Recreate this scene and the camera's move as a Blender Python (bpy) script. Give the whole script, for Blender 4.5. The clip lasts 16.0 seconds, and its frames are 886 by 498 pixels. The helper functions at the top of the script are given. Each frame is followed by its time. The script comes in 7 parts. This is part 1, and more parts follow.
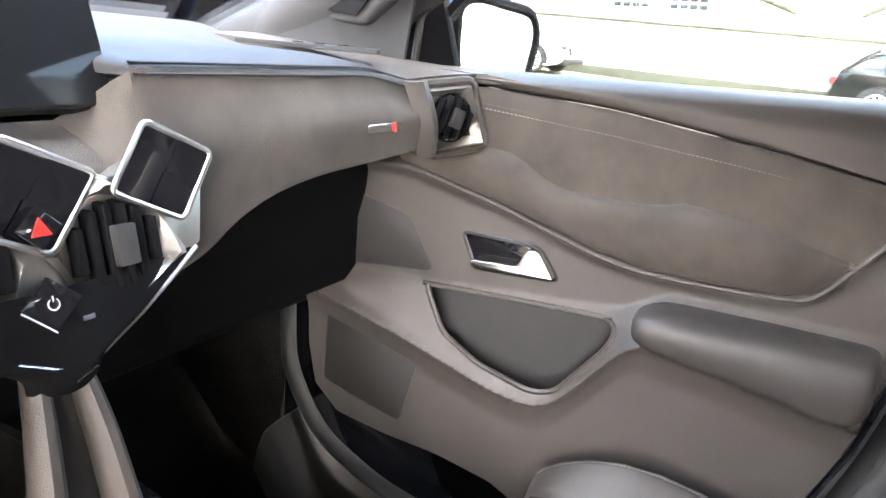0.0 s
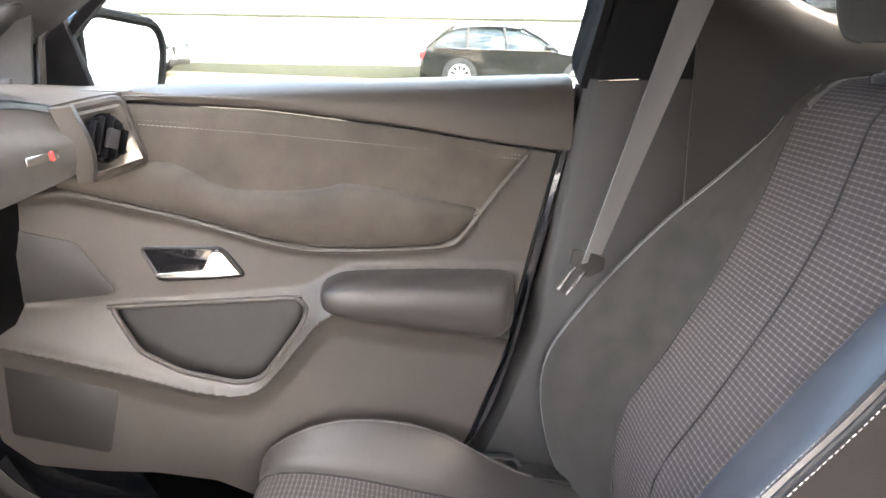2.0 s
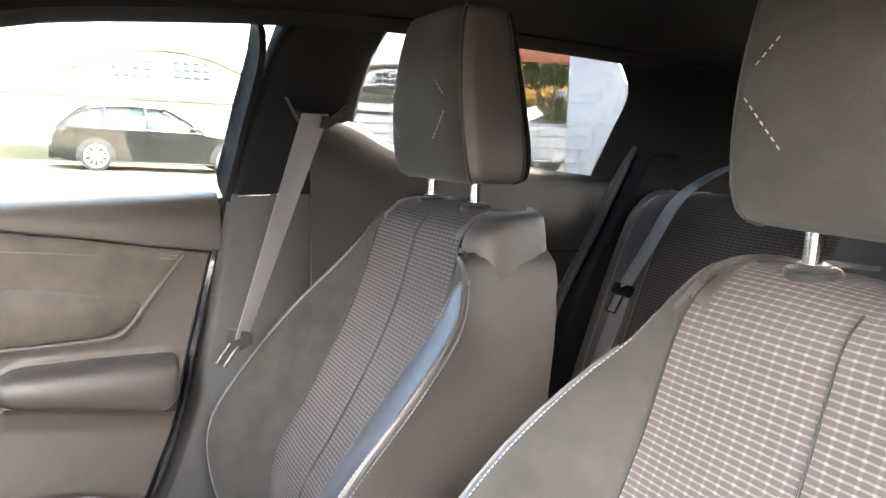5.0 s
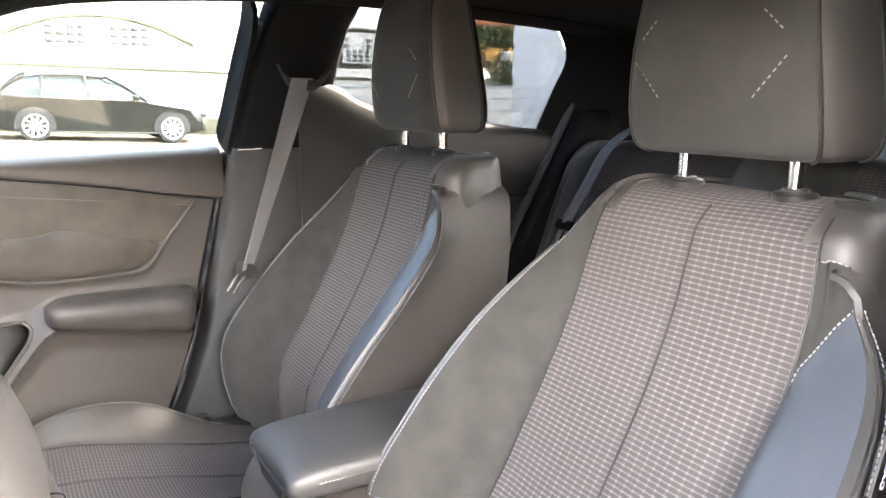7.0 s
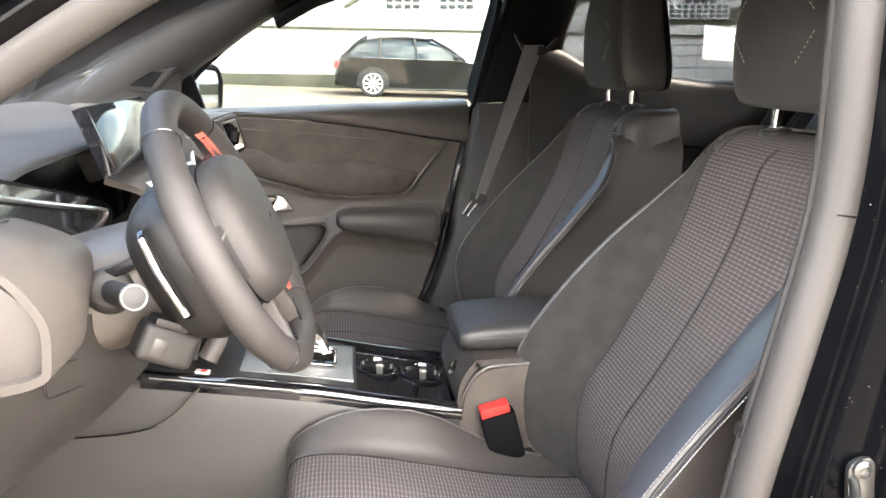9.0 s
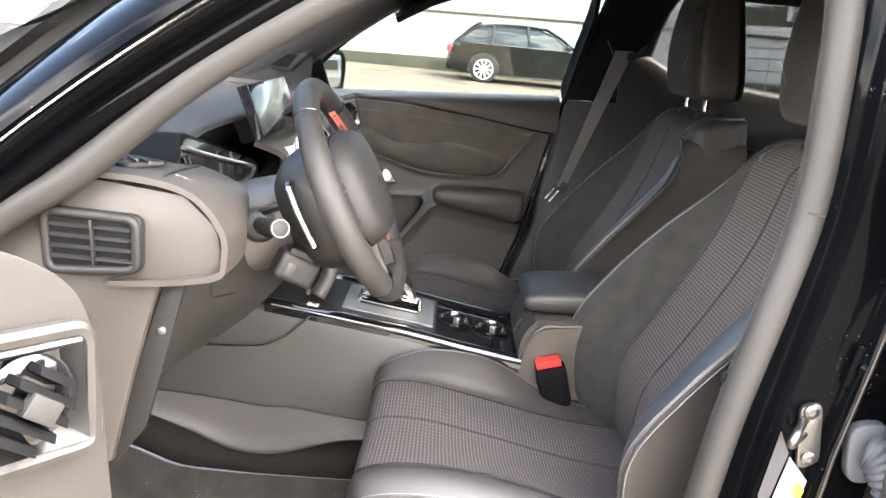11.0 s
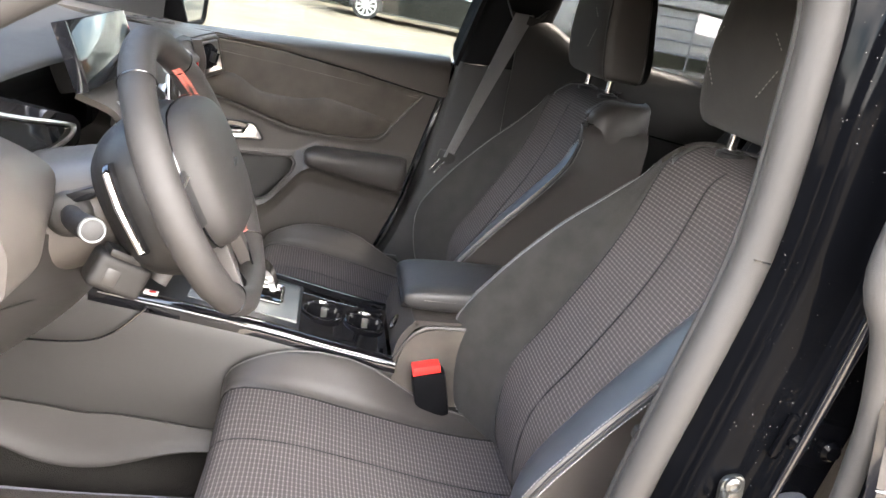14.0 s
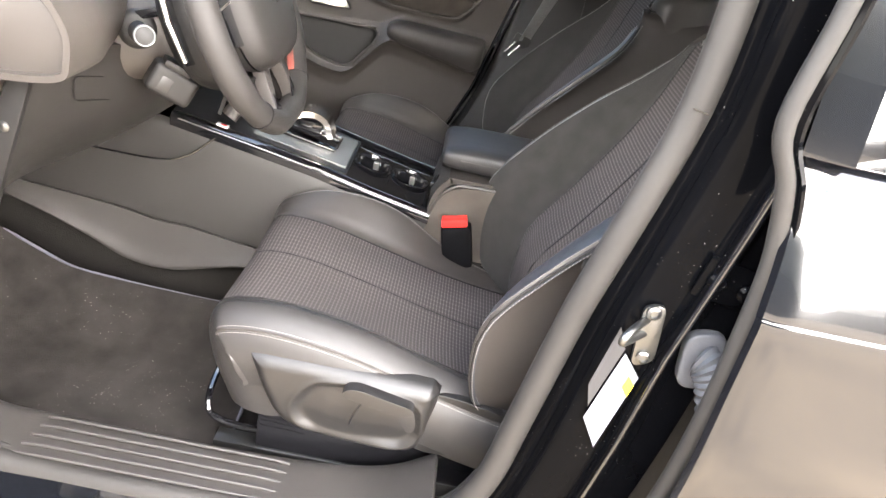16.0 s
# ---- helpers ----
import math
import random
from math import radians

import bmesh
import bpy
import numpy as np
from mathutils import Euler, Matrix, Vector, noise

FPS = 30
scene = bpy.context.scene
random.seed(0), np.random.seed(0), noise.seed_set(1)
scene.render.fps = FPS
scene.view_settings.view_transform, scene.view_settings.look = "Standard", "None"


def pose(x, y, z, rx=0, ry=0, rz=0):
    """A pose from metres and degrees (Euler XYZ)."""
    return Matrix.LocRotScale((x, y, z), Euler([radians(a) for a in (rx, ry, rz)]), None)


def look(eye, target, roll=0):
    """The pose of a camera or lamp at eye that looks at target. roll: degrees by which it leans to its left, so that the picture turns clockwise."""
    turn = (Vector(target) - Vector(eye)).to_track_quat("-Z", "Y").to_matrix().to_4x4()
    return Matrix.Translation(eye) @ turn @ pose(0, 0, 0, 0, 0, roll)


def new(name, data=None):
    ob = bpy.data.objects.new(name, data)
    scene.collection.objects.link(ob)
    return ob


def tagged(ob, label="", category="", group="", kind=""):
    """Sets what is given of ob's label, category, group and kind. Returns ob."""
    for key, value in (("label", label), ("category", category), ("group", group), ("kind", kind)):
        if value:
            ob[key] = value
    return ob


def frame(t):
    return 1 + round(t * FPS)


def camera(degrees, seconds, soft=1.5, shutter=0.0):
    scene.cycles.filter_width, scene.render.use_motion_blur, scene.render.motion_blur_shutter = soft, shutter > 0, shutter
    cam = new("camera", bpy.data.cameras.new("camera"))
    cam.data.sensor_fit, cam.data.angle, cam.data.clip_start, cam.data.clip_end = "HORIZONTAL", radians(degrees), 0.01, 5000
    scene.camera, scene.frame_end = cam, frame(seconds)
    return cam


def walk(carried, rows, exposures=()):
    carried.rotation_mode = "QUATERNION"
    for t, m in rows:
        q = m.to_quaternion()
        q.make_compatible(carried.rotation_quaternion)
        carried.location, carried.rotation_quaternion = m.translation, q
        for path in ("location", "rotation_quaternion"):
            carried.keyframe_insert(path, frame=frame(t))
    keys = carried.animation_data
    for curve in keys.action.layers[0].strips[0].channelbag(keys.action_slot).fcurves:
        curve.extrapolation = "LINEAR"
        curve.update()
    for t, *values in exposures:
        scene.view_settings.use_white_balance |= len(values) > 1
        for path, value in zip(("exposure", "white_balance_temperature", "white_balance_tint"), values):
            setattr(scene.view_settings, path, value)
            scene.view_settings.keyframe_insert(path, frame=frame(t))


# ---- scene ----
cam = camera(61.7, 16.0)
METRES, EYE, TILT, LEAN, TURN = 2.0, 1.25, -15.0, 0.0, 0.0
PATH = [
    (0, (1.705, -0.286, 1.145), (0.834, 1.434, 0.613), 4.9),
    (0.5, (1.699, -0.29, 1.148), (1.074, 1.527, 0.591), 3.8),
    (1, (1.688, -0.306, 1.147), (1.289, 1.569, 0.579), 1.9),
    (1.5, (1.685, -0.335, 1.15), (1.519, 1.578, 0.593), 0.4),
    (2, (1.688, -0.385, 1.159), (1.709, 1.547, 0.645), -0.3),
    (2.5, (1.693, -0.468, 1.189), (1.876, 1.468, 0.722), -0.6),
    (3, (1.713, -0.538, 1.214), (2.039, 1.392, 0.802), -0.5),
    (3.5, (1.698, -0.565, 1.226), (2.209, 1.325, 0.822), 0.1),
    (4, (1.667, -0.601, 1.23), (2.365, 1.229, 0.822), 0.7),
    (4.5, (1.656, -0.633, 1.228), (2.482, 1.157, 0.894), 1.3),
    (4.7, (1.652, -0.652, 1.236), (2.509, 1.129, 0.931), 1.2),
    (6.8, (1.489, -0.861, 1.225), (2.568, 0.782, 0.855), 0.6),
    (7, (1.473, -0.898, 1.226), (2.485, 0.78, 0.83), 0.3),
    (7.5, (1.467, -0.995, 1.226), (2.297, 0.77, 0.784), -0.3),
    (8, (1.478, -1.099, 1.242), (2.115, 0.737, 0.769), -0.5),
    (8.5, (1.498, -1.185, 1.237), (1.937, 0.702, 0.742), -1.0),
    (9, (1.555, -1.309, 1.239), (1.806, 0.611, 0.738), -0.3),
    (9.5, (1.57, -1.416, 1.252), (1.684, 0.509, 0.721), 1.3),
    (10, (1.567, -1.478, 1.26), (1.591, 0.446, 0.713), 2.9),
    (10.2, (1.569, -1.498, 1.264), (1.56, 0.424, 0.712), 3.5),
    (12.3, (1.55, -1.592, 1.287), (1.562, 0.338, 0.765), 2.7),
    (12.5, (1.546, -1.564, 1.295), (1.532, 0.361, 0.754), 3.4),
    (13, (1.569, -1.471, 1.295), (1.492, 0.435, 0.693), 6.5),
    (13.5, (1.585, -1.4, 1.308), (1.677, 0.498, 0.683), 8.8),
    (14, (1.563, -1.339, 1.3), (1.916, 0.516, 0.643), 9.6),
    (14.5, (1.547, -1.384, 1.268), (1.946, 0.426, 0.516), 11.4),
    (15, (1.565, -1.419, 1.257), (1.902, 0.365, 0.418), 13.0),
    (15.5, (1.615, -1.463, 1.237), (1.815, 0.314, 0.341), 14.4),
    (16, (1.728, -1.499, 1.284), (1.802, 0.273, 0.359), 13.0),
]
EXPOSURES = [(0, 5.6, 6950, 14), (2.5, 5.75, 7400, 14), (4.5, 6.1, 7500, 13), (7, 5.85, 7400, 13), (8, 5.15, 7400, 12), (9, 4.75, 7400, 12), (10, 4.5, 7150, 12), (12.5, 4.35, 7100, 12), (14, 4.55, 7150, 12), (15, 4.45, 7300, 12), (16, 4.42, 7300, 12)]
walk(cam, [(t, look(eye, target, roll)) for t, eye, target, roll in PATH], EXPOSURES)

# ---- light ----
SUN_EL, SUN_ROT = radians(46), radians(82)
world = bpy.data.worlds.new("sky")
scene.world = world
world.use_nodes = True
wn, wl = world.node_tree.nodes, world.node_tree.links
sky = wn.new("ShaderNodeTexSky")
sky.sky_type = "NISHITA"
sky.sun_disc = False
sky.sun_elevation, sky.sun_rotation = SUN_EL, SUN_ROT
sky.air_density, sky.dust_density = 1.0, 1.5
wco = wn.new("ShaderNodeTexCoord")
wmap = wn.new("ShaderNodeMapping")
wmap.inputs["Scale"].default_value = (1.0, 1.0, 2.6)
wnoise = wn.new("ShaderNodeTexNoise")
wnoise.inputs["Scale"].default_value = 2.4
wnoise.inputs["Detail"].default_value = 9.0
wramp = wn.new("ShaderNodeValToRGB")
wramp.color_ramp.elements[0].position, wramp.color_ramp.elements[1].position = 0.44, 0.62
wmix = wn.new("ShaderNodeMixRGB")
wmix.inputs["Color2"].default_value = (14.0, 14.2, 14.8, 1)
wl.new(wco.outputs["Generated"], wmap.inputs["Vector"])
wl.new(wmap.outputs["Vector"], wnoise.inputs["Vector"])
# a bank of cloud beside the driver's side; the sky ahead and overhead is clearer and blue
wsep = wn.new("ShaderNodeSeparateXYZ")
wlow = wn.new("ShaderNodeMapRange")
wlow.inputs["From Min"].default_value, wlow.inputs["From Max"].default_value = 0.15, 0.85
wlow.inputs["To Min"].default_value, wlow.inputs["To Max"].default_value = 0.05, -0.08
wadd = wn.new("ShaderNodeMath")
wl.new(wco.outputs["Generated"], wsep.inputs["Vector"])
wl.new(wsep.outputs["Z"], wlow.inputs["Value"])
wl.new(wlow.outputs["Result"], wadd.inputs[1])
wl.new(wnoise.outputs["Fac"], wadd.inputs[0])
wside = wn.new("ShaderNodeVectorMath")
wside.operation = "DOT_PRODUCT"
wside.inputs[1].default_value = (0.12, -0.13, 0.0)
wboth = wn.new("ShaderNodeMath")
wl.new(wco.outputs["Generated"], wside.inputs[0])
wl.new(wside.outputs["Value"], wboth.inputs[0])
wl.new(wadd.outputs[0], wboth.inputs[1])
wl.new(wboth.outputs[0], wramp.inputs["Fac"])
wl.new(wramp.outputs["Color"], wmix.inputs["Fac"])
wl.new(sky.outputs["Color"], wmix.inputs["Color1"])
wl.new(wmix.outputs["Color"], wn["Background"].inputs["Color"])
wn["Background"].inputs["Strength"].default_value = 0.15
sun = new("sun", bpy.data.lights.new("sun", "SUN"))
sun.data.energy, sun.data.angle, sun.data.color = 0.7, radians(10), (1.0, 0.95, 0.87)
sun.matrix_world = look((math.sin(SUN_ROT) * math.cos(SUN_EL) * 50, math.cos(SUN_ROT) * math.cos(SUN_EL) * 50, math.sin(SUN_EL) * 50), (0, 0, 0))


# ---- materials ----
def material(name, color, rough=0.5, metal=0.0, grain=0.0, size=200.0, stain=0.25, stain_size=6.0, spec=0.5, coat=0.0, sheen=0.0, detail=3.0):
    """Principled material with stains at a large scale and fine relief at a small one; sizes are per metre."""
    m = bpy.data.materials.new(name)
    m.use_nodes = True
    n, l = m.node_tree.nodes, m.node_tree.links
    b = n["Principled BSDF"]
    b.inputs["Roughness"].default_value, b.inputs["Metallic"].default_value = rough, metal
    b.inputs["Specular IOR Level"].default_value, b.inputs["Coat Weight"].default_value = spec, coat
    b.inputs["Coat Roughness"].default_value, b.inputs["Sheen Weight"].default_value = 0.02, sheen
    b.inputs["Base Color"].default_value = (*color, 1)
    co = n.new("ShaderNodeTexCoord")
    if stain:
        big = n.new("ShaderNodeTexNoise")
        big.inputs["Scale"].default_value, big.inputs["Detail"].default_value = stain_size, 5.0
        mix = n.new("ShaderNodeMixRGB")
        mix.inputs["Color1"].default_value = (*[c * (1 - stain) for c in color], 1)
        mix.inputs["Color2"].default_value = (*[min(1, c * (1 + stain)) for c in color], 1)
        l.new(co.outputs["Object"], big.inputs["Vector"])
        l.new(big.outputs["Fac"], mix.inputs["Fac"])
        l.new(mix.outputs["Color"], b.inputs["Base Color"])
        mr = n.new("ShaderNodeMapRange")
        mr.inputs["To Min"].default_value, mr.inputs["To Max"].default_value = max(0, rough * 0.88), min(1, rough * 1.12)
        l.new(big.outputs["Fac"], mr.inputs["Value"])
        l.new(mr.outputs["Result"], b.inputs["Roughness"])
    if grain:
        fine = n.new("ShaderNodeTexNoise")
        fine.inputs["Scale"].default_value, fine.inputs["Detail"].default_value = size, detail
        bump = n.new("ShaderNodeBump")
        bump.inputs["Strength"].default_value, bump.inputs["Distance"].default_value = grain, 0.002
        l.new(co.outputs["Object"], fine.inputs["Vector"])
        l.new(fine.outputs["Fac"], bump.inputs["Height"])
        l.new(bump.outputs["Normal"], b.inputs["Normal"])
    return m


def weave(name, dark, light, pitch):
    """Woven cloth: rows of pale dashes on a dark ground, laid out along the cloth's own UV in metres."""
    m = material(name, dark, 0.9, stain=0.0, spec=0.2)
    n, l = m.node_tree.nodes, m.node_tree.links
    b = n["Principled BSDF"]
    uv = n.new("ShaderNodeUVMap")
    uv.uv_map = "UVMap"
    sep = n.new("ShaderNodeSeparateXYZ")
    l.new(uv.outputs["UV"], sep.inputs["Vector"])

    def cell(socket, step, shift=0.0):
        mul = n.new("ShaderNodeMath")
        mul.operation, mul.inputs[1].default_value, mul.inputs[2].default_value = "MULTIPLY_ADD", 1 / step, shift
        l.new(socket, mul.inputs[0])
        pp = n.new("ShaderNodeMath")
        pp.operation, pp.inputs[1].default_value = "PINGPONG", 0.5
        l.new(mul.outputs[0], pp.inputs[0])
        return pp.outputs[0]

    def band(socket, lo, hi):
        r = n.new("ShaderNodeMapRange")
        r.interpolation_type = "SMOOTHSTEP"
        r.inputs["From Min"].default_value, r.inputs["From Max"].default_value = lo, hi
        l.new(socket, r.inputs["Value"])
        return r.outputs["Result"]

    def times(a, c):
        t = n.new("ShaderNodeMath")
        t.operation = "MULTIPLY"
        l.new(a, t.inputs[0])
        l.new(c, t.inputs[1])
        return t.outputs[0]

    across, along = cell(sep.outputs["X"], pitch[0]), cell(sep.outputs["Y"], pitch[1])
    faint = n.new("ShaderNodeMapRange")
    faint.inputs["To Min"].default_value = 0.72
    l.new(band(across, 0.04, 0.14), faint.inputs["Value"])
    dash = times(faint.outputs["Result"], band(along, 0.07, 0.22))
    inv = n.new("ShaderNodeMath")
    inv.operation, inv.inputs[0].default_value = "SUBTRACT", 1.0
    l.new(across, inv.inputs[1])
    knot = times(band(inv.outputs[0], 0.80, 0.92), band(along, 0.30, 0.06))
    noise_t = n.new("ShaderNodeTexNoise")
    noise_t.inputs["Scale"].default_value = 60.0
    l.new(uv.outputs["UV"], noise_t.inputs["Vector"])
    vary = n.new("ShaderNodeMapRange")
    vary.inputs["From Min"].default_value, vary.inputs["From Max"].default_value = 0.3, 0.7
    vary.inputs["To Min"].default_value, vary.inputs["To Max"].default_value = 0.55, 1.0
    l.new(noise_t.outputs["Fac"], vary.inputs["Value"])
    mix0 = n.new("ShaderNodeMixRGB")
    mix0.inputs["Color1"].default_value = (*light, 1)
    mix0.inputs["Color2"].default_value = (*dark, 1)
    l.new(dash, mix0.inputs["Fac"])
    mix = n.new("ShaderNodeMixRGB")
    mix.inputs["Color2"].default_value = (*[min(0.8, 1.45 * c) for c in light], 1)
    l.new(times(knot, vary.outputs["Result"]), mix.inputs["Fac"])
    l.new(mix0.outputs["Color"], mix.inputs["Color1"])
    l.new(mix.outputs["Color"], b.inputs["Base Color"])
    bump = n.new("ShaderNodeBump")
    bump.inputs["Strength"].default_value, bump.inputs["Distance"].default_value = 0.5, -0.001
    l.new(dash, bump.inputs["Height"])
    l.new(bump.outputs["Normal"], b.inputs["Normal"])
    return m


def glass(name, tint, gloss):
    """A thin pane: clear, with a Fresnel gloss."""
    m = bpy.data.materials.new(name)
    m.use_nodes = True
    n, l = m.node_tree.nodes, m.node_tree.links
    n.remove(n["Principled BSDF"])
    clear, shine, mix, fres = n.new("ShaderNodeBsdfTransparent"), n.new("ShaderNodeBsdfGlossy"), n.new("ShaderNodeMixShader"), n.new("ShaderNodeFresnel")
    clear.inputs["Color"].default_value = (*tint, 1)
    shine.inputs["Roughness"].default_value = 0.01
    fres.inputs["IOR"].default_value = gloss
    l.new(fres.outputs["Fac"], mix.inputs["Fac"])
    l.new(clear.outputs[0], mix.inputs[1])
    l.new(shine.outputs[0], mix.inputs[2])
    l.new(mix.outputs[0], n["Material Output"].inputs["Surface"])
    return m


M = dict(
    tunnel=material("tunnel_carpet", (0.0125, 0.0115, 0.0105), 1.0, grain=0.8, size=420, stain=0.5, stain_size=9, detail=6, spec=0.05),
    film=material("grey_film", (0.03, 0.031, 0.035), 0.35, stain=0.2),
    shield=material("satin_plastic", (0.0135, 0.0128, 0.0126), 0.38, grain=0.2, size=1100, stain=0.1, stain_size=9, spec=0.5),
    jamb=material("jamb_paint", (0.0015, 0.0016, 0.002), 0.06, stain=0.3, stain_size=20, spec=0.04, coat=0.0),
    paper=material("label_paper", (0.15, 0.156, 0.175), 0.5, stain=0.05),
    cloth=weave("woven_cloth", (0.043, 0.0375, 0.036), (0.085, 0.0735, 0.072), (0.0125, 0.0062)),
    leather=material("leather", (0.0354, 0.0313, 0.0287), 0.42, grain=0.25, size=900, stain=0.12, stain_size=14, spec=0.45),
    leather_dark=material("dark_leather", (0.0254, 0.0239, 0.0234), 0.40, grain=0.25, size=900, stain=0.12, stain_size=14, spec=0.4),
    sill=material("sill_plastic", (0.0354, 0.0322, 0.0302), 0.42, spec=0.4, grain=0.3, size=1100, stain=0.2, stain_size=9),
    # fine leather whose bluish base carries the blue sky's sheen
    leather_sky_sheen=material("sky_sheen_leather", (0.0312, 0.0348, 0.042), 0.38, grain=0.06, size=900, stain=0.12, stain_size=14, spec=0.5),
    suede=material("suede", (0.0655, 0.0562, 0.0477), 0.95, grain=0.35, size=700, stain=0.6, stain_size=15, sheen=0.06, spec=0.15),
    suede_seat=material("seat_suede", (0.0265, 0.0246, 0.0226), 0.95, grain=0.35, size=700, stain=0.6, stain_size=20, sheen=0.06, spec=0.15),
    pad=material("matt_leather", (0.0245, 0.0222, 0.0208), 0.52, grain=0.35, size=1300, stain=0.15, stain_size=14, spec=0.32),
    soft=material("soft_plastic", (0.0429, 0.037, 0.0325), 0.43, spec=0.45, grain=0.25, size=1100, stain=0.1, stain_size=9),
    soft_dark=material("dark_plastic", (0.012, 0.0112, 0.0108), 0.45, spec=0.3, grain=0.3, size=1100, stain=0.12, stain_size=9),
    deck=material("dash_deck_plastic", (0.0227, 0.0219, 0.0216), 0.5, spec=0.3, grain=0.3, size=1100, stain=0.1, stain_size=9),
    # near-black for black plastic parts; also carries the shade under the dash
    shadow_plastic=material("black_shadow_plastic", (0.0042, 0.0042, 0.0048), 0.6, spec=0.05, grain=0.3, size=1100, stain=0.15, stain_size=9),
    console=material("console_plastic", (0.0196, 0.0178, 0.0164), 0.42, spec=0.45, grain=0.3, size=1100, stain=0.2, stain_size=9),
    lining=material("roof_lining", (0.0064, 0.0064, 0.0068), 0.95, spec=0.08, grain=0.4, size=900, stain=0.1),
    gloss=material("gloss_black", (0.006, 0.006, 0.007), 0.06, stain=0.1, coat=0.6),
    grey_panel=material("grey_panel", (0.104, 0.108, 0.104), 0.45, grain=0.1, size=900, stain=0.08),
    chrome=material("chrome", (0.82, 0.8, 0.76), 0.14, 1.0, stain=0.05),
    satin=material("satin_metal", (0.66, 0.63, 0.59), 0.32, 1.0, stain=0.06),
    carpet=material("carpet", (0.018, 0.0165, 0.0158), 1.0, spec=0.05, grain=1.0, size=420, stain=0.5, stain_size=16, detail=6),
    mat_cloth=material("floor_mat", (0.024, 0.0215, 0.02), 1.0, spec=0.05, grain=1.0, size=520, stain=0.75, stain_size=14, detail=6),
    paint=material("black_paint", (0.004, 0.0045, 0.006), 0.12, stain=0.1, coat=1.0),
    rubber=material("rubber", (0.02, 0.02, 0.02), 0.75, grain=0.2, size=500),
    seal=material("door_seal", (0.0288, 0.027, 0.0257), 0.5, grain=0.15, size=700, stain=0.12, spec=0.25),
    bellows=material("grey_rubber", (0.042, 0.045, 0.0516), 0.7, grain=0.2, size=300),
    belt=material("belt_webbing", (0.14, 0.14, 0.146), 0.3, grain=0.6, size=650, stain=0.15),
    thread=material("pale_thread", (0.21, 0.195, 0.185), 0.7, stain=0),
    red_thread=material("red_thread", (0.62, 0.16, 0.12), 0.7, stain=0),
    red=material("red_button", (0.62, 0.03, 0.025), 0.35, stain=0.05),
    white=material("white_plastic", (0.75, 0.75, 0.76), 0.4, stain=0.04),
    yellow=material("yellow_print", (0.8, 0.6, 0.03), 0.5, stain=0),
    ink=material("grey_print", (0.09, 0.09, 0.11), 0.6, stain=0),
    screen=material("screen_glass", (0.01, 0.011, 0.012), 0.05, stain=0.0, spec=0.22),
    zinc=material("zinc_steel", (0.15, 0.15, 0.145), 0.4, 1.0, grain=0.1, size=300),
    pane=glass("clear_pane", (0.48, 0.51, 0.50), 1.35),
    pane_clear=glass("windscreen_pane", (0.86, 0.88, 0.87), 1.35),
    pane_dark=glass("tinted_pane", (0.19, 0.20, 0.205), 1.4),
    car_glass=material("car_window_glass", (0.03, 0.04, 0.04), 0.05, coat=0.5, stain=0.3, stain_size=2),
    mirror=material("mirror_glass", (0.85, 0.88, 0.9), 0.02, 1.0, stain=0),
    plaster=material("white_plaster", (0.66, 0.65, 0.62), 0.9, grain=0.2, size=40, stain=0.06, stain_size=0.5),
    plinth=material("mossy_plinth", (0.075, 0.075, 0.052), 0.9, grain=0.4, size=30, stain=0.3, stain_size=1.2),
    ground=material("pale_asphalt", (0.19, 0.152, 0.106), 0.92, grain=0.8, size=40, stain=0.85, stain_size=1.6, detail=8),
    tyre=material("tyre_rubber", (0.025, 0.025, 0.026), 0.85, grain=0.2, size=120),
    alloy=material("alloy_rim", (0.6, 0.6, 0.61), 0.35, 0.8, stain=0.1),
    paint_dark=material("dark_green_grey_paint", (0.006, 0.0075, 0.007), 0.22, spec=0.3, coat=0.25, stain=0.05),
    paint_white=material("white_car_paint", (0.78, 0.78, 0.78), 0.2, coat=1.0, stain=0.02),
    paint_blue=material("blue_car_paint", (0.03, 0.06, 0.2), 0.2, coat=1.0, stain=0.05),
    red_lamp=material("red_lamp_glass", (0.55, 0.03, 0.03), 0.1, coat=0.5, stain=0.05),
    orange_wall=material("ochre_plaster", (0.36, 0.19, 0.05), 0.9, grain=0.2, size=20, stain=0.12, stain_size=0.6),
    roof_tile=material("clay_tiles", (0.24, 0.08, 0.04), 0.85, grain=0.6, size=8, stain=0.3, stain_size=1.5),
    leaf=material("leaves", (0.05, 0.06, 0.015), 0.6, stain=0.5, stain_size=2.5),
    bark=material("bark", (0.16, 0.12, 0.08), 0.9, grain=0.8, size=25, stain=0.3),
    hill=material("wooded_hill", (0.028, 0.034, 0.026), 1.0, stain=0.4, stain_size=0.05, grain=0.5, size=0.4),
    steel=material("galvanised_rail", (0.5, 0.52, 0.54), 0.45, 0.7, stain=0.1),
    cladding=material("white_cladding", (0.72, 0.74, 0.77), 0.6, stain=0.05, stain_size=0.8),
)


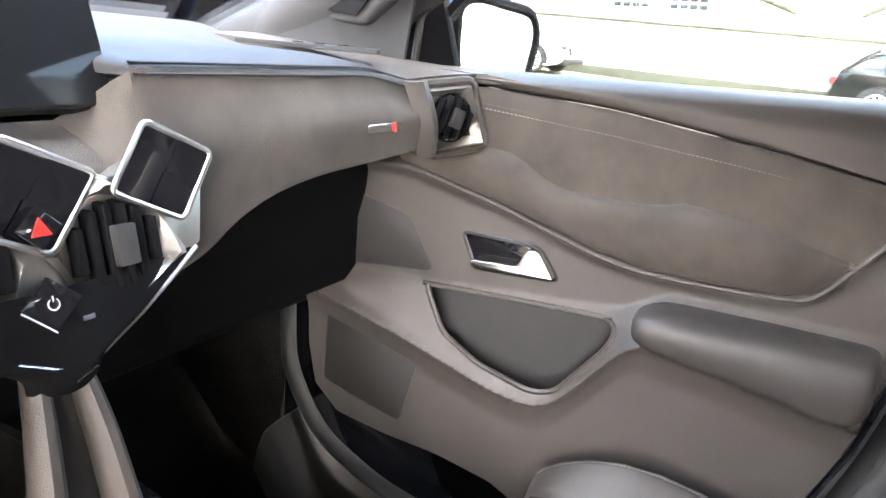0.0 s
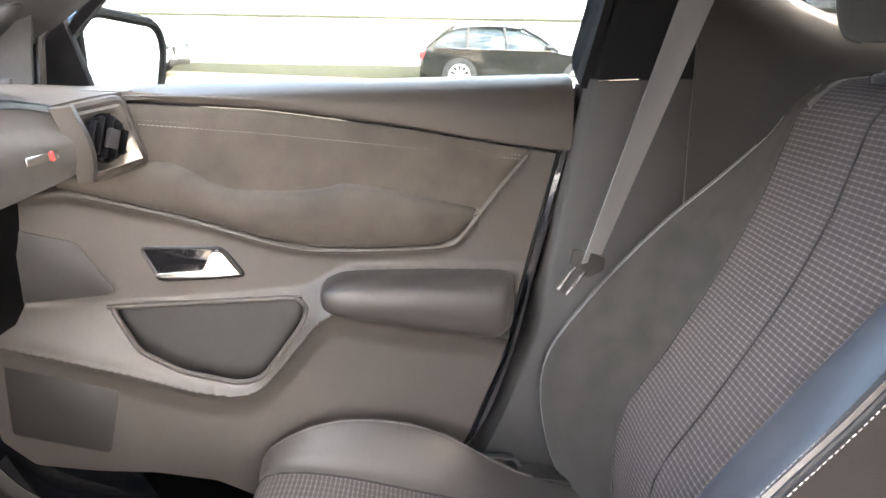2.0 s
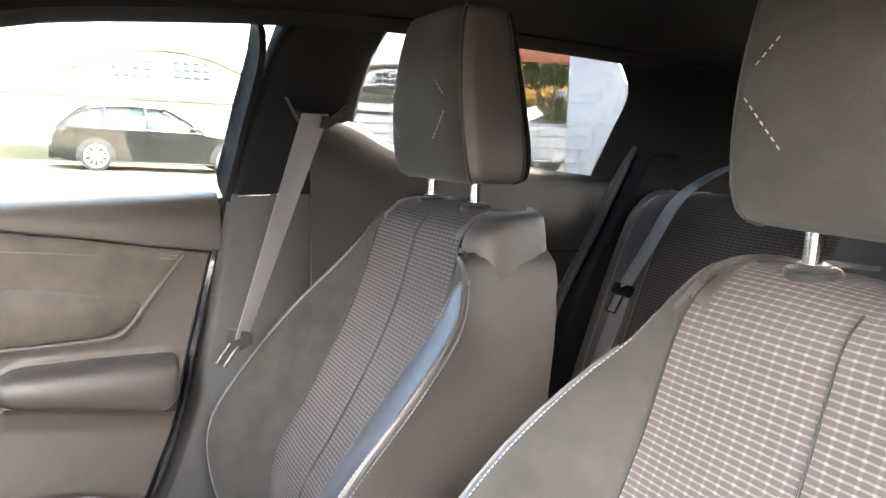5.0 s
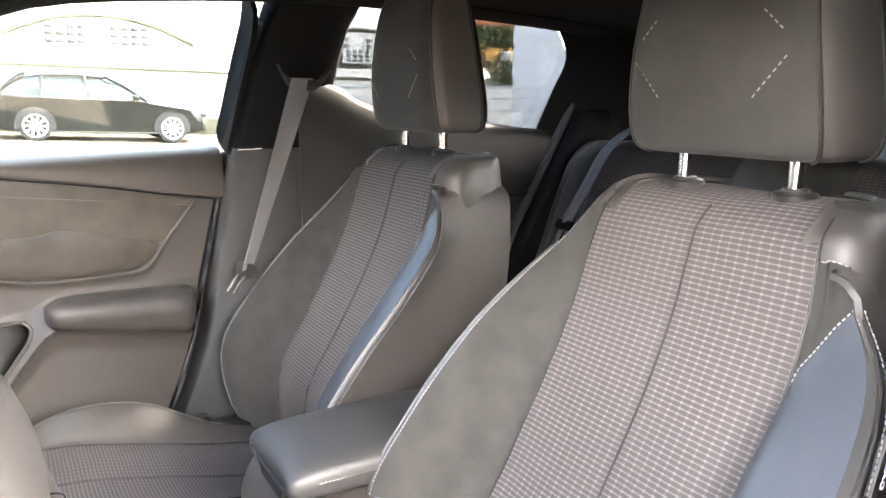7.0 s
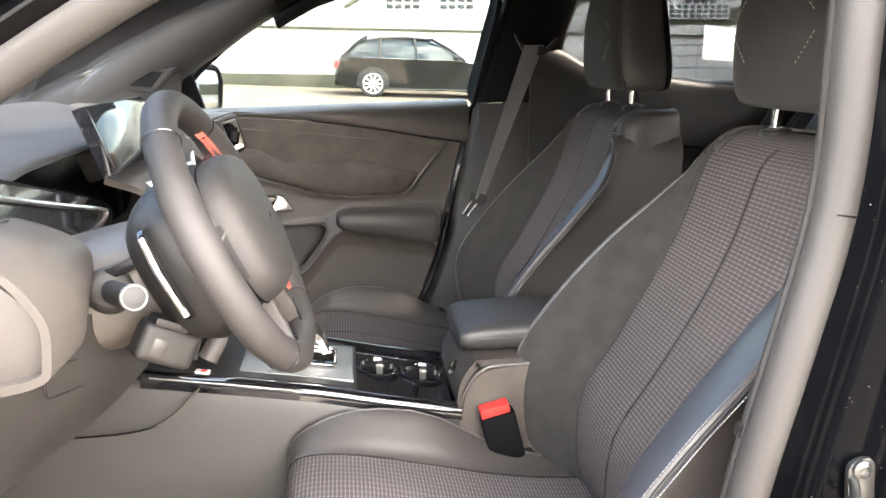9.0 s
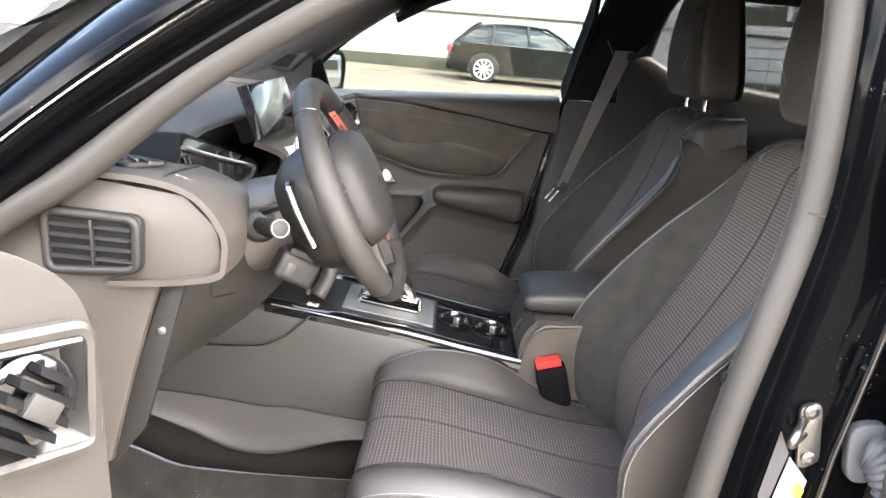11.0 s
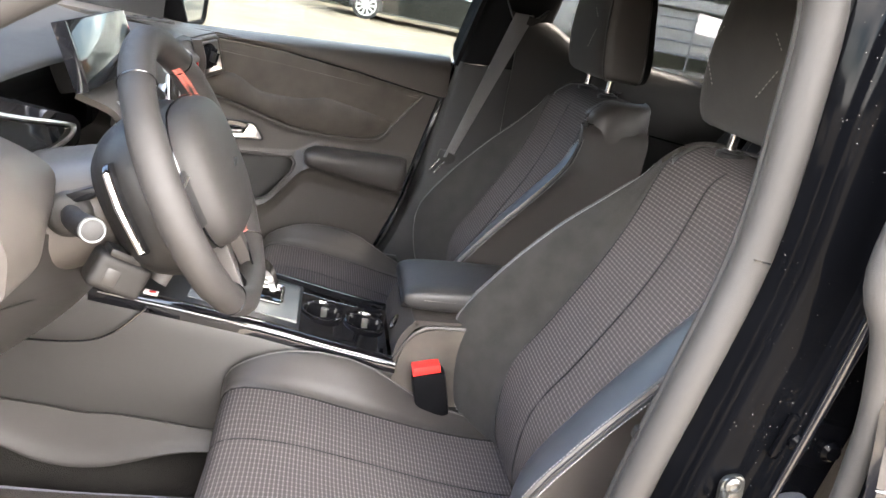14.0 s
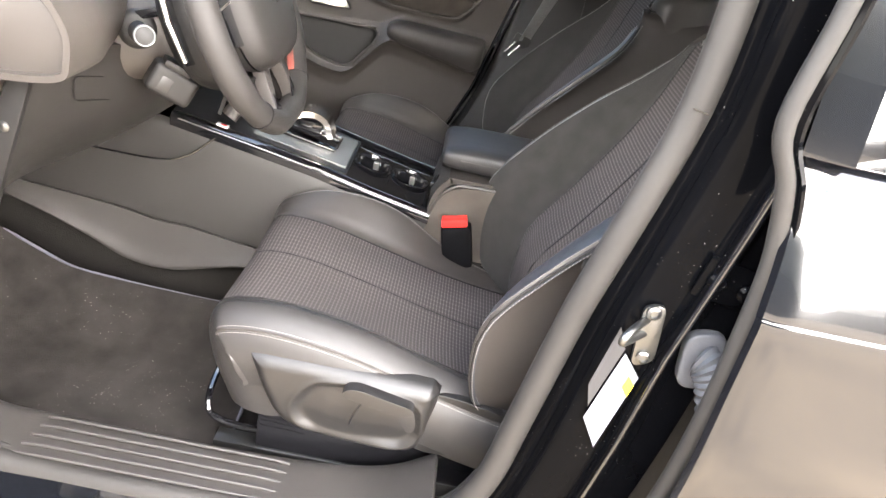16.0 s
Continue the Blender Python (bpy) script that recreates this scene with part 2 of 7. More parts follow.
def dusty(m, amount, size):
    """Sparse pale dust specks over a dark paint."""
    n, l = m.node_tree.nodes, m.node_tree.links
    b = n["Principled BSDF"]
    src = b.inputs["Base Color"].links[0].from_socket
    co = n.new("ShaderNodeTexCoord")
    spots = n.new("ShaderNodeTexVoronoi")
    spots.inputs["Scale"].default_value = size
    cut = n.new("ShaderNodeMapRange")
    cut.inputs["From Min"].default_value, cut.inputs["From Max"].default_value = 0.10, 0.06
    where = n.new("ShaderNodeTexNoise")
    where.inputs["Scale"].default_value = 14.0
    some = n.new("ShaderNodeMapRange")
    some.inputs["From Min"].default_value, some.inputs["From Max"].default_value = 0.5, 0.62
    both = n.new("ShaderNodeMath")
    both.operation = "MULTIPLY"
    mix = n.new("ShaderNodeMixRGB")
    mix.inputs["Color2"].default_value = (amount, amount * 0.95, amount * 0.88, 1)
    l.new(co.outputs["Object"], spots.inputs["Vector"])
    l.new(co.outputs["Object"], where.inputs["Vector"])
    l.new(spots.outputs["Distance"], cut.inputs["Value"])
    l.new(where.outputs["Fac"], some.inputs["Value"])
    l.new(cut.outputs["Result"], both.inputs[0])
    l.new(some.outputs["Result"], both.inputs[1])
    l.new(both.outputs[0], mix.inputs["Fac"])
    l.new(src, mix.inputs["Color1"])
    l.new(mix.outputs["Color"], b.inputs["Base Color"])


dusty(M["jamb"], 0.16, 150.0)
dusty(M["mat_cloth"], 0.35, 130.0)
dusty(M["carpet"], 0.16, 140.0)

# ---- mesh helpers ----
ORG = {}


def thing(name, label, category, at=(0, 0, 0), group="", kind=""):
    ob = new(name)
    ob.location = at
    ob.empty_display_size = 0.1
    ORG[ob] = Vector(at)
    return tagged(ob, label, category, group, kind)


def part(name, bm, mat, parent=None, label="", category="", kind="", group="", sharp=38):
    """Links a bmesh, given in world places, as one mesh object; under a thing or a part if one is given."""
    org = ORG[parent] if parent else Vector()
    if org.length:
        bmesh.ops.translate(bm, vec=-org, verts=bm.verts[:])
    me = bpy.data.meshes.new(name)
    bm.to_mesh(me)
    bm.free()
    me.materials.append(mat)
    me.polygons.foreach_set("use_smooth", [True] * len(me.polygons))
    me.set_sharp_from_angle(angle=radians(sharp))
    ob = new(name, me)
    if parent:
        ob.parent = parent
    ORG[ob] = org
    return tagged(ob, label, category, group, kind)


def catmull(pts, k):
    """Points on a smooth curve through pts, k steps a span."""
    p = np.asarray(pts, float)
    p = np.concatenate([[2 * p[0] - p[1]], p, [2 * p[-1] - p[-2]]])
    t = (np.arange(k) / k).reshape((-1,) + (1,) * (p.ndim - 1))
    out = []
    for i in range(1, len(p) - 2):
        a, b, c, d = p[i - 1], p[i], p[i + 1], p[i + 2]
        out.append(0.5 * (2 * b + (c - a) * t + (2 * a - 5 * b + 4 * c - d) * t**2 + (3 * b - a - 3 * c + d) * t**3))
    out.append(p[-2][None])
    return np.concatenate(out)


def dense(ctrl, kr, kc):
    g = catmull(np.asarray(ctrl, float), kr)
    return np.swapaxes(catmull(np.swapaxes(g, 0, 1), kc), 0, 1)


def sheet(grid, thick=0.005, flip=False, skip=None):
    """A cushion-like skin over a grid of places, with UV in metres and a thickness to its back."""
    g = np.asarray(grid, float)
    if flip:
        g = g[:, ::-1]
        skip = None if skip is None else skip[:, ::-1]
    nr, nc = g.shape[:2]
    nrm = np.cross(np.gradient(g, axis=1), np.gradient(g, axis=0))
    nrm /= np.linalg.norm(nrm, axis=2, keepdims=True) + 1e-12
    back = g - nrm * thick
    u = np.concatenate([[0], np.cumsum(np.linalg.norm(np.diff(g[nr // 2], axis=0), axis=1))])
    v = np.concatenate([[0], np.cumsum(np.linalg.norm(np.diff(g[:, nc // 2], axis=0), axis=1))])
    u = u - u[nc // 2]
    bm = bmesh.new()
    lay = bm.loops.layers.uv.new("UVMap")
    va = [[bm.verts.new(g[i, j]) for j in range(nc)] for i in range(nr)]
    vb = [[bm.verts.new(back[i, j]) for j in range(nc)] for i in range(nr)]
    uv = {}
    for i in range(nr):
        for j in range(nc):
            uv[va[i][j]] = uv[vb[i][j]] = (u[j], v[i])
    faces = []
    for i in range(nr - 1):
        for j in range(nc - 1):
            if skip is not None and skip[i, j] and skip[i + 1, j + 1] and skip[i + 1, j] and skip[i, j + 1]:
                continue
            faces.append((va[i][j], va[i][j + 1], va[i + 1][j + 1], va[i + 1][j]))
            faces.append((vb[i][j], vb[i + 1][j], vb[i + 1][j + 1], vb[i][j + 1]))
    for i in range(nr - 1):
        faces.append((va[i][0], va[i + 1][0], vb[i + 1][0], vb[i][0]))
        faces.append((va[i][-1], vb[i][-1], vb[i + 1][-1], va[i + 1][-1]))
    for j in range(nc - 1):
        faces.append((va[0][j], vb[0][j], vb[0][j + 1], va[0][j + 1]))
        faces.append((va[-1][j], va[-1][j + 1], vb[-1][j + 1], vb[-1][j]))
    for f in faces:
        try:
            face = bm.faces.new(f)
        except ValueError:
            continue
        for lo in face.loops:
            lo[lay].uv = uv[lo.vert]
    if skip is not None:
        bmesh.ops.delete(bm, geom=[v for v in bm.verts if not v.link_faces], context="VERTS")
    bmesh.ops.recalc_face_normals(bm, faces=bm.faces[:])
    return bm


def tube(path, r, seg=8, closed=False, flat=1.0, bm=None):
    """A round bar along a path; r a number or one radius a point; flat squeezes it along its first normal."""
    p = [Vector(q) for q in path]
    n = len(p)
    bm = bm or bmesh.new()
    rings, prev = [], None
    for i in range(n):
        a, b = (p[i - 1], p[(i + 1) % n]) if closed else (p[max(0, i - 1)], p[min(n - 1, i + 1)])
        t = (b - a).normalized()
        if prev is None:
            ref = Vector((0, 0, 1)) if abs(t.z) < 0.8 else Vector((0, 1, 0))
            prev = (ref - t * ref.dot(t)).normalized()
        prev = (prev - t * prev.dot(t)).normalized()
        side = t.cross(prev)
        rad = r[i] if isinstance(r, (list, tuple)) else r
        rings.append([bm.verts.new(p[i] + rad * (math.cos(x) * flat * prev + math.sin(x) * side)) for x in [2 * math.pi * s / seg for s in range(seg)]])
    for i in range(n if closed else n - 1):
        q, w = rings[i], rings[(i + 1) % n]
        for s in range(seg):
            bm.faces.new((q[s], q[(s + 1) % seg], w[(s + 1) % seg], w[s]))
    if not closed:
        bm.faces.new(rings[0][::-1])
        bm.faces.new(rings[-1])
    bmesh.ops.recalc_face_normals(bm, faces=bm.faces[:])
    return bm


def box(c, s, bevel=0.0, turn=(0, 0, 0), seg=2, bm=None):
    bm = bm or bmesh.new()
    made = bmesh.ops.create_cube(bm, size=1, matrix=pose(*c, *turn) @ Matrix.Diagonal((*s, 1)))
    if bevel:
        es = {e for v in made["verts"] for e in v.link_edges}
        bmesh.ops.bevel(bm, geom=list(es), offset=bevel, segments=seg, profile=0.6, affect="EDGES")
    return bm


def prism(poly, vec, bevel=0.0, seg=2):
    """A flat outline of places, pushed along vec, with rounded edges."""
    bm = bmesh.new()
    vs = [bm.verts.new(p) for p in poly]
    f = bm.faces.new(vs)
    ext = bmesh.ops.extrude_face_region(bm, geom=[f])
    bmesh.ops.translate(bm, vec=Vector(vec), verts=[v for v in ext["geom"] if isinstance(v, bmesh.types.BMVert)])
    bmesh.ops.recalc_face_normals(bm, faces=bm.faces[:])
    if bevel:
        bmesh.ops.bevel(bm, geom=bm.edges[:], offset=bevel, segments=seg, profile=0.6, affect="EDGES", clamp_overlap=True)
    return bm


def turned(profile, at, axis=(0, 0, 1), seg=24):
    """A turned thing: rows of (radius, height) spun round an axis at a place."""
    q = Vector((0, 0, 1)).rotation_difference(Vector(axis)).to_matrix()
    bm = bmesh.new()
    rings = []
    for r, h in profile:
        rings.append([bm.verts.new(Vector(at) + q @ Vector((r * math.cos(a), r * math.sin(a), h))) for a in [2 * math.pi * s / seg for s in range(seg)]])
    for a, b in zip(rings, rings[1:]):
        for s in range(seg):
            bm.faces.new((a[s], a[(s + 1) % seg], b[(s + 1) % seg], b[s]))
    bm.faces.new(rings[0][::-1])
    bm.faces.new(rings[-1])
    bmesh.ops.recalc_face_normals(bm, faces=bm.faces[:])
    return bm


def stitches(path, length=0.005, gap=0.0035, r=0.0007, lift=(0, 0, 0)):
    """A row of thread dashes along a path."""
    p = np.asarray(path, float) + np.asarray(lift)
    s = np.concatenate([[0], np.cumsum(np.linalg.norm(np.diff(p, axis=0), axis=1))])
    bm = bmesh.new()
    at = 0.0
    while at + length < s[-1]:
        a = [np.interp(at, s, p[:, i]) for i in range(3)]
        b = [np.interp(at + length, s, p[:, i]) for i in range(3)]
        tube([a, b], r, 4, bm=bm)
        at += length + gap
    return bm


def rounded(poly, r, k=4):
    """An outline of 2D points with its corners rounded off by about r."""
    out, n = [], len(poly)
    for i in range(n):
        a, b, c = (Vector(poly[j % n]) for j in (i - 1, i, i + 1))
        la, lc = (a - b).length, (c - b).length
        p, q = b + (a - b) * min(r / la, 0.45), b + (c - b) * min(r / lc, 0.45)
        for s in range(k + 1):
            t = s / k
            out.append(tuple((1 - t) ** 2 * p + 2 * t * (1 - t) * b + t * t * q))
    return out


# ---- front seats ----
SEAT_Y = 0.355


def seat_grid(rows, kr, kc):
    """rows: (x, z, normal x, normal z, half columns of (across, out)); mirrored to both sides and smoothed."""
    ctrl = []
    for x, z, nx, nz, half in rows:
        l = math.hypot(nx, nz)
        nx, nz = nx / l, nz / l
        full = half if half[0][0] < 0 else [(-a, d) for a, d in half[:0:-1]] + half
        ctrl.append([(x + nx * d, a, z + nz * d) for a, d in full])
    return dense(ctrl, kr, kc)


def back_sides(wp, wc, pf, deep, step=0.0):
    """Section of a backrest. Towards +y a wing slopes up to its crest at wc; towards -y it steps up at the cloth's edge and runs flat to the same crest."""
    plus = [(0, -0.002), (wp * 0.5, 0.0), (wp, 0.0), (wp + (wc - wp) * 0.32, pf * 0.34), (wp + (wc - wp) * 0.74, pf * 0.86),
            (wc, pf), (wc + 0.009, pf * 0.75 - 0.02), (wc + 0.008, pf * 0.2 - deep * 0.5), (wc - 0.004, -deep)]
    minus = [(-wp * 0.5, 0.0), (-wp, 0.0), (-wp - min(0.012, (wc - wp) * 0.3), step * 0.92), (-(wp + wc) / 2, (step + pf) / 2 + 0.006), (-wc, pf),
             (-wc - 0.009, pf * 0.75 - 0.02), (-wc - 0.008, pf * 0.2 - deep * 0.5), (-wc + 0.004, -deep)]
    return minus[::-1] + plus


def cushion_sides(wp, wc, h, wm, dm):
    """Section of a seat cushion: a raised wing towards +y, a rolled leather edge towards -y."""
    plus = [(0, -0.002), (wp * 0.5, 0.0), (wp, 0.0), (wp + (wc - wp) * 0.4, h * 0.42), (wp + (wc - wp) * 0.8, h * 0.9), (wc, h),
            (wc + 0.02, h - 0.02), (wc + 0.035, h - 0.07), (wc + 0.032, h - 0.13)]
    minus = [(-wm * 0.5, dm * 0.2), (-wm, dm), (-wm - 0.020, dm + 0.003), (-wm - 0.040, dm - 0.006), (-wm - 0.056, dm - 0.022),
             (-wm - 0.066, dm - 0.048), (-wm - 0.067, dm - 0.080), (-wm - 0.055, dm - 0.125)]
    return minus[::-1] + plus


def headrest_ring(z, w, xf, xb, k=32, taper=0.0):
    """A rounded-square ring; taper narrows it towards the rear."""
    ring = []
    for s in range(k + 1):
        a = 2 * math.pi * s / k + math.pi * 0.5
        c, q = math.cos(a), math.sin(a)
        u = math.copysign(abs(q) ** 0.42, q)
        ring.append(((xf + xb) / 2 - (xb - xf) / 2 * u, w * (1 - taper * (1 - u) / 2) * math.copysign(abs(c) ** 0.42, c), z))
    return ring


# height, half width, front and rear of the backrest's leather cover
BACK_RINGS = ((0.5, 0.2, 2.02, 2.12), (0.6, 0.232, 2.03, 2.16), (0.72, 0.24, 2.055, 2.205), (0.82, 0.236, 2.095, 2.235), (0.89, 0.230, 2.115, 2.252), (0.94, 0.227, 2.130, 2.265), (0.99, 0.222, 2.138, 2.276), (1.04, 0.210, 2.140, 2.282), (1.08, 0.192, 2.148, 2.280))


def side_panel(crest, y0):
    """Leather side of a backrest, from its front crest round to the rear shell, seen from -y."""
    zs = [r[0] for r in BACK_RINGS]
    rows = []
    for x, y, z in crest:
        xr = np.interp(z, zs, [r[3] for r in BACK_RINGS]) - 0.022
        yr = y0 - 0.018 - np.interp(z, zs, [r[1] for r in BACK_RINGS]) * (0.78 + 0.14 * min(1, max(0, (1.0 - z) / 0.2)))
        row = [(x + (xr - x) * u, y + (yr - y) * math.sin(math.pi / 2 * u ** 0.55), z) for u in (1, 0.85, 0.7, 0.55, 0.42, 0.3, 0.2, 0.12, 0.06, 0.02, 0)]
        rows.append(row)
    # over the shoulder to the edge of the cap
    last = rows[-1]
    for t in (0.35, 0.65, 0.88, 1.0):
        f = math.sin(math.pi / 2 * t)
        rows.append([(x + 0.004 * t, y + (y0 - np.interp(x, (2.14, 2.158, 2.25, 2.272), (0.168, 0.176, 0.141, 0.108)) - y) * (1 - math.cos(math.pi / 2 * t)), z + 0.034 * f) for x, y, z in last])
    return np.array(rows)


def ramp(x, lo, hi):
    t = np.clip((x - lo) / (hi - lo), 0, 1)
    return t * t * (3 - 2 * t)


def inside(u, z, poly):
    """Signed distance to an outline, positive inside."""
    best, odd = np.full(u.shape, 1e9), np.zeros(u.shape, bool)
    for (ax, az), (bx, bz) in zip(poly, poly[1:] + poly[:1]):
        dx, dz = bx - ax, bz - az
        t = np.clip(((u - ax) * dx + (z - az) * dz) / (dx * dx + dz * dz), 0, 1)
        best = np.minimum(best, np.hypot(u - ax - t * dx, z - az - t * dz))
        odd ^= ((az > z) != (bz > z)) & (u < ax + (z - az) / (dz if abs(dz) > 1e-9 else 1e-9) * dx)
    return np.where(odd, best, -best)


def front_seat(y0, out, label):
    """out: +1 where the sill is towards +y, -1 where it is towards -y."""
    seat = thing("bucket_seat", label, "car seat", (1.75, y0, 0.3), "front seats")

    def shift(g):
        return np.asarray(g, float) + (0, y0, 0)

    k = 5
    rows = [(1.955, 0.50, -1, 0, back_sides(0.13, 0.21, 0.045, 0.13, 0.02)), (1.925, 0.57, -0.98, 0.2, back_sides(0.135, 0.25, 0.07, 0.14, 0.035)),
            (1.932, 0.69, -0.96, 0.25, back_sides(0.145, 0.268, 0.09, 0.15, 0.052)), (1.990, 0.79, -0.94, 0.33, back_sides(0.15, 0.270, 0.085, 0.15, 0.054)),
            (2.052, 0.90, -0.93, 0.36, back_sides(0.152, 0.266, 0.056, 0.15, 0.036)), (2.090, 0.985, -0.92, 0.40, back_sides(0.152, 0.242, 0.022, 0.15, 0.010)),
            (2.110, 1.05, -0.9, 0.42, back_sides(0.150, 0.196, 0.004, 0.13)), (2.126, 1.096, -0.75, 0.65, back_sides(0.143, 0.168, 0.0, 0.08)),
            (2.162, 1.123, -0.25, 0.97, back_sides(0.138, 0.160, 0.0, 0.045)), (2.21, 1.128, 0.02, 1, back_sides(0.134, 0.156, -0.002, 0.04)),
            (2.256, 1.115, 0.6, 0.8, back_sides(0.132, 0.152, -0.002, 0.04)), (2.28, 1.06, 1, 0.1, back_sides(0.132, 0.152, -0.004, 0.05))]
    g = shift(seat_grid(rows, 5, k))
    part("backrest_insert", sheet(g[:, 6 * k:10 * k + 1], 0.008, True), M["cloth"], seat, "dark woven cloth with pale dashes")
    up = 31
    for side, lo, mid, hi in ((1, 10, 13, 16), (-1, 6, 3, 0)):
        a, b = sorted((lo * k, mid * k))
        if side > 0:
            b -= 2
            part("bolster_edge", sheet(g[:up + 3, b:b + 5], 0.006, True), M["leather_sky_sheen"], seat, "rolled leather edge")
            part("backrest_bolster", sheet(g[:, a:b + 1], 0.006, True), M["suede_seat"], seat, "dark grey suede bolster")
        else:
            cols = list(range(3 * k, b + 1))
            limit = [21.5 + 8.5 * min(1, (b - c) / (b - a)) ** 0.8 for c in cols]

            def band(r0, r1, n):
                """The part of the columns between two row numbers given column by column."""
                return np.array([[[np.interp(p + (q - p) * i / n, np.arange(len(g)), g[:, c, x]) for x in range(3)] for c, p, q in zip(cols, r0, r1)] for i in range(n + 1)])

            wing = band([0] * len(cols), limit, 26)
            part("backrest_bolster", sheet(wing, 0.006, True), M["leather_sky_sheen"], seat, "smooth dark leather bolster")
            part("shoulder_patch", sheet(band(limit, [up + 2] * len(cols), 10), 0.006, True), M["suede_seat"], seat, "dark suede shoulder patch")
            part("shoulder_stitching", stitches(wing[-1] + (-0.0014, 0, 0.0010), 0.0034, 0.0022, 0.0008), M["thread"], seat, "pale stitching")
            part("cap_stitching", stitches(g[up + 2, 3 * k:b + 1] + (-0.0010, 0, 0.0010), 0.0034, 0.0022, 0.0007), M["thread"], seat, "pale stitching")
        a, b = sorted((mid * k + (2 if side > 0 else 0), hi * k))
        panel = g[:, a:b + 1] if side > 0 else side_panel(g[:up - 1, 3 * k], y0)
        part("backrest_side", sheet(panel, 0.006, True), M["leather"], seat, "dark leather side panel")
        crest = g[3:up, mid * k]
        part("backrest_piping", tube(crest[::2], 0.0022, 6), M["leather"] if side > 0 else M["soft_dark"], seat)
        for col in ((mid * k - 2,) if side > 0 else (mid * k + 1, mid * k - 1)):
            part("backrest_stitching", stitches(g[3:up, col], 0.0034, 0.0022, 0.0007, (-0.0008, 0, 0.0004)), M["thread"], seat, "pale stitching")
        edge = g[2:42, lo * k]
        part("insert_welt", tube(edge[::2], 0.0018, 5), M["soft_dark"], seat)
    for side in (1, -1):
        cap = []
        for z, xf, w in ((1.035, 2.124, 0.180), (1.05, 2.123, 0.181), (1.075, 2.126, 0.178), (1.096, 2.130, 0.174), (1.11, 2.145, 0.169), (1.12, 2.160, 0.160), (1.124, 2.178, 0.138)):
            cap.append([(x, y0 + side * y, z) for x, y in ((xf + (2.274 - xf) * f, y) for f, y in ((0.0, 0.125), (0.03, w - 0.020), (0.12, w - 0.005), (0.25, w), (0.5, w - 0.006), (0.75, w - 0.018), (0.92, w - 0.038), (1.0, w - 0.065)))])
        cap = np.array(dense(cap, 4, 4))
        part("shoulder_cap", sheet(cap, 0.005, side < 0), M["leather"], seat, "dark leather shoulder cap")
        part("cap_corner_seam", tube(cap[6:-5, 12] + (-0.0005, side * 0.0006, 0), 0.0016, 6), M["soft_dark"], seat)
        part("cap_corner_stitching", stitches(cap[6:-5, 11] + (-0.0006, side * 0.0008, 0), 0.0034, 0.0022, 0.0007), M["thread"], seat, "pale stitching")
    cap_edge = side_panel(g[:up - 1, 3 * k], y0)[-1]
    part("cap_seam", tube(cap_edge + (0, -0.001, 0.001), 0.002, 5), M["soft_dark"], seat)
    part("insert_seam", tube(g[2:40, 8 * k][::2] + (-0.0005, 0, 0), 0.0016, 5), M["soft_dark"], seat)
    # rear shell
    shell = []
    for x, xe, z, w in ((2.278, 2.20, 1.075, 0.11), (2.29, 2.19, 0.98, 0.15), (2.265, 2.15, 0.85, 0.19), (2.225, 2.11, 0.7, 0.20), (2.17, 2.09, 0.56, 0.20), (2.13, 2.08, 0.48, 0.18)):
        shell.append([(xe - 0.01, -w, z), (xe + (x - xe) * 0.6, -w * 0.96, z), (x, -w * 0.6, z), (x, 0, z), (x, w * 0.6, z), (xe + (x - xe) * 0.6, w * 0.98, z), (xe - 0.01, w * 1.02, z)])
    part("back_shell", sheet(shift(dense(shell, 4, 4)), 0.01, True), M["soft_dark"], seat, "dark moulded back shell")
    cap = [headrest_ring(z, w - 0.036, xf + 0.02, xb - 0.008, taper=0.25) for z, w, xf, xb in BACK_RINGS]
    part("backrest_frame_cover", sheet(shift(dense(cap, 3, 1)) + (0, -0.012, 0), 0.005), M["leather"], seat, "smooth dark leather cover")
    # cushion
    rows = [(1.475, 0.44, -1, 0, cushion_sides(0.15, 0.19, 0.0, 0.155, 0.0)), (1.447, 0.52, -1, 0.1, cushion_sides(0.152, 0.195, 0.0, 0.165, 0.0)),
            (1.442, 0.58, -0.9, 0.4, cushion_sides(0.15, 0.198, 0.004, 0.172, 0.002)), (1.468, 0.612, -0.35, 0.94, cushion_sides(0.146, 0.204, 0.014, 0.180, 0.010)),
            (1.55, 0.613, 0.05, 1, cushion_sides(0.14, 0.212, 0.042, 0.184, 0.022)), (1.67, 0.587, 0.1, 1, cushion_sides(0.138, 0.214, 0.054, 0.186, 0.034)),
            (1.80, 0.554, 0.1, 1, cushion_sides(0.142, 0.212, 0.018, 0.186, 0.028)), (1.92, 0.534, 0.05, 1, cushion_sides(0.15, 0.21, 0.004, 0.186, 0.02)),
            (2.02, 0.534, 0, 1, cushion_sides(0.155, 0.21, 0.0, 0.184, 0.015))]
    g = shift(seat_grid(rows, 5, k))
    part("cushion_insert", sheet(g[:, 6 * k:10 * k + 1], 0.008, True), M["cloth"], seat, "dark woven cloth with pale dashes")
    for side, lo, mid, hi in ((1, 10, 13, 16), (-1, 6, 3, 0)):
        a, b = sorted((lo * k, mid * k))
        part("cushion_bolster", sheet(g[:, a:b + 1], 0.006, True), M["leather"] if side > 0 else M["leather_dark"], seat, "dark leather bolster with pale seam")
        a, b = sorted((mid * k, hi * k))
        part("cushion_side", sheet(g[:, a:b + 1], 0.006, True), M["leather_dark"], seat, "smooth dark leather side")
        crest = g[12:, mid * k]
        part("cushion_piping", tube(crest[::2], 0.0022, 6), M["leather"], seat)
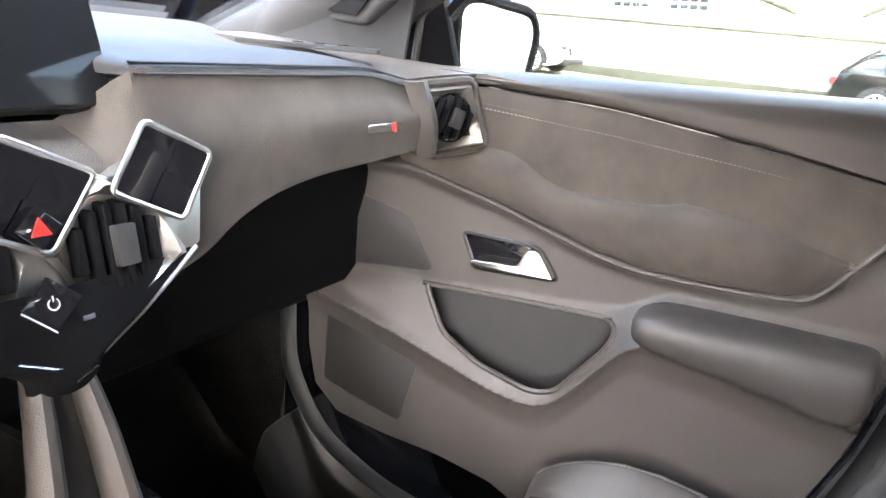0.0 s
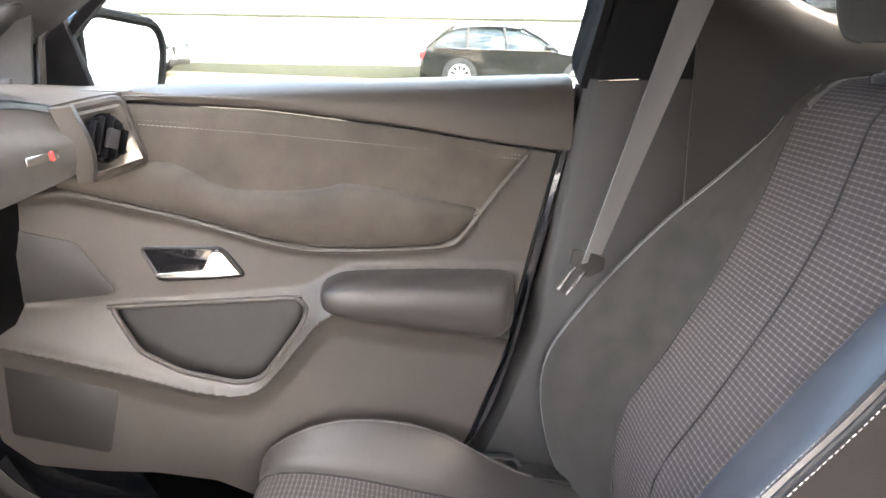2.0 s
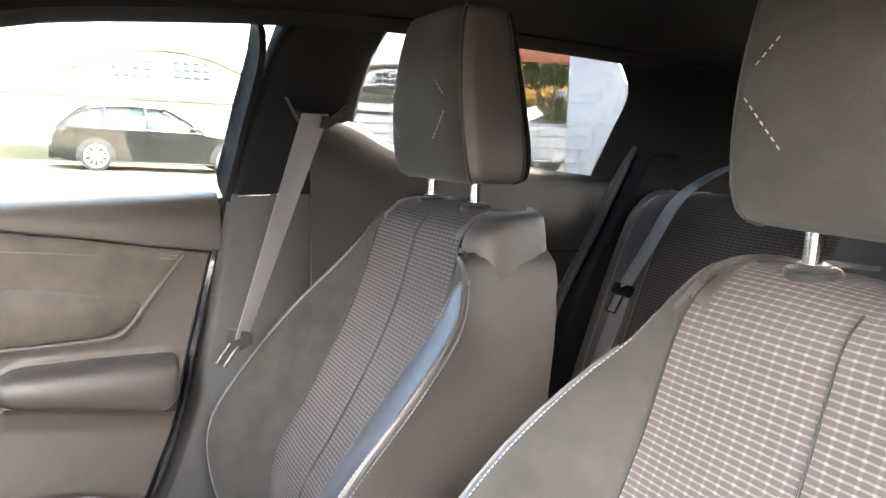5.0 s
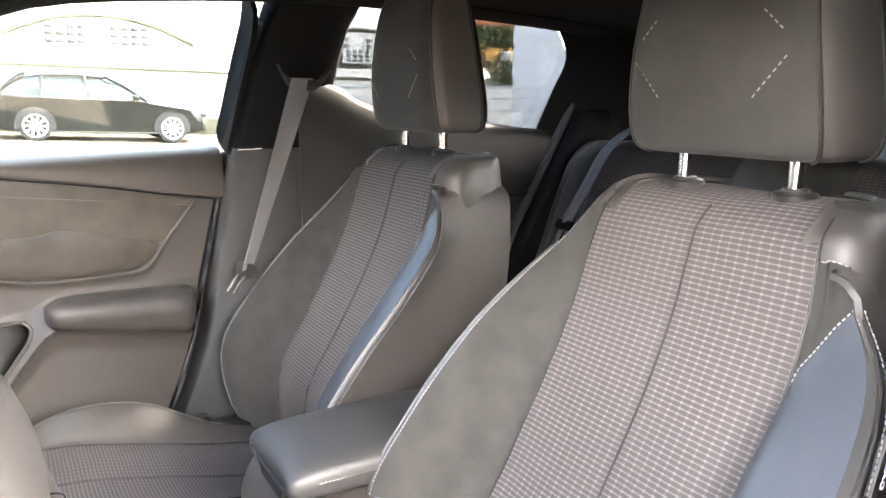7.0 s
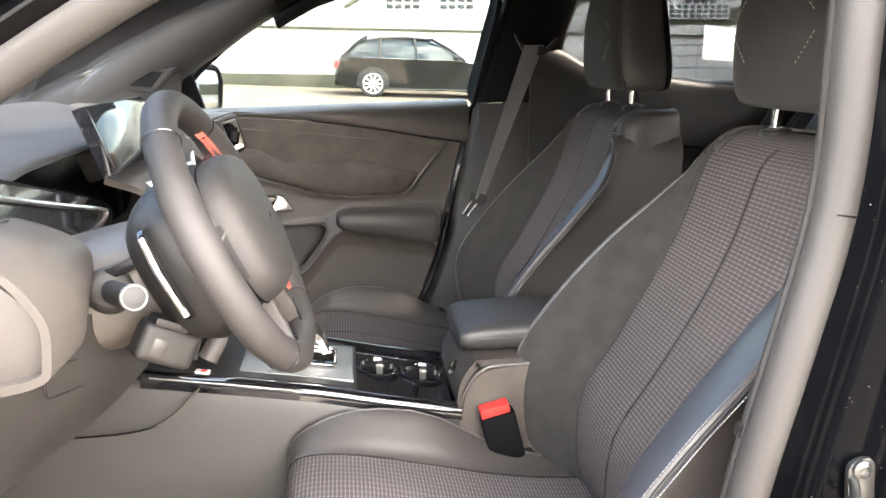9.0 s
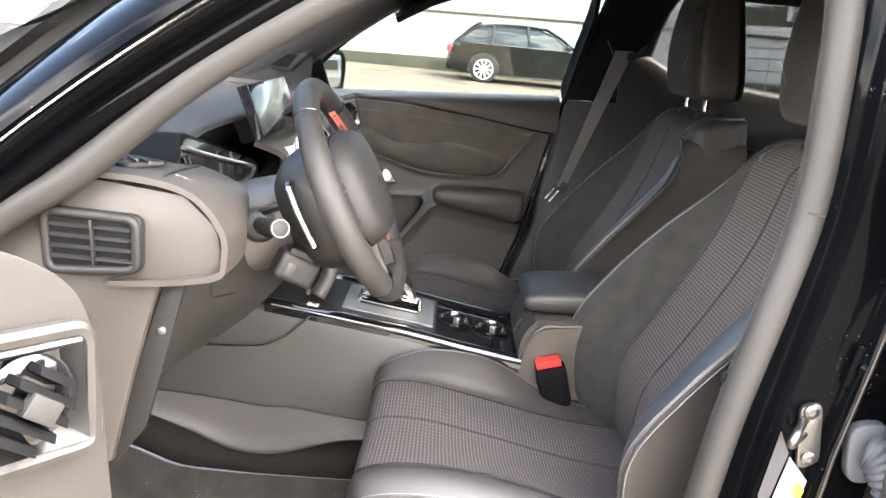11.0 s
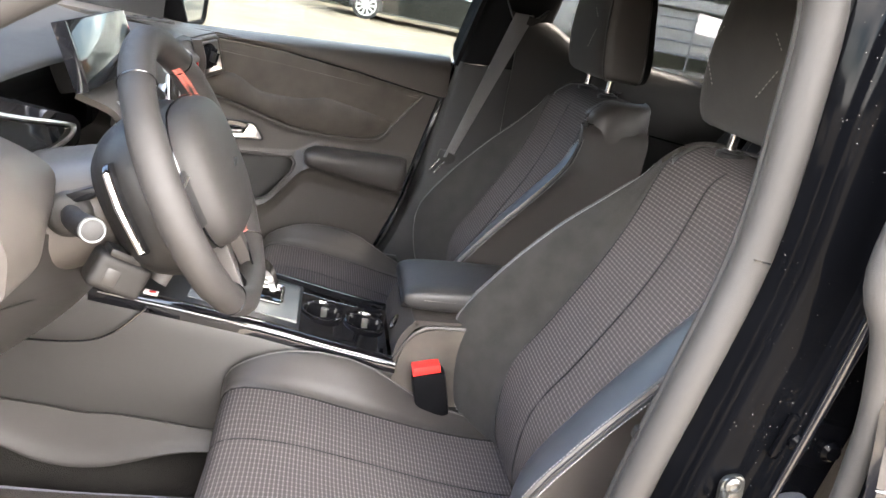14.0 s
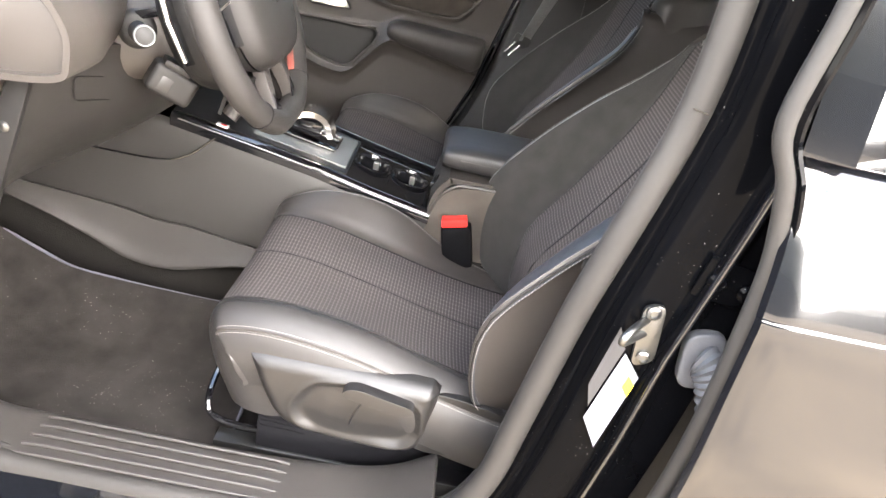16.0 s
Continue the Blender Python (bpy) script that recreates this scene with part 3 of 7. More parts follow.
        for off, lift in ((-1, 0.0008), (1, 0.0006)):
            part("cushion_stitching", stitches(g[12:, mid * k + off * side], 0.0034, 0.0022, 0.0005, (0, 0, lift * 0.5)), M["thread"], seat, "pale stitching")
        part("cushion_welt", tube(g[10:, lo * k][::2], 0.0022, 5), M["soft_dark"], seat)
    part("cushion_seam", tube(g[2:, 8 * k][::2], 0.0015, 5), M["soft_dark"], seat)
    # base shields, lever and rails
    for side in (1, -1):
        yy = y0 + side * 0.235
        out_line = [(1.505, 0.44), (1.52, 0.555), (1.60, 0.57), (1.80, 0.535), (1.97, 0.515), (2.0, 0.45), (1.93, 0.405), (1.62, 0.395)]
        if side != out:
            part("side_shield", prism([(x, yy, z) for x, z in rounded(out_line, 0.03)], (0, side * 0.042, 0), 0.018, 4), M["shield"], seat, "dark grey satin side shield")
        else:
            XS = np.concatenate([np.linspace(1.508, 1.56, 26), np.linspace(1.563, 1.78, 70), np.linspace(1.783, 1.812, 14)])
            low = np.interp(XS, [1.508, 1.526, 1.554, 1.575, 1.6, 1.673, 1.755, 1.785, 1.80, 1.812], [0.585, 0.545, 0.479, 0.453, 0.441, 0.434, 0.431, 0.438, 0.452, 0.50])
            top = np.interp(XS, [1.508, 1.52, 1.60, 1.70, 1.80, 1.812], [0.580, 0.588, 0.590, 0.588, 0.584, 0.572])
            T = np.linspace(0, 1, 64)[:, None]
            X, Z = np.repeat(XS[None], 64, 0), low + (top - low) * T
            hull = list(zip(XS, low)) + list(zip(XS[::-1], top[::-1]))
            rim = np.clip(inside(X, Z, hull) / 0.026, 0, 1)
            H = 0.034 * np.sqrt(1 - (1 - rim) ** 2)
            scoop = inside(X, Z, rounded([(1.622, 0.558), (1.60, 0.528), (1.590, 0.500), (1.60, 0.47), (1.629, 0.447), (1.70, 0.443), (1.772, 0.455), (1.795, 0.482), (1.786, 0.548), (1.70, 0.566)], 0.02, 3))
            H = H - 0.010 * ramp(scoop, -0.004, 0.014) + 0.002 * np.exp(-((scoop + 0.004) / 0.004) ** 2) + 0.004 * ramp(scoop, 0.014, 0.05)
            H = H - 0.010 * ramp(0.55 - Z, 0, 0.12) - 0.004 * ramp(X, 1.55, 1.51)
            base = yy - side * 0.006
            sh = part("side_shield", sheet(np.stack([X, base + side * H, Z], -1), 0.004, side > 0), M["shield"], seat, "dark grey satin side shield with a scooped panel", sharp=70)
            yo = base + side * 0.034
            lev = [(1.664, 0.560), (1.672, 0.573), (1.69, 0.576), (1.772, 0.560), (1.779, 0.551), (1.768, 0.543), (1.75, 0.543), (1.69, 0.553)]
            part("height_lever", prism([(x, yo, z) for x, z in rounded(lev, 0.008)], (0, side * 0.020, 0), 0.007, 4), M["shield"], sh, "dark grey height lever")
            part("lever_slit", tube(catmull([(1.697, yo + side * 0.0065, 0.543), (1.688, yo + side * 0.0055, 0.517), (1.684, yo + side * 0.003, 0.493)], 4), 0.0014, 6), M["gloss"], sh)
            part("recliner_cover", prism([(x, yy - side * 0.028, z) for x, z in rounded([(1.775, 0.45), (1.79, 0.568), (1.86, 0.562), (1.93, 0.545), (1.94, 0.51), (1.90, 0.465), (1.84, 0.445)], 0.03)], (0, side * 0.036, 0), 0.016, 4), M["soft_dark"], seat, "dark plastic recliner cover")
        yr = y0 + side * 0.19
        part("rail", box((1.74, yr, 0.335), (0.56, 0.035, 0.03), 0.004), M["zinc"], seat, "bare steel floor rail")
        part("riser", box((1.74, yr, 0.385), (0.42, 0.028, 0.09), 0.006), M["gloss"], seat)
    part("slide_handle", tube(catmull([(1.62, y0 - 0.17, 0.36), (1.47, y0 - 0.17, 0.36), (1.435, y0 - 0.16, 0.40), (1.43, y0, 0.41), (1.435, y0 + 0.16, 0.40), (1.47, y0 + 0.17, 0.36), (1.62, y0 + 0.17, 0.36)], 6), 0.006, 8), M["gloss"], seat, "thin black slide handle")
    part("seat_frame", box((1.74, y0, 0.46), (0.46, 0.36, 0.1), 0.02), M["soft_dark"], seat)
    # posts and headrest
    for s in (1, -1):
        part("headrest_post", tube([(2.182, y0 + s * 0.073, 1.10), (2.186, y0 + s * 0.073, 1.20)], 0.008, 14), M["chrome"], seat, "bright chrome post")
        part("post_collar", turned([(0.0, -0.006), (0.023, -0.006), (0.0235, 0.002), (0.021, 0.005), (0.014, 0.006), (0.013, 0.009), (0.0, 0.009)], (2.186, y0 + s * 0.073, 1.128), seg=24), M["soft_dark"], seat)
    zs = [(1.166, 0.095, 2.165, 2.235), (1.168, 0.119, 2.148, 2.252), (1.180, 0.130, 2.135, 2.260), (1.215, 0.132, 2.126, 2.262), (1.28, 0.125, 2.122, 2.255),
          (1.35, 0.113, 2.128, 2.246), (1.402, 0.101, 2.140, 2.238), (1.418, 0.085, 2.155, 2.226), (1.422, 0.05, 2.172, 2.208)]
    g = shift(dense([headrest_ring(*q) for q in zs], 3, 1))
    head = part("headrest", sheet(g, 0.006), M["lining"], seat, "dark padded headrest with suede front")
    fr = np.concatenate([g[:, 27:32], g[:, 0:6]], axis=1)
    nrm = np.array((-0.003, 0, 0))
    part("headrest_face", sheet(fr[2:-3] + nrm, 0.008), M["suede_seat"], head, "dark grey suede face")
    for lo, hi, sgn in ((5, 10, -1), (22, 28, 1)):
        part("headrest_gusset", sheet(g[2:-3, lo:hi] + (-0.001, sgn * 0.002, 0), 0.006), M["leather"], head, "smooth dark leather gusset")
    for c in (5, 27):
        part("headrest_piping", tube(g[2:-3, c] + nrm * 0.9, 0.0026, 6), M["soft_dark"], head)
    for c in (9, 22):
        part("headrest_seam", tube(g[2:-3, c] + (0, 0.002 if c > 16 else -0.002, 0), 0.0024, 6), M["soft_dark"], head)
    for s in (1, -1):
        for (ya, za), (yb, zb) in (((0.068, 1.312), (0.094, 1.288)), ((0.096, 1.268), (0.060, 1.228))):
            xa = 2.1165
            part("headrest_stitching", stitches([(xa, y0 + s * ya, za), (xa + 0.0015, y0 + s * yb, zb)], 0.004, 0.004), M["thread"], head)
    return seat


driver_seat = front_seat(-SEAT_Y, -1, "dark driver's seat in woven cloth, suede and leather")
passenger_seat = front_seat(SEAT_Y, 1, "dark passenger seat in woven cloth, suede and leather")
# airbag tag on the driver's seat
tag = part("airbag_tag", box((2.05, -0.612, 0.942), (0.012, 0.006, 0.05), 0.001, (0, 24, 8)), M["leather"], driver_seat, "small sewn-in tag")
fc = bpy.data.curves.new("airbag_word", "FONT")
fc.body, fc.size, fc.extrude = "AIRBAG", 0.012, 0.0003
ft = new("airbag_word", fc)
dg = bpy.context.evaluated_depsgraph_get()
fm = bpy.data.meshes.new_from_object(ft.evaluated_get(dg))
bpy.data.objects.remove(ft)
fm.transform(Matrix.Translation((2.061, -0.6165, 0.964)) @ Matrix.Rotation(radians(8), 4, "Z") @ Matrix.Rotation(radians(90), 4, "X") @ Matrix.Rotation(radians(-114), 4, "Z") @ Matrix.Translation((0, -0.004, 0)))
bm = bmesh.new()
bm.from_mesh(fm)
part("airbag_word", bm, M["white"], driver_seat, "white raised lettering")


# ---- doors ----
def door_y(x):
    return 0.66 + 0.2 * (x - 1.55)


def lerp_at(table, x):
    return float(np.interp(x, [p[0] for p in table], [p[1] for p in table]))


SILL_TOP = [(1.0, 1.112), (1.28, 1.114), (1.9, 1.122)]
SILL_SEAM = [(1.0, 1.11), (1.28, 1.10), (1.46, 1.086), (1.65, 1.056), (1.76, 1.034), (1.88, 1.014)]
WAVE = [(1.2, 1.008), (1.30, 1.018), (1.343, 1.013), (1.364, 0.996), (1.392, 0.978), (1.43, 0.972), (1.49, 0.969), (1.526, 0.97), (1.56, 0.978), (1.61, 0.968), (1.756, 0.931)]
LOWER = [(1.2, 0.984), (1.34, 0.944), (1.47, 0.898), (1.525, 0.887), (1.60, 0.882), (1.698, 0.881), (1.725, 0.893), (1.756, 0.926)]


RIDGE = [(0.9, 0.84), (1.0, 0.82), (1.071, 0.80), (1.18, 0.762), (1.279, 0.725), (1.345, 0.697), (1.40, 0.683), (1.42, 0.684), (1.442, 0.696), (1.482, 0.744), (1.523, 0.793), (1.55, 0.797), (1.66, 0.770), (1.775, 0.742), (1.9, 0.71)]
POCKET = [(1.237, 0.819), (1.488, 0.815), (1.503, 0.800), (1.494, 0.776), (1.440, 0.707), (1.42, 0.699), (1.40, 0.699), (1.33, 0.722), (1.275, 0.757)]


def door_relief(u, z):
    """How far the door's moulding stands out: a lower panel under a rounded ridge, a sunk pocket, a shelf for the arm rest."""
    zr = np.interp(u, [p[0] for p in RIDGE], [p[1] for p in RIDGE])
    zr = (zr + np.interp(u - 0.012, [p[0] for p in RIDGE], [p[1] for p in RIDGE]) + np.interp(u + 0.012, [p[0] for p in RIDGE], [p[1] for p in RIDGE])) / 3
    top = np.interp(u, [1.0, 1.235, 1.5, 1.56, 1.9], [0.828, 0.824, 0.83, 0.86, 0.842])
    t = np.clip((top - z) / np.maximum(top - zr, 0.004), 0, 1)
    h = 0.031 * t ** 0.85
    below = ramp(zr - z, 0.0, 0.05)
    h = np.where(z < zr, 0.031 + 0.003 * np.exp(-((zr - z) / 0.01) ** 2) - 0.009 * below - 0.012 * ramp(0.60 - z, 0, 0.15), h)
    h = h + 0.004 * np.exp(-((z - zr) / 0.008) ** 2)
    # flank behind the arm rest
    h = np.where((u > 1.5) & (z > zr), np.maximum(h, 0.0) * (1 - 0.4 * ramp(u, 1.78, 1.83)), h)
    # crease that runs below the suede
    low = np.interp(u, [p[0] for p in LOWER], [p[1] for p in LOWER])
    h = h + 0.006 * np.exp(-((z - low + 0.004) / 0.009) ** 2) * (u < 1.75)
    # the suede panels and the sill sit in a shallow recess
    edge = np.interp(u, [p[0] for p in LOWER] + [1.79, 1.826, 1.9], [p[1] for p in LOWER] + [0.972, 1.016, 1.11])
    return h - 0.012 * ramp(z - edge, -0.001, 0.006)


def front_door(side, name, label, hinge=None, swing=0.0):
    """A front door with its trim; side +1: the passenger's, -1: the driver's. swing opens it round its hinge."""
    base = (hinge[0], hinge[1], 0.45) if hinge else (1.4, side * 0.75, 0.45)
    door = thing(name, label, "car door", base)

    def D(u, z, d=0.0):
        return Vector((u, side * (door_y(u) - d), z))

    def W(x, y, z):
        return Vector((x, side * y, z))

    def plate(nm, outline, d0, d1, mat, bevel=0.004, parent=door, lab="", r=0.0, seg=2):
        o = rounded(outline, r) if r else outline
        return part(nm, prism([D(u, z, d0) for u, z in o], W(0, -(d1 - d0), 0), bevel, seg), mat, parent, lab)

    body = [(1.0, 1.10), (1.895, 1.116), (1.874, 1.016), (1.823, 0.82), (1.79, 0.69), (1.735, 0.56), (1.64, 0.47), (1.5, 0.45), (1.40, 0.50), (1.32, 0.57), (1.20, 0.59), (1.12, 0.63), (1.09, 0.70), (1.09, 0.79), (1.03, 0.84)]
    back = plate("door_backing", body, -0.095, -0.08, M["soft_dark"], 0.004)
    rear = [(0.44, 1.50), (0.47, 1.63), (0.56, 1.732), (0.69, 1.787), (0.82, 1.821), (1.016, 1.872), (1.12, 1.893)]
    ns, nz = 240, 175
    zz = np.linspace(0.452, 1.10, nz)
    fore = [(0.45, 1.26), (0.56, 1.22), (0.8, 1.2), (1.1, 1.2)] if swing else [(0.45, 1.49), (0.54, 1.36), (0.566, 1.28), (0.58, 1.20), (0.60, 1.125), (0.64, 1.088), (0.70, 1.076), (0.78, 1.072), (0.83, 1.02), (1.1, 0.97)]
    U = np.array([lerp_at(fore, z) + np.linspace(0, 1, ns) * (lerp_at(rear, z) - lerp_at(fore, z)) for z in zz])
    Z = np.repeat(zz[:, None], ns, 1)
    H = door_relief(U, Z)
    grid = np.stack([U, side * (0.66 + 0.2 * (U - 1.55) - H), Z], -1)
    hole = catmull(rounded(POCKET, 0.012, 3) + rounded(POCKET, 0.012, 3)[:1], 2)[:-1]
    panel = part("door_panel", sheet(grid, 0.006, side < 0, inside(U, Z, [tuple(p) for p in hole]) > 0.0), M["soft"], door, "warm grey moulded door panel", sharp=60)
    lip = [D(u, z, float(door_relief(np.array([u]), np.array([z]))[0]) - 0.001) for u, z in hole]
    part("pocket_lip", tube(lip, 0.0042, 8, closed=True), M["soft"], door)
    # lining and floor in darker plastic: the pocket's depth shade is in their colour
    liner = [[D(u, z, -0.052 + 0.012 * math.cos(6.28 * (z - 0.62) / 0.5)) for z in np.linspace(0.60, 0.86, 8)] for u in np.linspace(1.16, 1.56, 10)]
    part("pocket_liner", sheet(liner, 0.006, side > 0), M["soft_dark"], door, "map pocket lining, darkened for the shade inside it")
    part("pocket_floor", prism([D(1.16, 0.62, 0.02), D(1.56, 0.62, 0.02), D(1.56, 0.62, -0.06), D(1.16, 0.62, -0.06)], (0, 0, -0.006)), M["soft_dark"], door)
    skin = [[(u, side * (door_y(u) + y), z) for y, z in ((0.14, 1.10), (0.175, 1.0), (0.20, 0.85), (0.19, 0.7), (0.165, 0.55), (0.15, 0.40), (0.10, 0.30))] for u in np.linspace(0.86, 1.93, 9)]
    part("door_skin", sheet(skin, 0.012), M["paint"], door, "gloss black outer skin")
    edge = [(1.895, 1.11), (1.874, 1.016), (1.823, 0.82), (1.79, 0.69), (1.735, 0.56), (1.64, 0.47)]
    part("door_rear_edge", sheet([[D(u + 0.006, z, -0.004), D(u + 0.03, z, -0.06), D(u + 0.035, z, -0.15)] for u, z in edge], 0.008), M["paint"], door)
    part("door_seal", tube([D(u + 0.012, z, -0.012) for u, z in catmull(edge, 4)], 0.008, 8), M["rubber"], door, "black rubber edge seal")
    # padded sill
    pad = []
    for u in np.linspace(1.24 if swing else 1.0, 1.893, 22):
        zt, zs = lerp_at(SILL_TOP, u), lerp_at(SILL_SEAM, u)
        h = max(zt - zs, 0.006)
        pad.append([D(u, zt - 0.012, -0.12), D(u, zt + 0.002, -0.075), D(u, zt, -0.03), D(u, zt - 0.12 * h - 0.004, 0.0), D(u, zt - 0.5 * h, 0.012), D(u, zs + 0.006, 0.009), D(u, zs + 0.001, 0.004), D(u, zs - 0.003, -0.010)])
    part("sill_pad", sheet(dense(pad, 1, 3), 0.006, side < 0), M["soft"], door, "smooth grey padded window sill")
    part("sill_gap", tube([D(u, lerp_at(SILL_SEAM, u) - 0.003, 0.001) for u in np.linspace(1.27, 1.874, 18)], 0.0022, 6), M["gloss"], door)
    # suede upper panel
    up = []
    for u in np.linspace(1.2, 1.826, 26):
        zt = lerp_at(SILL_SEAM, u) - 0.004
        zb = lerp_at(WAVE, u) if u < 1.756 else 0.931 + (u - 1.756) / 0.07 * 0.085
        zb = min(zb - 0.006, zt - 0.002)
        up.append([D(u, zt + 0.003, -0.010), D(u, zt, 0.004), D(u, zt + (zb - zt) * 0.2, 0.0075), D(u, zt + (zb - zt) * 0.6, 0.003), D(u, zb, -0.002)])
    part("upper_suede", sheet(dense(up, 1, 4), 0.008, side < 0), M["suede"], door, "dark suede upper panel")
    st = [(1.288, 1.076), (1.461, 1.058), (1.609, 1.039), (1.823, 1.010)]
    for dz in (0.0, -0.006):
        part("sill_stitching", stitches([D(u, lerp_at(st, u) + dz, 0.0068) for u in np.linspace(1.288, 1.818, 30)], 0.0032, 0.0024, 0.0006), M["thread"], door, "pale twin stitching")
    # suede swell below it
    sw = []
    for u in np.linspace(1.2, 1.756, 26):
        zt, zb = lerp_at(WAVE, u), lerp_at(LOWER, u)
        fade = min(1.0, max(0.05, (1.756 - u) / 0.1))
        h = zt - zb
        sw.append([D(u, zt + 0.002, -0.004), D(u, zt - 0.002, 0.016 * fade), D(u, zt - 0.25 * h, 0.028 * fade), D(u, zt - 0.65 * h, 0.024 * fade), D(u, zb + 0.004, 0.010 * fade), D(u, zb, -0.003)])
    part("lower_suede", sheet(dense(sw, 1, 3), 0.008, side < 0), M["suede"], door, "mottled dark suede swell")
    rim = catmull([(1.826, 1.014), (1.79, 0.972), (1.756, 0.930), (1.728, 0.896), (1.698, 0.881), (1.60, 0.882), (1.525, 0.886), (1.47, 0.897), (1.40, 0.921), (1.34, 0.943), (1.22, 0.979)], 4)
    part("suede_edge", tube([D(u, z - 0.004, 0.003) for u, z in rim], 0.0045, 8), M["soft"], door, "raised grey trim edge")
    # pull handle
    hnd = part("handle_bowl", prism([D(u, z, 0.001) for u, z in rounded([(1.284, 0.902), (1.39, 0.896), (1.419, 0.853), (1.307, 0.853)], 0.008)], W(0, -0.006, 0), 0.002), M["gloss"], door, "dark handle bowl")
    part("handle_rim", tube([D(u, z, 0.007) for u, z in rounded([(1.284, 0.902), (1.39, 0.896), (1.419, 0.853), (1.307, 0.853)], 0.01)], 0.0025, 6, closed=True), M["shield"], hnd)
    part("pull_lever", prism([D(u, z, 0.006) for u, z in rounded([(1.303, 0.868), (1.366, 0.868), (1.378, 0.893), (1.392, 0.893), (1.416, 0.857), (1.310, 0.857)], 0.006)], W(0, -0.016, 0), 0.004, 3), M["chrome"], hnd, "bright chrome pull lever")
    # loudspeaker covers, pocket and lower panel
    plate("speaker_cover", [(1.13, 0.935), (1.205, 0.912), (1.247, 0.837), (1.06, 0.828)], -0.002, 0.0022, M["console"], 0.0015, r=0.012)
    plate("lower_speaker_cover", [(1.105, 0.775), (1.245, 0.712), (1.222, 0.606), (1.102, 0.650)], 0.018, 0.0235, M["console"], 0.0015, r=0.008, lab="dark perforated loudspeaker cover")
    # arm rest
    rows = []
    for u, f in ((1.524, 0.12), (1.527, 0.55), (1.536, 0.85), (1.56, 1.0), (1.62, 1.0), (1.7, 1.0), (1.77, 1.0), (1.792, 0.95), (1.802, 0.75), (1.806, 0.3)):
        zt, zb = lerp_at([(1.52, 0.838), (1.55, 0.851), (1.66, 0.847), (1.81, 0.836)], u), lerp_at([(1.52, 0.808), (1.55, 0.797), (1.66, 0.771), (1.775, 0.743), (1.81, 0.76)], u)
        c, h = (zt + zb) / 2, (zt - zb) / 2 * (0.55 + 0.45 * f)
        rows.append([D(u, c + h * a, 0.004 + q * (0.3 + 0.7 * f)) for a, q in ((0.98, 0.0), (1.03, 0.022), (0.97, 0.045), (0.72, 0.062), (0.2, 0.069), (-0.4, 0.067), (-0.86, 0.058), (-1.0, 0.04), (-0.98, 0.0))])
    part("arm_rest", sheet(dense(rows, 3, 3), 0.008, side < 0), M["leather"], door, "padded dark leather arm rest", sharp=70)
    # air vent at the front corner, turned to the rear
    q = [W(1.256, 0.496, 1.093), W(1.295, 0.57, 1.103), W(1.309, 0.597, 1.022), W(1.269, 0.521, 1.010)]
    n = Vector((0.887, -0.461 * side, 0))
    if swing:
        q = [W(1.2625, 0.5085, 1.075), W(1.302, 0.5835, 1.085), W(1.302, 0.5835, 1.002), W(1.2625, 0.5085, 0.990)]
    mid = sum(q, Vector()) / 4
    if swing:
        a1, a2 = (q[0] - q[1]).normalized(), Vector((0, 0, 1))
        hull = rounded([(0.060, -0.20), (0.056, 0.0), (0.052, 0.050), (0.036, 0.076), (0.0, 0.098), (-0.045, 0.108), (-0.20, 0.108), (-0.20, -0.20)], 0.02)
        # darker plastic than on the shut door: its strong light is toned down by colour
        vent = part("vent_housing", prism([mid + a1 * a + a2 * b - n * 0.012 for a, b in hull], -n * 0.10, 0.016, 5), M["console"], door, "grey padded air vent housing", sharp=60)
    else:
        vent = part("vent_housing", prism([mid + (p - mid) * 1.1 - n * 0.012 for p in rounded_3d(q, 0.012)], -n * 0.12, 0.008, 3), M["soft"], door, "grey padded air vent housing")
    inner = [mid + (p - mid) * 0.84 for p in q]
    ring = bmesh.new()
    va, vb, vc = ([ring.verts.new(p) for p in pp] for pp in ([mid + (p - mid) * 0.93 - n * 0.004 for p in q], [p + n * 0.002 for p in inner], [mid + (p - mid) * 0.62 - n * 0.022 for p in inner]))
    for i in range(4):
        j = (i + 1) % 4
        ring.faces.new((va[i], va[j], vb[j], vb[i]))
        ring.faces.new((vb[i], vb[j], vc[j], vc[i]))
    ring.faces.new(vc)
    bmesh.ops.recalc_face_normals(ring, faces=ring.faces[:])
    # the open door's rim and frame are darker too, their shading put into the colour
    part("vent_rim", ring, M["zinc"] if swing else M["satin"], vent, "brushed metal vent rim")
    part("vent_frame", tube(rounded_3d([mid + (p - mid) * 1.02 - n * 0.006 for p in q], 0.012), 0.0065, 8, closed=True), M["console"] if swing else M["soft"], vent)
    part("vent_bowl", turned([(0.0, -0.012), (0.029, -0.012), (0.031, 0.0), (0.028, 0.002), (0.0, 0.002)], mid - n * 0.004, n, 24), M["gloss"], vent)
    e1 = (q[1] - q[0]).normalized()
    e2 = Vector((0, 0, 1))
    slant = (e1 * 0.80 + e2 * 0.60).normalized() if swing else (e1 * 0.35 + e2 * 0.94).normalized()
    cross = n.cross(slant).normalized()
    for i in range(5):
        off = (i - 2) * 0.0115
        half = math.sqrt(max(0.029**2 - off**2, 0.0001)) * 0.93
        c = mid + cross * off + n * 0.002
        slat = prism([c - slant * half - n * 0.006, c + slant * half - n * 0.006, c + slant * half * 0.9 + n * 0.006, c - slant * half * 0.9 + n * 0.006], (cross * 0.006 + n * 0.004), 0.001)
        part("vent_slat", slat, M["shadow_plastic"], vent)
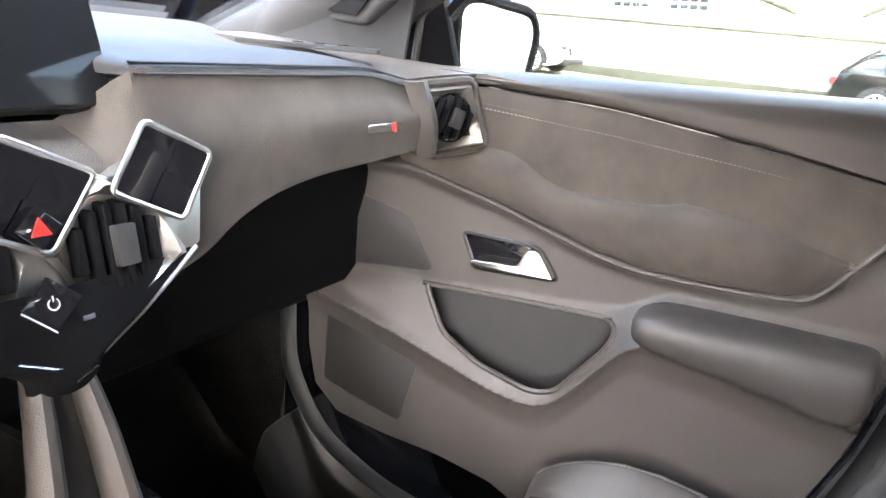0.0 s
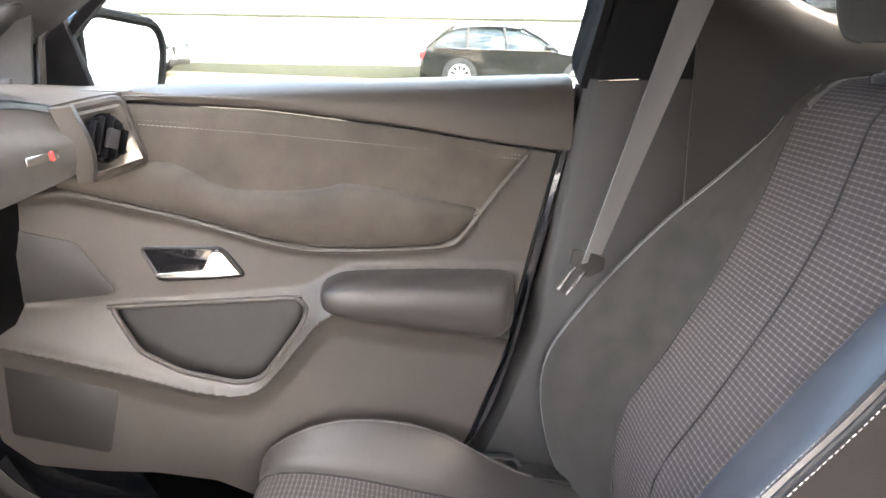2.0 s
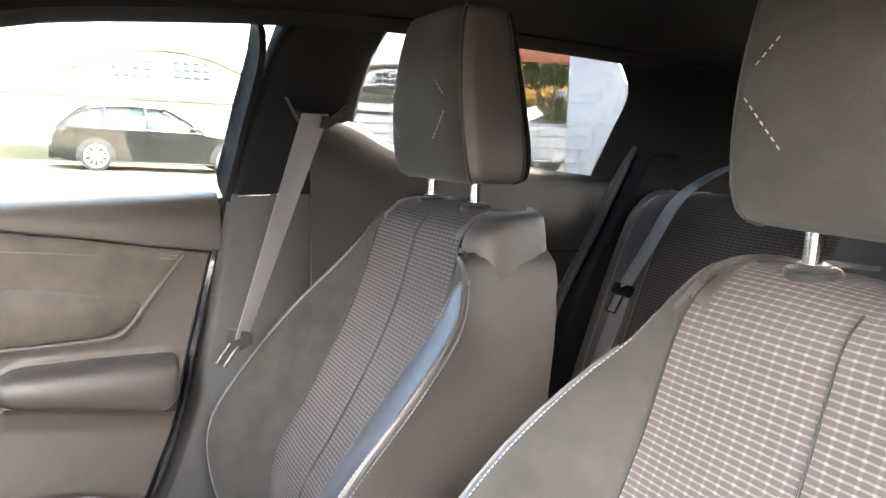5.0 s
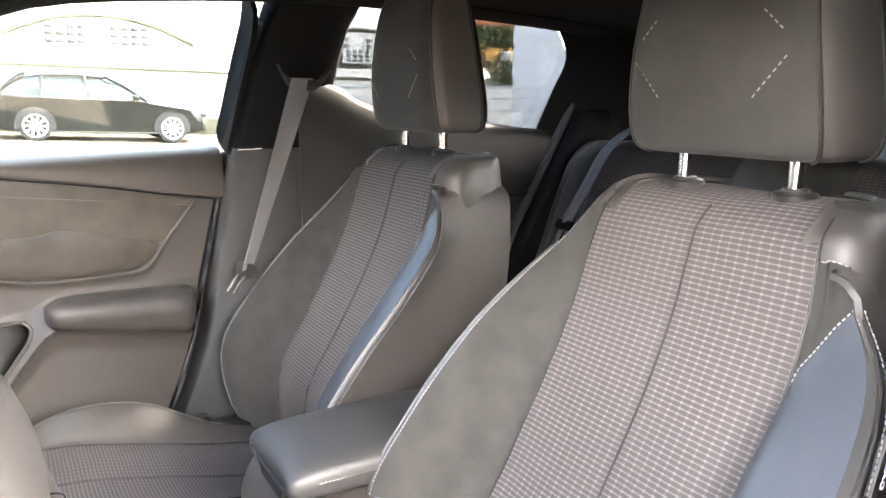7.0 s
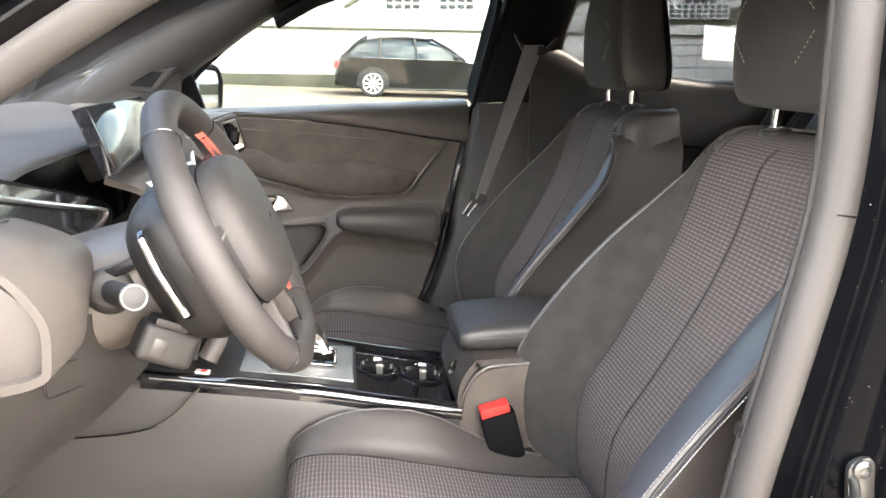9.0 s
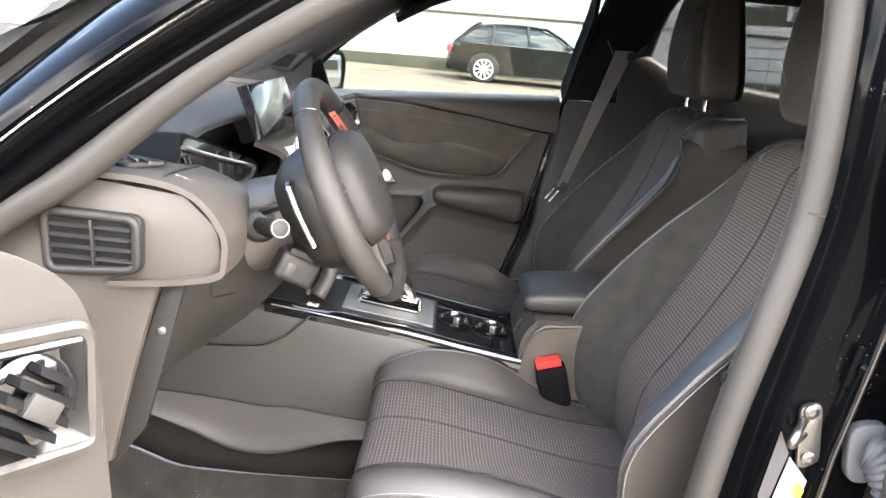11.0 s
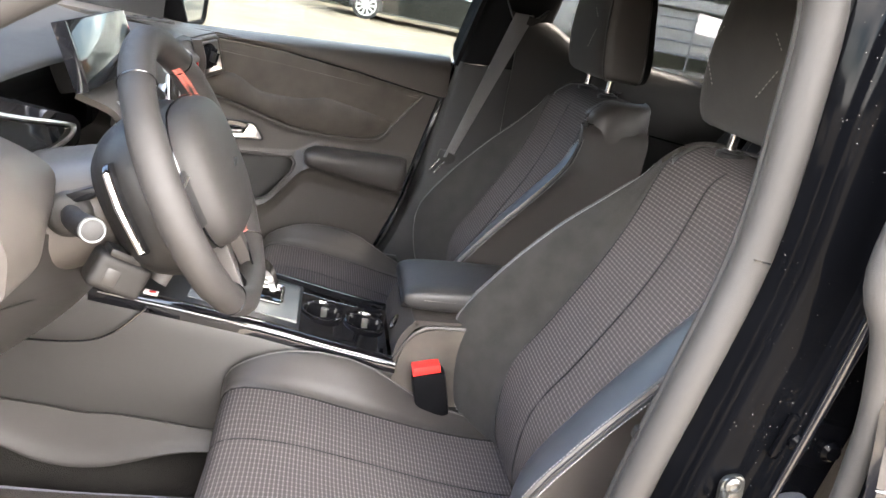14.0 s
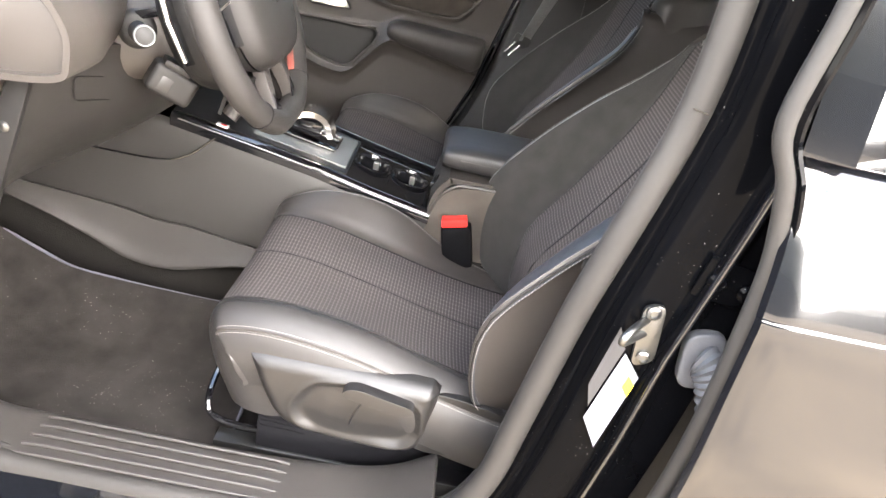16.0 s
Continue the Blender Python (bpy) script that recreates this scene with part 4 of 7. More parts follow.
    part("vent_knob", prism([mid + cross * a + slant * b + n * 0.006 for a, b in ((-0.007, -0.012), (0.009, -0.012), (0.009, 0.012), (-0.007, 0.012))], n * 0.008, 0.002), M["deck"], vent, "grey adjuster knob")
    frame_line = [(1.12, 1.13), (1.22, 1.235), (1.36, 1.335), (1.50, 1.405), (1.66, 1.44), (1.84, 1.455), (1.95, 1.445), (1.965, 1.38), (1.93, 1.24), (1.90, 1.12)]
    fp = catmull([(u, z) for u, z in frame_line], 4)
    part("window_frame", sheet([[(u, side * (0.715 - 0.05 * (z - 1.1)), z - 0.012), (u, side * (0.74 - 0.05 * (z - 1.1)), z - 0.004), (u, side * (0.78 - 0.05 * (z - 1.1)), z + 0.012), (u, side * (0.79 - 0.05 * (z - 1.1)), z + 0.035)] for u, z in fp], 0.012), M["lining"], door, "black window frame")
    if swing:
        door.rotation_euler = (0, 0, radians(swing))
    return door


def rounded_3d(q, r, k=4):
    out, m = [], len(q)
    for i in range(m):
        a, b, c = q[i - 1], q[i], q[(i + 1) % m]
        p, s = b + (a - b).normalized() * r, b + (c - b).normalized() * r
        for j in range(k + 1):
            t = j / k
            out.append((1 - t) ** 2 * p + 2 * t * (1 - t) * b + t * t * s)
    return out


passenger_door = front_door(1, "passenger_door", "closed passenger door with suede and grey plastic trim")
driver_door = front_door(-1, "driver_door", "wide open driver's door with grey trim", (0.757, -0.874), -57.5)


# ---- dashboard ----
dash = thing("dashboard", "dark suede and soft plastic dashboard across the car", "dashboard", (1.1, 0, 0.9))


def dash_rows(ys, fn):
    return [[(x, y, z) for x, z in fn(y)] for y in ys]


# raised deck over the middle and the passenger's side
def deck(y):
    front = lerp_at([(-0.6, 1.13), (-0.5, 1.165), (-0.3, 1.165), (-0.1, 1.172), (0.068, 1.185), (0.092, 1.243), (0.6, 1.243)], y)
    top = lerp_at([(-0.6, 1.03), (-0.52, 1.07), (-0.47, 1.106), (-0.45, 1.108), (-0.2, 1.118), (0.1, 1.112), (0.4, 1.113), (0.5, 1.10)], y)
    lift = lerp_at([(-0.5, 0.0), (-0.1, 0.02), (0.1, 0.03), (0.5, 0.025)], y)
    return [(0.74, 1.085 + lift), (0.80, 1.115 + lift), (0.9, 1.12 + lift), (1.02, top + 0.016), (front - 0.09, top + 0.012), (front - 0.03, top + 0.006), (front, top), (front + 0.006, top - 0.008)]


part("dash_top", sheet(dense(dash_rows([-0.52, -0.4, -0.25, -0.12, 0, 0.066, 0.094, 0.12, 0.2, 0.3, 0.42, 0.5], deck), 3, 4), 0.01), M["deck"], dash, "smooth grey dash top")


def face(y):
    bot = lerp_at([(-0.14, 0.94), (0.13, 0.942), (0.17, 0.958), (0.21, 0.982), (0.25, 0.992), (0.32, 1.002), (0.52, 1.012)], y)
    top = lerp_at([(0.05, 1.068), (0.068, 1.072), (0.092, 1.108), (0.4, 1.108), (0.5, 1.093)], y)
    x0 = lerp_at([(0.05, 1.20), (0.068, 1.205), (0.092, 1.249)], y)
    return [(x0, top), (1.255, top - 0.022), (1.268, (top + bot) / 2 + 0.005), (1.262, bot + 0.016), (1.247, bot + 0.002), (1.215, bot), (1.14, bot + 0.01)]


part("dash_face", sheet(dense(dash_rows([-0.16, -0.05, 0.05, 0.068, 0.092, 0.12, 0.16, 0.2, 0.25, 0.32, 0.42, 0.485, 0.51], face), 3, 4), 0.01), M["suede"], dash, "dark grey suede dash face")
for dx, dz in ((1.2515, 1.1055), (1.2455, 1.1135)):
    part("dash_seam", tube([(dx, y, dz - 0.012 * max(0, (y - 0.40) / 0.08)) for y in np.linspace(0.094, 0.49, 16)], 0.0014, 6), M["soft_dark"], dash)
# badge: a plain silver bar with a red stroke
bdg = part("badge", box((1.2745, 0.40, 1.0525), (0.003, 0.066, 0.009), 0.001, (0, -4, 0)), M["chrome"], dash, "small silver badge")
part("badge_stroke", box((1.2765, 0.418, 1.0525), (0.002, 0.004, 0.0105), 0, (12, -4, 0)), M["red"], bdg)
# passenger corner: bridge from the dash to the door vent
br = [[(0.93, 0.47, 1.135), (0.93, 0.58, 1.138), (0.93, 0.70, 1.13)], [(1.08, 0.475, 1.128), (1.08, 0.58, 1.128), (1.08, 0.70, 1.12)], [(1.19, 0.478, 1.113), (1.21, 0.55, 1.115), (1.23, 0.66, 1.114)], [(1.243, 0.483, 1.100), (1.268, 0.54, 1.108), (1.29, 0.62, 1.112)]]
part("corner_pad", sheet(dense(br, 4, 4), 0.02, True), M["soft"], dash, "grey corner pad")
br = [[(1.247, 0.482, 1.10), (1.262, 0.49, 1.10), (1.256, 0.497, 1.092)], [(1.258, 0.498, 1.05), (1.272, 0.505, 1.05), (1.266, 0.512, 1.05)], [(1.255, 0.51, 1.012), (1.265, 0.517, 1.012), (1.262, 0.524, 1.012)]]
part("corner_trim", sheet(dense(br, 4, 3), 0.01), M["soft"], dash)
slot = part("demister_slot", prism([(x, y, 1.126) for x, y in rounded([(1.02, 0.435), (1.04, 0.465), (1.20, 0.50), (1.215, 0.475)], 0.008)], (0, 0, 0.006), 0.002), M["deck"], dash, "blue-grey demister outlet")
for i in range(3):
    part("demister_hole", box((1.10 + 0.028 * i, 0.466 + 0.008 * i, 1.1325), (0.010, 0.008, 0.002), 0.0, (0, 0, 14)), M["lining"], slot)
part("pillar_foot", sheet(dense([[(0.74, 0.60, 1.10), (0.75, 0.605, 1.115), (0.76, 0.615, 1.12)], [(0.94, 0.60, 1.10), (0.945, 0.607, 1.16), (0.95, 0.62, 1.195)], [(1.04, 0.61, 1.10), (1.045, 0.615, 1.18), (1.05, 0.63, 1.235)], [(1.15, 0.64, 1.10), (1.155, 0.645, 1.17), (1.165, 0.65, 1.24)]], 4, 4), 0.012), M["deck"], dash, "dark foot of the pillar trim")
# glovebox and the dark underside; the shade under the dash is in their colour
part("glovebox", sheet(dense([[(1.14, y, 1.0), (1.14, y, 0.96), (1.13, y, 0.90), (1.09, y, 0.80), (1.02, y, 0.74), (0.9, y, 0.72)] for y in (0.12, 0.3, 0.48, 0.66)], 3, 4), 0.01), M["shadow_plastic"], dash, "glovebox front, blackened for the shade under the dash")
part("glovebox_catch", box((1.146, 0.27, 0.945), (0.006, 0.075, 0.012), 0.002, (6, 0, 0)), M["gloss"], dash)
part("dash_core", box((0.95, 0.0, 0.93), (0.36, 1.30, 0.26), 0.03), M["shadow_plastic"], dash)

# driver's end: pod with the side outlet
def pod(y):
    e = max(0, (y + 0.60) / 0.12)
    return [(0.80, 1.06), (0.95, 1.085), (1.10, 1.097 - 0.01 * e), (1.20, 1.093 - 0.02 * e), (1.262, 1.075 - 0.03 * e), (1.298 - 0.026 * e, 1.03 - 0.02 * e), (1.30 - 0.03 * e, 0.99), (1.29 - 0.03 * e, 0.968), (1.24, 0.957), (1.15, 0.95)]


part("pod_top", sheet(dense(dash_rows([-0.682, -0.66, -0.60, -0.54, -0.50, -0.46], pod), 3, 4), 0.008), M["soft"], dash, "grey padded dash end")
part("pod_end", prism([(x, -0.668, z) for x, z in [(0.86, 1.06), (1.10, 1.09), (1.245, 1.07), (1.285, 1.03), (1.292, 0.985), (1.28, 0.965), (1.21, 0.957), (1.19, 0.90), (1.16, 0.80), (1.13, 0.69), (1.0, 0.66), (0.86, 0.7)]], (0, 0.03, 0), 0.006, 2), M["soft"], dash, "warm grey dash end cap")
part("pod_stitching", stitches(catmull([(1.225, -0.64, 1.0885), (1.25, -0.64, 1.079), (1.285, -0.64, 1.048)], 5), 0.005, 0.004, 0.0008, (0.001, 0, 0.001)), M["thread"], dash)
part("pod_seam", tube(catmull([(1.215, -0.672, 1.088), (1.222, -0.63, 1.092), (1.225, -0.55, 1.086)], 5), 0.0015, 6), M["soft_dark"], dash)
grille = part("demister_grille", prism([(x, y, 1.096) for x, y in rounded([(1.06, -0.585), (1.115, -0.56), (1.21, -0.615), (1.165, -0.65)], 0.012)], (0, 0, 0.006), 0.002), M["soft_dark"], dash)
for i in range(6):
    t = i / 5
    part("grille_bar", box((1.085 + 0.10 * t, -0.588 - 0.045 * t, 1.104), (0.035, 0.003, 0.004), 0.001, (0, 0, -50)), M["soft"], grille)
# rectangular side outlet
vent = part("side_outlet", prism([(x, -0.672, z) for x, z in rounded([(1.073, 1.052), (1.198, 1.044), (1.194, 0.97), (1.073, 0.965)], 0.014)], (0, -0.012, 0), 0.004, 3), M["soft_dark"], dash, "dark rectangular side air outlet")
part("outlet_mouth", prism([(x, -0.683, z) for x, z in rounded([(1.084, 1.042), (1.187, 1.035), (1.184, 0.98), (1.084, 0.976)], 0.008)], (0, -0.003, 0), 0.001), M["lining"], vent)
part("outlet_rim", tube([(x, -0.686, z) for x, z in rounded([(1.079, 1.047), (1.192, 1.040), (1.189, 0.975), (1.079, 0.971)], 0.014)], 0.0062, 10, closed=True), M["soft_dark"], vent, "rounded dark rim")
for i in range(4):
    z = 0.9885 + i * 0.0135
    part("outlet_slat", box((1.135, -0.688, z), (0.100, 0.007, 0.0022), 0.0006, (24, 2.5, 0)), M["shield"], vent)
part("outlet_bar", box((1.138, -0.6895, 1.009), (0.004, 0.006, 0.058), 0.001), M["shield"], vent)
# jamb strip with its bolt
part("jamb_cover", prism([(x, -0.645, z) for x, z in [(1.212, 0.955), (1.238, 0.948), (1.175, 0.74), (1.135, 0.69), (1.13, 0.72)]], (0, -0.012, 0), 0.003), M["soft_dark"], dash)
part("jamb_bolt", turned([(0.0, 0), (0.008, 0), (0.008, 0.004), (0.005, 0.008), (0.0, 0.009)], (1.203, -0.652, 0.885), (0.3, -0.95, 0), 14), M["zinc"], dash)
# knee panel under the wheel
kn = [[(1.205, -0.655, 0.965), (1.16, -0.65, 0.83), (1.125, -0.64, 0.69), (1.05, -0.63, 0.66)], [(1.25, -0.52, 0.965), (1.232, -0.52, 0.88), (1.13, -0.52, 0.74), (1.04, -0.52, 0.68)],
      [(1.285, -0.38, 0.95), (1.28, -0.38, 0.86), (1.20, -0.36, 0.765), (1.05, -0.36, 0.69)], [(1.27, -0.24, 0.95), (1.275, -0.22, 0.86), (1.24, -0.2, 0.785), (1.08, -0.2, 0.70)], [(1.25, -0.12, 0.95), (1.262, -0.12, 0.86), (1.24, -0.11, 0.79), (1.1, -0.11, 0.70)]]
part("knee_panel", sheet(dense(kn, 5, 5), 0.008), M["console"], dash, "warm grey knee panel")
lid = [(1.241, -0.556, 0.930), (1.262, -0.452, 0.907), (1.260, -0.432, 0.868), (1.233, -0.544, 0.891)]
part("fuse_lid_groove", tube(rounded_3d([Vector(p) for p in lid], 0.01), 0.0014, 6, closed=True), M["soft_dark"], dash)

# instrument cluster: gloss black binnacle with a chrome V
face_line = rounded([(-0.535, 1.085), (-0.48, 1.122), (-0.17, 1.036), (-0.148, 1.018), (-0.18, 0.995), (-0.40, 0.985), (-0.53, 1.0)], 0.012)
cl = part("instrument_binnacle", prism([(1.20 - 0.25 * (z - 1.03), y, z) for y, z in face_line], (-0.09, 0, 0), 0.008, 3), M["shadow_plastic"], dash, "black instrument binnacle")
part("cluster_face", prism([(1.2005 - 0.25 * (z - 1.03), y, z) for y, z in [(p[0] * 0.97 - 0.011, (p[1] - 1.04) * 0.9 + 1.04) for p in face_line]], (0.001, 0, 0)), M["gloss"], cl, "gloss black instrument face")
accent = catmull([(-0.50, 1.102), (-0.36, 1.066), (-0.225, 1.034), (-0.198, 1.024), (-0.225, 1.014), (-0.32, 1.012), (-0.43, 1.012)], 4)
part("cluster_accent", tube([(1.205 - 0.25 * (z - 1.03), y, z) for y, z in accent], 0.0055, 8, flat=0.6), M["satin"], cl, "silver angular accent")
part("cluster_display", prism([(1.2025 - 0.25 * (z - 1.03), y, z) for y, z in ((-0.49, 1.09), (-0.25, 1.032), (-0.26, 1.018), (-0.42, 1.018), (-0.49, 1.03))], (0.001, 0, 0)), M["screen"], cl)
for y in (-0.515, -0.50):
    part("cluster_strut", tube([(1.207 - 0.25 * 0.06, y, 1.09), (1.207, y + 0.02, 1.03), (1.21, y + 0.05, 1.005)], 0.0025, 6), M["gloss"], cl)

# touch screen
scr = thing("touch_screen", "wide black touch screen standing on the dashboard", "touch screen", (1.19, -0.01, 1.06))
SCY, SCW = -0.054, 0.302
part("screen_body", box((1.2035, SCY, 1.124), (0.018, SCW, 0.102), 0.004, (0, -19, 0)), M["soft_dark"], scr)
part("screen_glass", box((1.2135, SCY, 1.1275), (0.004, SCW - 0.006, 0.099), 0.0015, (0, -19, 0)), M["screen"], scr, "dark reflecting glass")
part("screen_edge", box((1.206, SCY - SCW / 2 - 0.001, 1.125), (0.02, 0.004, 0.1), 0.001, (0, -19, 0)), M["gloss"], scr)
part("screen_foot", box((1.18, SCY, 1.085), (0.05, 0.16, 0.05), 0.01, (0, -19, 0)), M["soft_dark"], scr)

# centre stack: diamond keys and vents in a satin lattice
stack = thing("centre_stack", "diamond-shaped key panels and air vents in silver frames", "control panel", (1.27, 0.03, 0.95))
SO, SU, SR = Vector((1.285, 0.030, 1.03)), Vector((-0.22, 0, 0.975)).normalized(), Vector((0.05, 1, 0)).normalized()
SN = SR.cross(SU).normalized()


def S(a, b, n=0.0):
    return SO + SR * a + SU * b + SN * n


def diamond(nm, a, b, kind, half=0.050, tall=0.046, corners=None):
    """A slanted diamond of the stack: four glass keys in a silver frame, or a round vent in a satin web."""
    q = [S(a - 0.010, b + tall), S(a + half, b + 0.010), S(a + 0.010, b - tall), S(a - half, b - 0.010)]
    mid = sum(q, Vector()) / 4
    if kind == "keys":
        fr = part(nm, tube(rounded_3d([mid + (p - mid) * 0.97 + SN * 0.006 for p in q], 0.006), 0.0022, 8, closed=True), M["satin"], stack, "bright silver diamond frame")
        for i in range(4):
            j = (i + 1) % 4
            pts = [mid, mid + (q[i] - mid + q[i - 1] - mid) * 0.47, mid + (q[i] - mid) * 0.93, mid + (q[i] - mid + q[j] - mid) * 0.47]
            cc = sum(pts, Vector()) / 4
            part("glass_key", prism([cc + (p - cc) * 0.975 for p in pts], SN * (0.006 + 0.0006 * (i % 2)) + SU * (0.0012 * (i - 1.5)), 0.0), M["gloss"], fr, "gloss black key", sharp=15)
        return fr, mid
    mid = S(a, b)
    ring = bmesh.new()
    outer, lip, bowl, floor_ = [], [], [], []
    for i in range(48):
        t = 2 * math.pi * i / 48
        c, e = math.cos(t), math.sin(t)
        far = 0.05
        for (xa, ya), (xb, yb) in zip(corners, corners[1:] + corners[:1]):
            dx, dy = xb - xa, yb - ya
            det = c * dy - e * dx
            if abs(det) > 1e-9:
                r = ((xa - a) * dy - (ya - b) * dx) / det
                w = ((xa - a) * e - (ya - b) * c) / det
                if r > 0 and -1e-6 <= w <= 1 + 1e-6:
                    far = max(r, 0.0385)
                    break
        outer.append(ring.verts.new(S(a + far * c, b + far * e, -0.002)))
        lip.append(ring.verts.new(S(a + (far * 0.55 + 0.0165) * c, b + (far * 0.55 + 0.0165) * e, 0.006)))
        bowl.append(ring.verts.new(S(a + 0.0345 * c, b + 0.0345 * e, -0.002)))
        floor_.append(ring.verts.new(S(a + 0.033 * c, b + 0.033 * e, -0.016)))
    for u, v in ((outer, lip), (lip, bowl), (bowl, floor_)):
        for i in range(48):
            ring.faces.new((u[i], u[(i + 1) % 48], v[(i + 1) % 48], v[i]))
    bmesh.ops.recalc_face_normals(ring, faces=ring.faces[:])
    fr = part(nm, ring, M["satin"], stack, "satin metal web round an air vent")
    part("vent_bowl", turned([(0.0, -0.016), (0.0335, -0.016), (0.0335, -0.012), (0.0, -0.012)], mid, SN, 24), M["shadow_plastic"], fr)
    for i in range(6):
        off = (i - 2.5) * 0.0112
        hh = math.sqrt(max(0.033**2 - off**2, 0.0001)) * 0.96
        part("vent_slat", prism([mid + SR * off + SU * g * hh * f + SN * h for g, f, h in ((-1, 1, -0.008), (1, 1, -0.008), (1, 0.9, 0.007), (-1, 0.9, 0.007))], SR * 0.0062, 0.0015), M["shadow_plastic"], fr)
    part("vent_knob", prism([mid + SR * x + SU * y + SN * 0.006 for x, y in ((-0.004, -0.014), (0.012, -0.014), (0.012, 0.014), (-0.004, 0.014))], SN * 0.008, 0.002), M["deck"], fr, "grey adjuster knob")
    return fr, mid


def place(y, z):
    return ((y - SO.y), (z - SO.z) / SU.z)


k1, c1 = diamond("key_diamond", *place(0.085, 1.0405), "keys", 0.046, 0.0375)
k2, c2 = diamond("key_diamond", *place(-0.0165, 1.035), "keys", 0.050, 0.0385)
VENT = [(0.010, 0.012), (0.054, -0.024), (0.071, -0.051), (-0.004, -0.078), (-0.038, -0.034)]
v1, _ = diamond("vent_diamond", 0.007, -0.034, "vent", corners=VENT)
k3, c3 = diamond("key_diamond", *place(-0.115, 1.0405), "keys", 0.046, 0.0375)
v2, _ = diamond("vent_diamond", -0.097, -0.034, "vent", corners=[(-0.09 - x, y) for x, y in VENT])
hz = c2 + SU * -0.019 + SR * 0.002 + SN * 0.008
part("hazard_key", prism([hz + SR * x + SU * y for x, y in ((-0.015, 0), (0, 0.014), (0.015, 0), (0, -0.014))], SN * 0.003, 0.001), M["gloss"], k2)
part("hazard_sign", prism([hz + SN * 0.003 + SR * x + SU * y for x, y in ((-0.0065, -0.005), (0.0065, -0.005), (0, 0.0065))], SN * 0.0012), M["red"], k2, "red warning triangle")
part("stack_backing", prism([S(a, b, -0.004) for a, b in ((-0.18, 0.0), (-0.145, 0.03), (-0.1, 0.022), (-0.05, 0.03), (0.02, 0.012), (0.06, 0.03), (0.095, 0.0), (0.085, -0.045), (0.02, -0.08), (-0.09, -0.08), (-0.14, -0.05))], SN * -0.03, 0.003), M["satin"], stack, "satin metal backing")
MIDA = -0.045


def flap(rows):
    """Rows of half widths, heights and depths round the stack's middle line."""
    return [[S(MIDA + w * f, b - 0.006 * (1 - f * f), n + 0.006 * (1 - f * f)) for f in (1, 0.75, 0.4, 0, -0.4, -0.75, -1)] for w, b, n in rows]


lows = part("lower_keys_panel", sheet(dense(flap(((0.117, -0.047, 0.0), (0.094, -0.062, 0.003), (0.062, -0.082, 0.006), (0.030, -0.099, 0.008), (0.024, -0.112, 0.004))), 4, 4), 0.008), M["shadow_plastic"], stack, "dark lower key panel")
part("panel_edge", tube([S(MIDA + a, b, 0.003) for a, b in ((0.119, -0.047), (0.096, -0.063), (0.064, -0.083), (0.030, -0.101))], 0.0018, 6), M["satin"], lows)
pk = S(-0.048, -0.060, 0.012)
part("start_key", prism([pk + SR * x + SU * y for x, y in ((-0.020, 0), (0, 0.017), (0.020, 0), (0, -0.017))], SN * 0.003, 0.001), M["gloss"], lows)
part("key_glint", tube([pk + SN * 0.0035 + SR * x + SU * y for x, y in ((-0.020, -0.001), (-0.001, -0.0175))], 0.0006, 5), M["satin"], lows)
part("power_sign", tube([pk + SN * 0.004 + SR * 0.0036 * math.sin(a) + SU * 0.0036 * math.cos(a) for a in np.linspace(0.6, 5.7, 12)], 0.0004, 5), M["white"], lows)
part("power_stroke", tube([pk + SN * 0.004 + SU * 0.0015, pk + SN * 0.004 + SU * 0.005], 0.0004, 5), M["white"], lows)
part("seat_sign", box(S(-0.026, -0.074, 0.0135), (0.001, 0.008, 0.003), 0.0, (0, -12, 0)), M["ink"], lows)
for a, b in (((-0.074, -0.090), (-0.049, -0.101)), ((-0.042, -0.112), (-0.026, -0.106))):
    part("silver_strip", tube([S(*a, 0.013), S(*b, 0.013)], 0.0008, 5), M["chrome"], lows)
# struts that carry the stack down to the console
for f in (1, -1):
    path = [(1.302, -0.015 + f * 0.014, 0.928), (1.316, -0.015 + f * 0.020, 0.885), (1.326, -0.015 + f * 0.026, 0.835), (1.328, -0.015 + f * 0.038, 0.78), (1.305, -0.015 + f * 0.060, 0.735)]
    part("strut", tube(catmull(path, 5), [0.010 + 0.0004 * i for i in range(21)], 10, flat=0.8), M["soft"], stack, "grey leather-wrapped strut")
part("strut_panel", sheet(dense([[(1.292, -0.028, 0.925), (1.296, -0.015, 0.925), (1.292, -0.002, 0.925)], [(1.300, -0.040, 0.84), (1.306, -0.015, 0.84), (1.300, 0.010, 0.84)], [(1.28, -0.07, 0.735), (1.285, -0.015, 0.735), (1.28, 0.04, 0.735)]], 4, 3), 0.008), M["console"], stack, "warm grey panel between the struts")

# ---- steering wheel ----
wheel = thing("steering_wheel", "dark leather steering wheel with red stitching", "steering wheel", (1.42, -0.395, 1.032))
WO, WU = Vector((1.42, -0.395, 1.032)), Vector((-0.416, 0, 0.909)).normalized()
WR = Vector((0, 1, 0))
WN = WR.cross(WU).normalized()


def Wh(a, b, n=0.0):
    return WO + WR * a + WU * b + WN * n


def rim_at(deg, r=0.168):
    a = math.radians(deg)
    b = r * math.sin(a)
    return (r * math.cos(a) * 1.02, max(b, -0.163 if r > 0.16 else -0.145))


rim = [Wh(*rim_at(d)) for d in range(0, 360, 5)]
part("rim", tube(rim, [0.0192 if 40 < d < 150 or 215 < d < 325 else 0.0205 for d in range(0, 360, 5)], 18, closed=True), M["pad"], wheel, "dark grained leather rim")
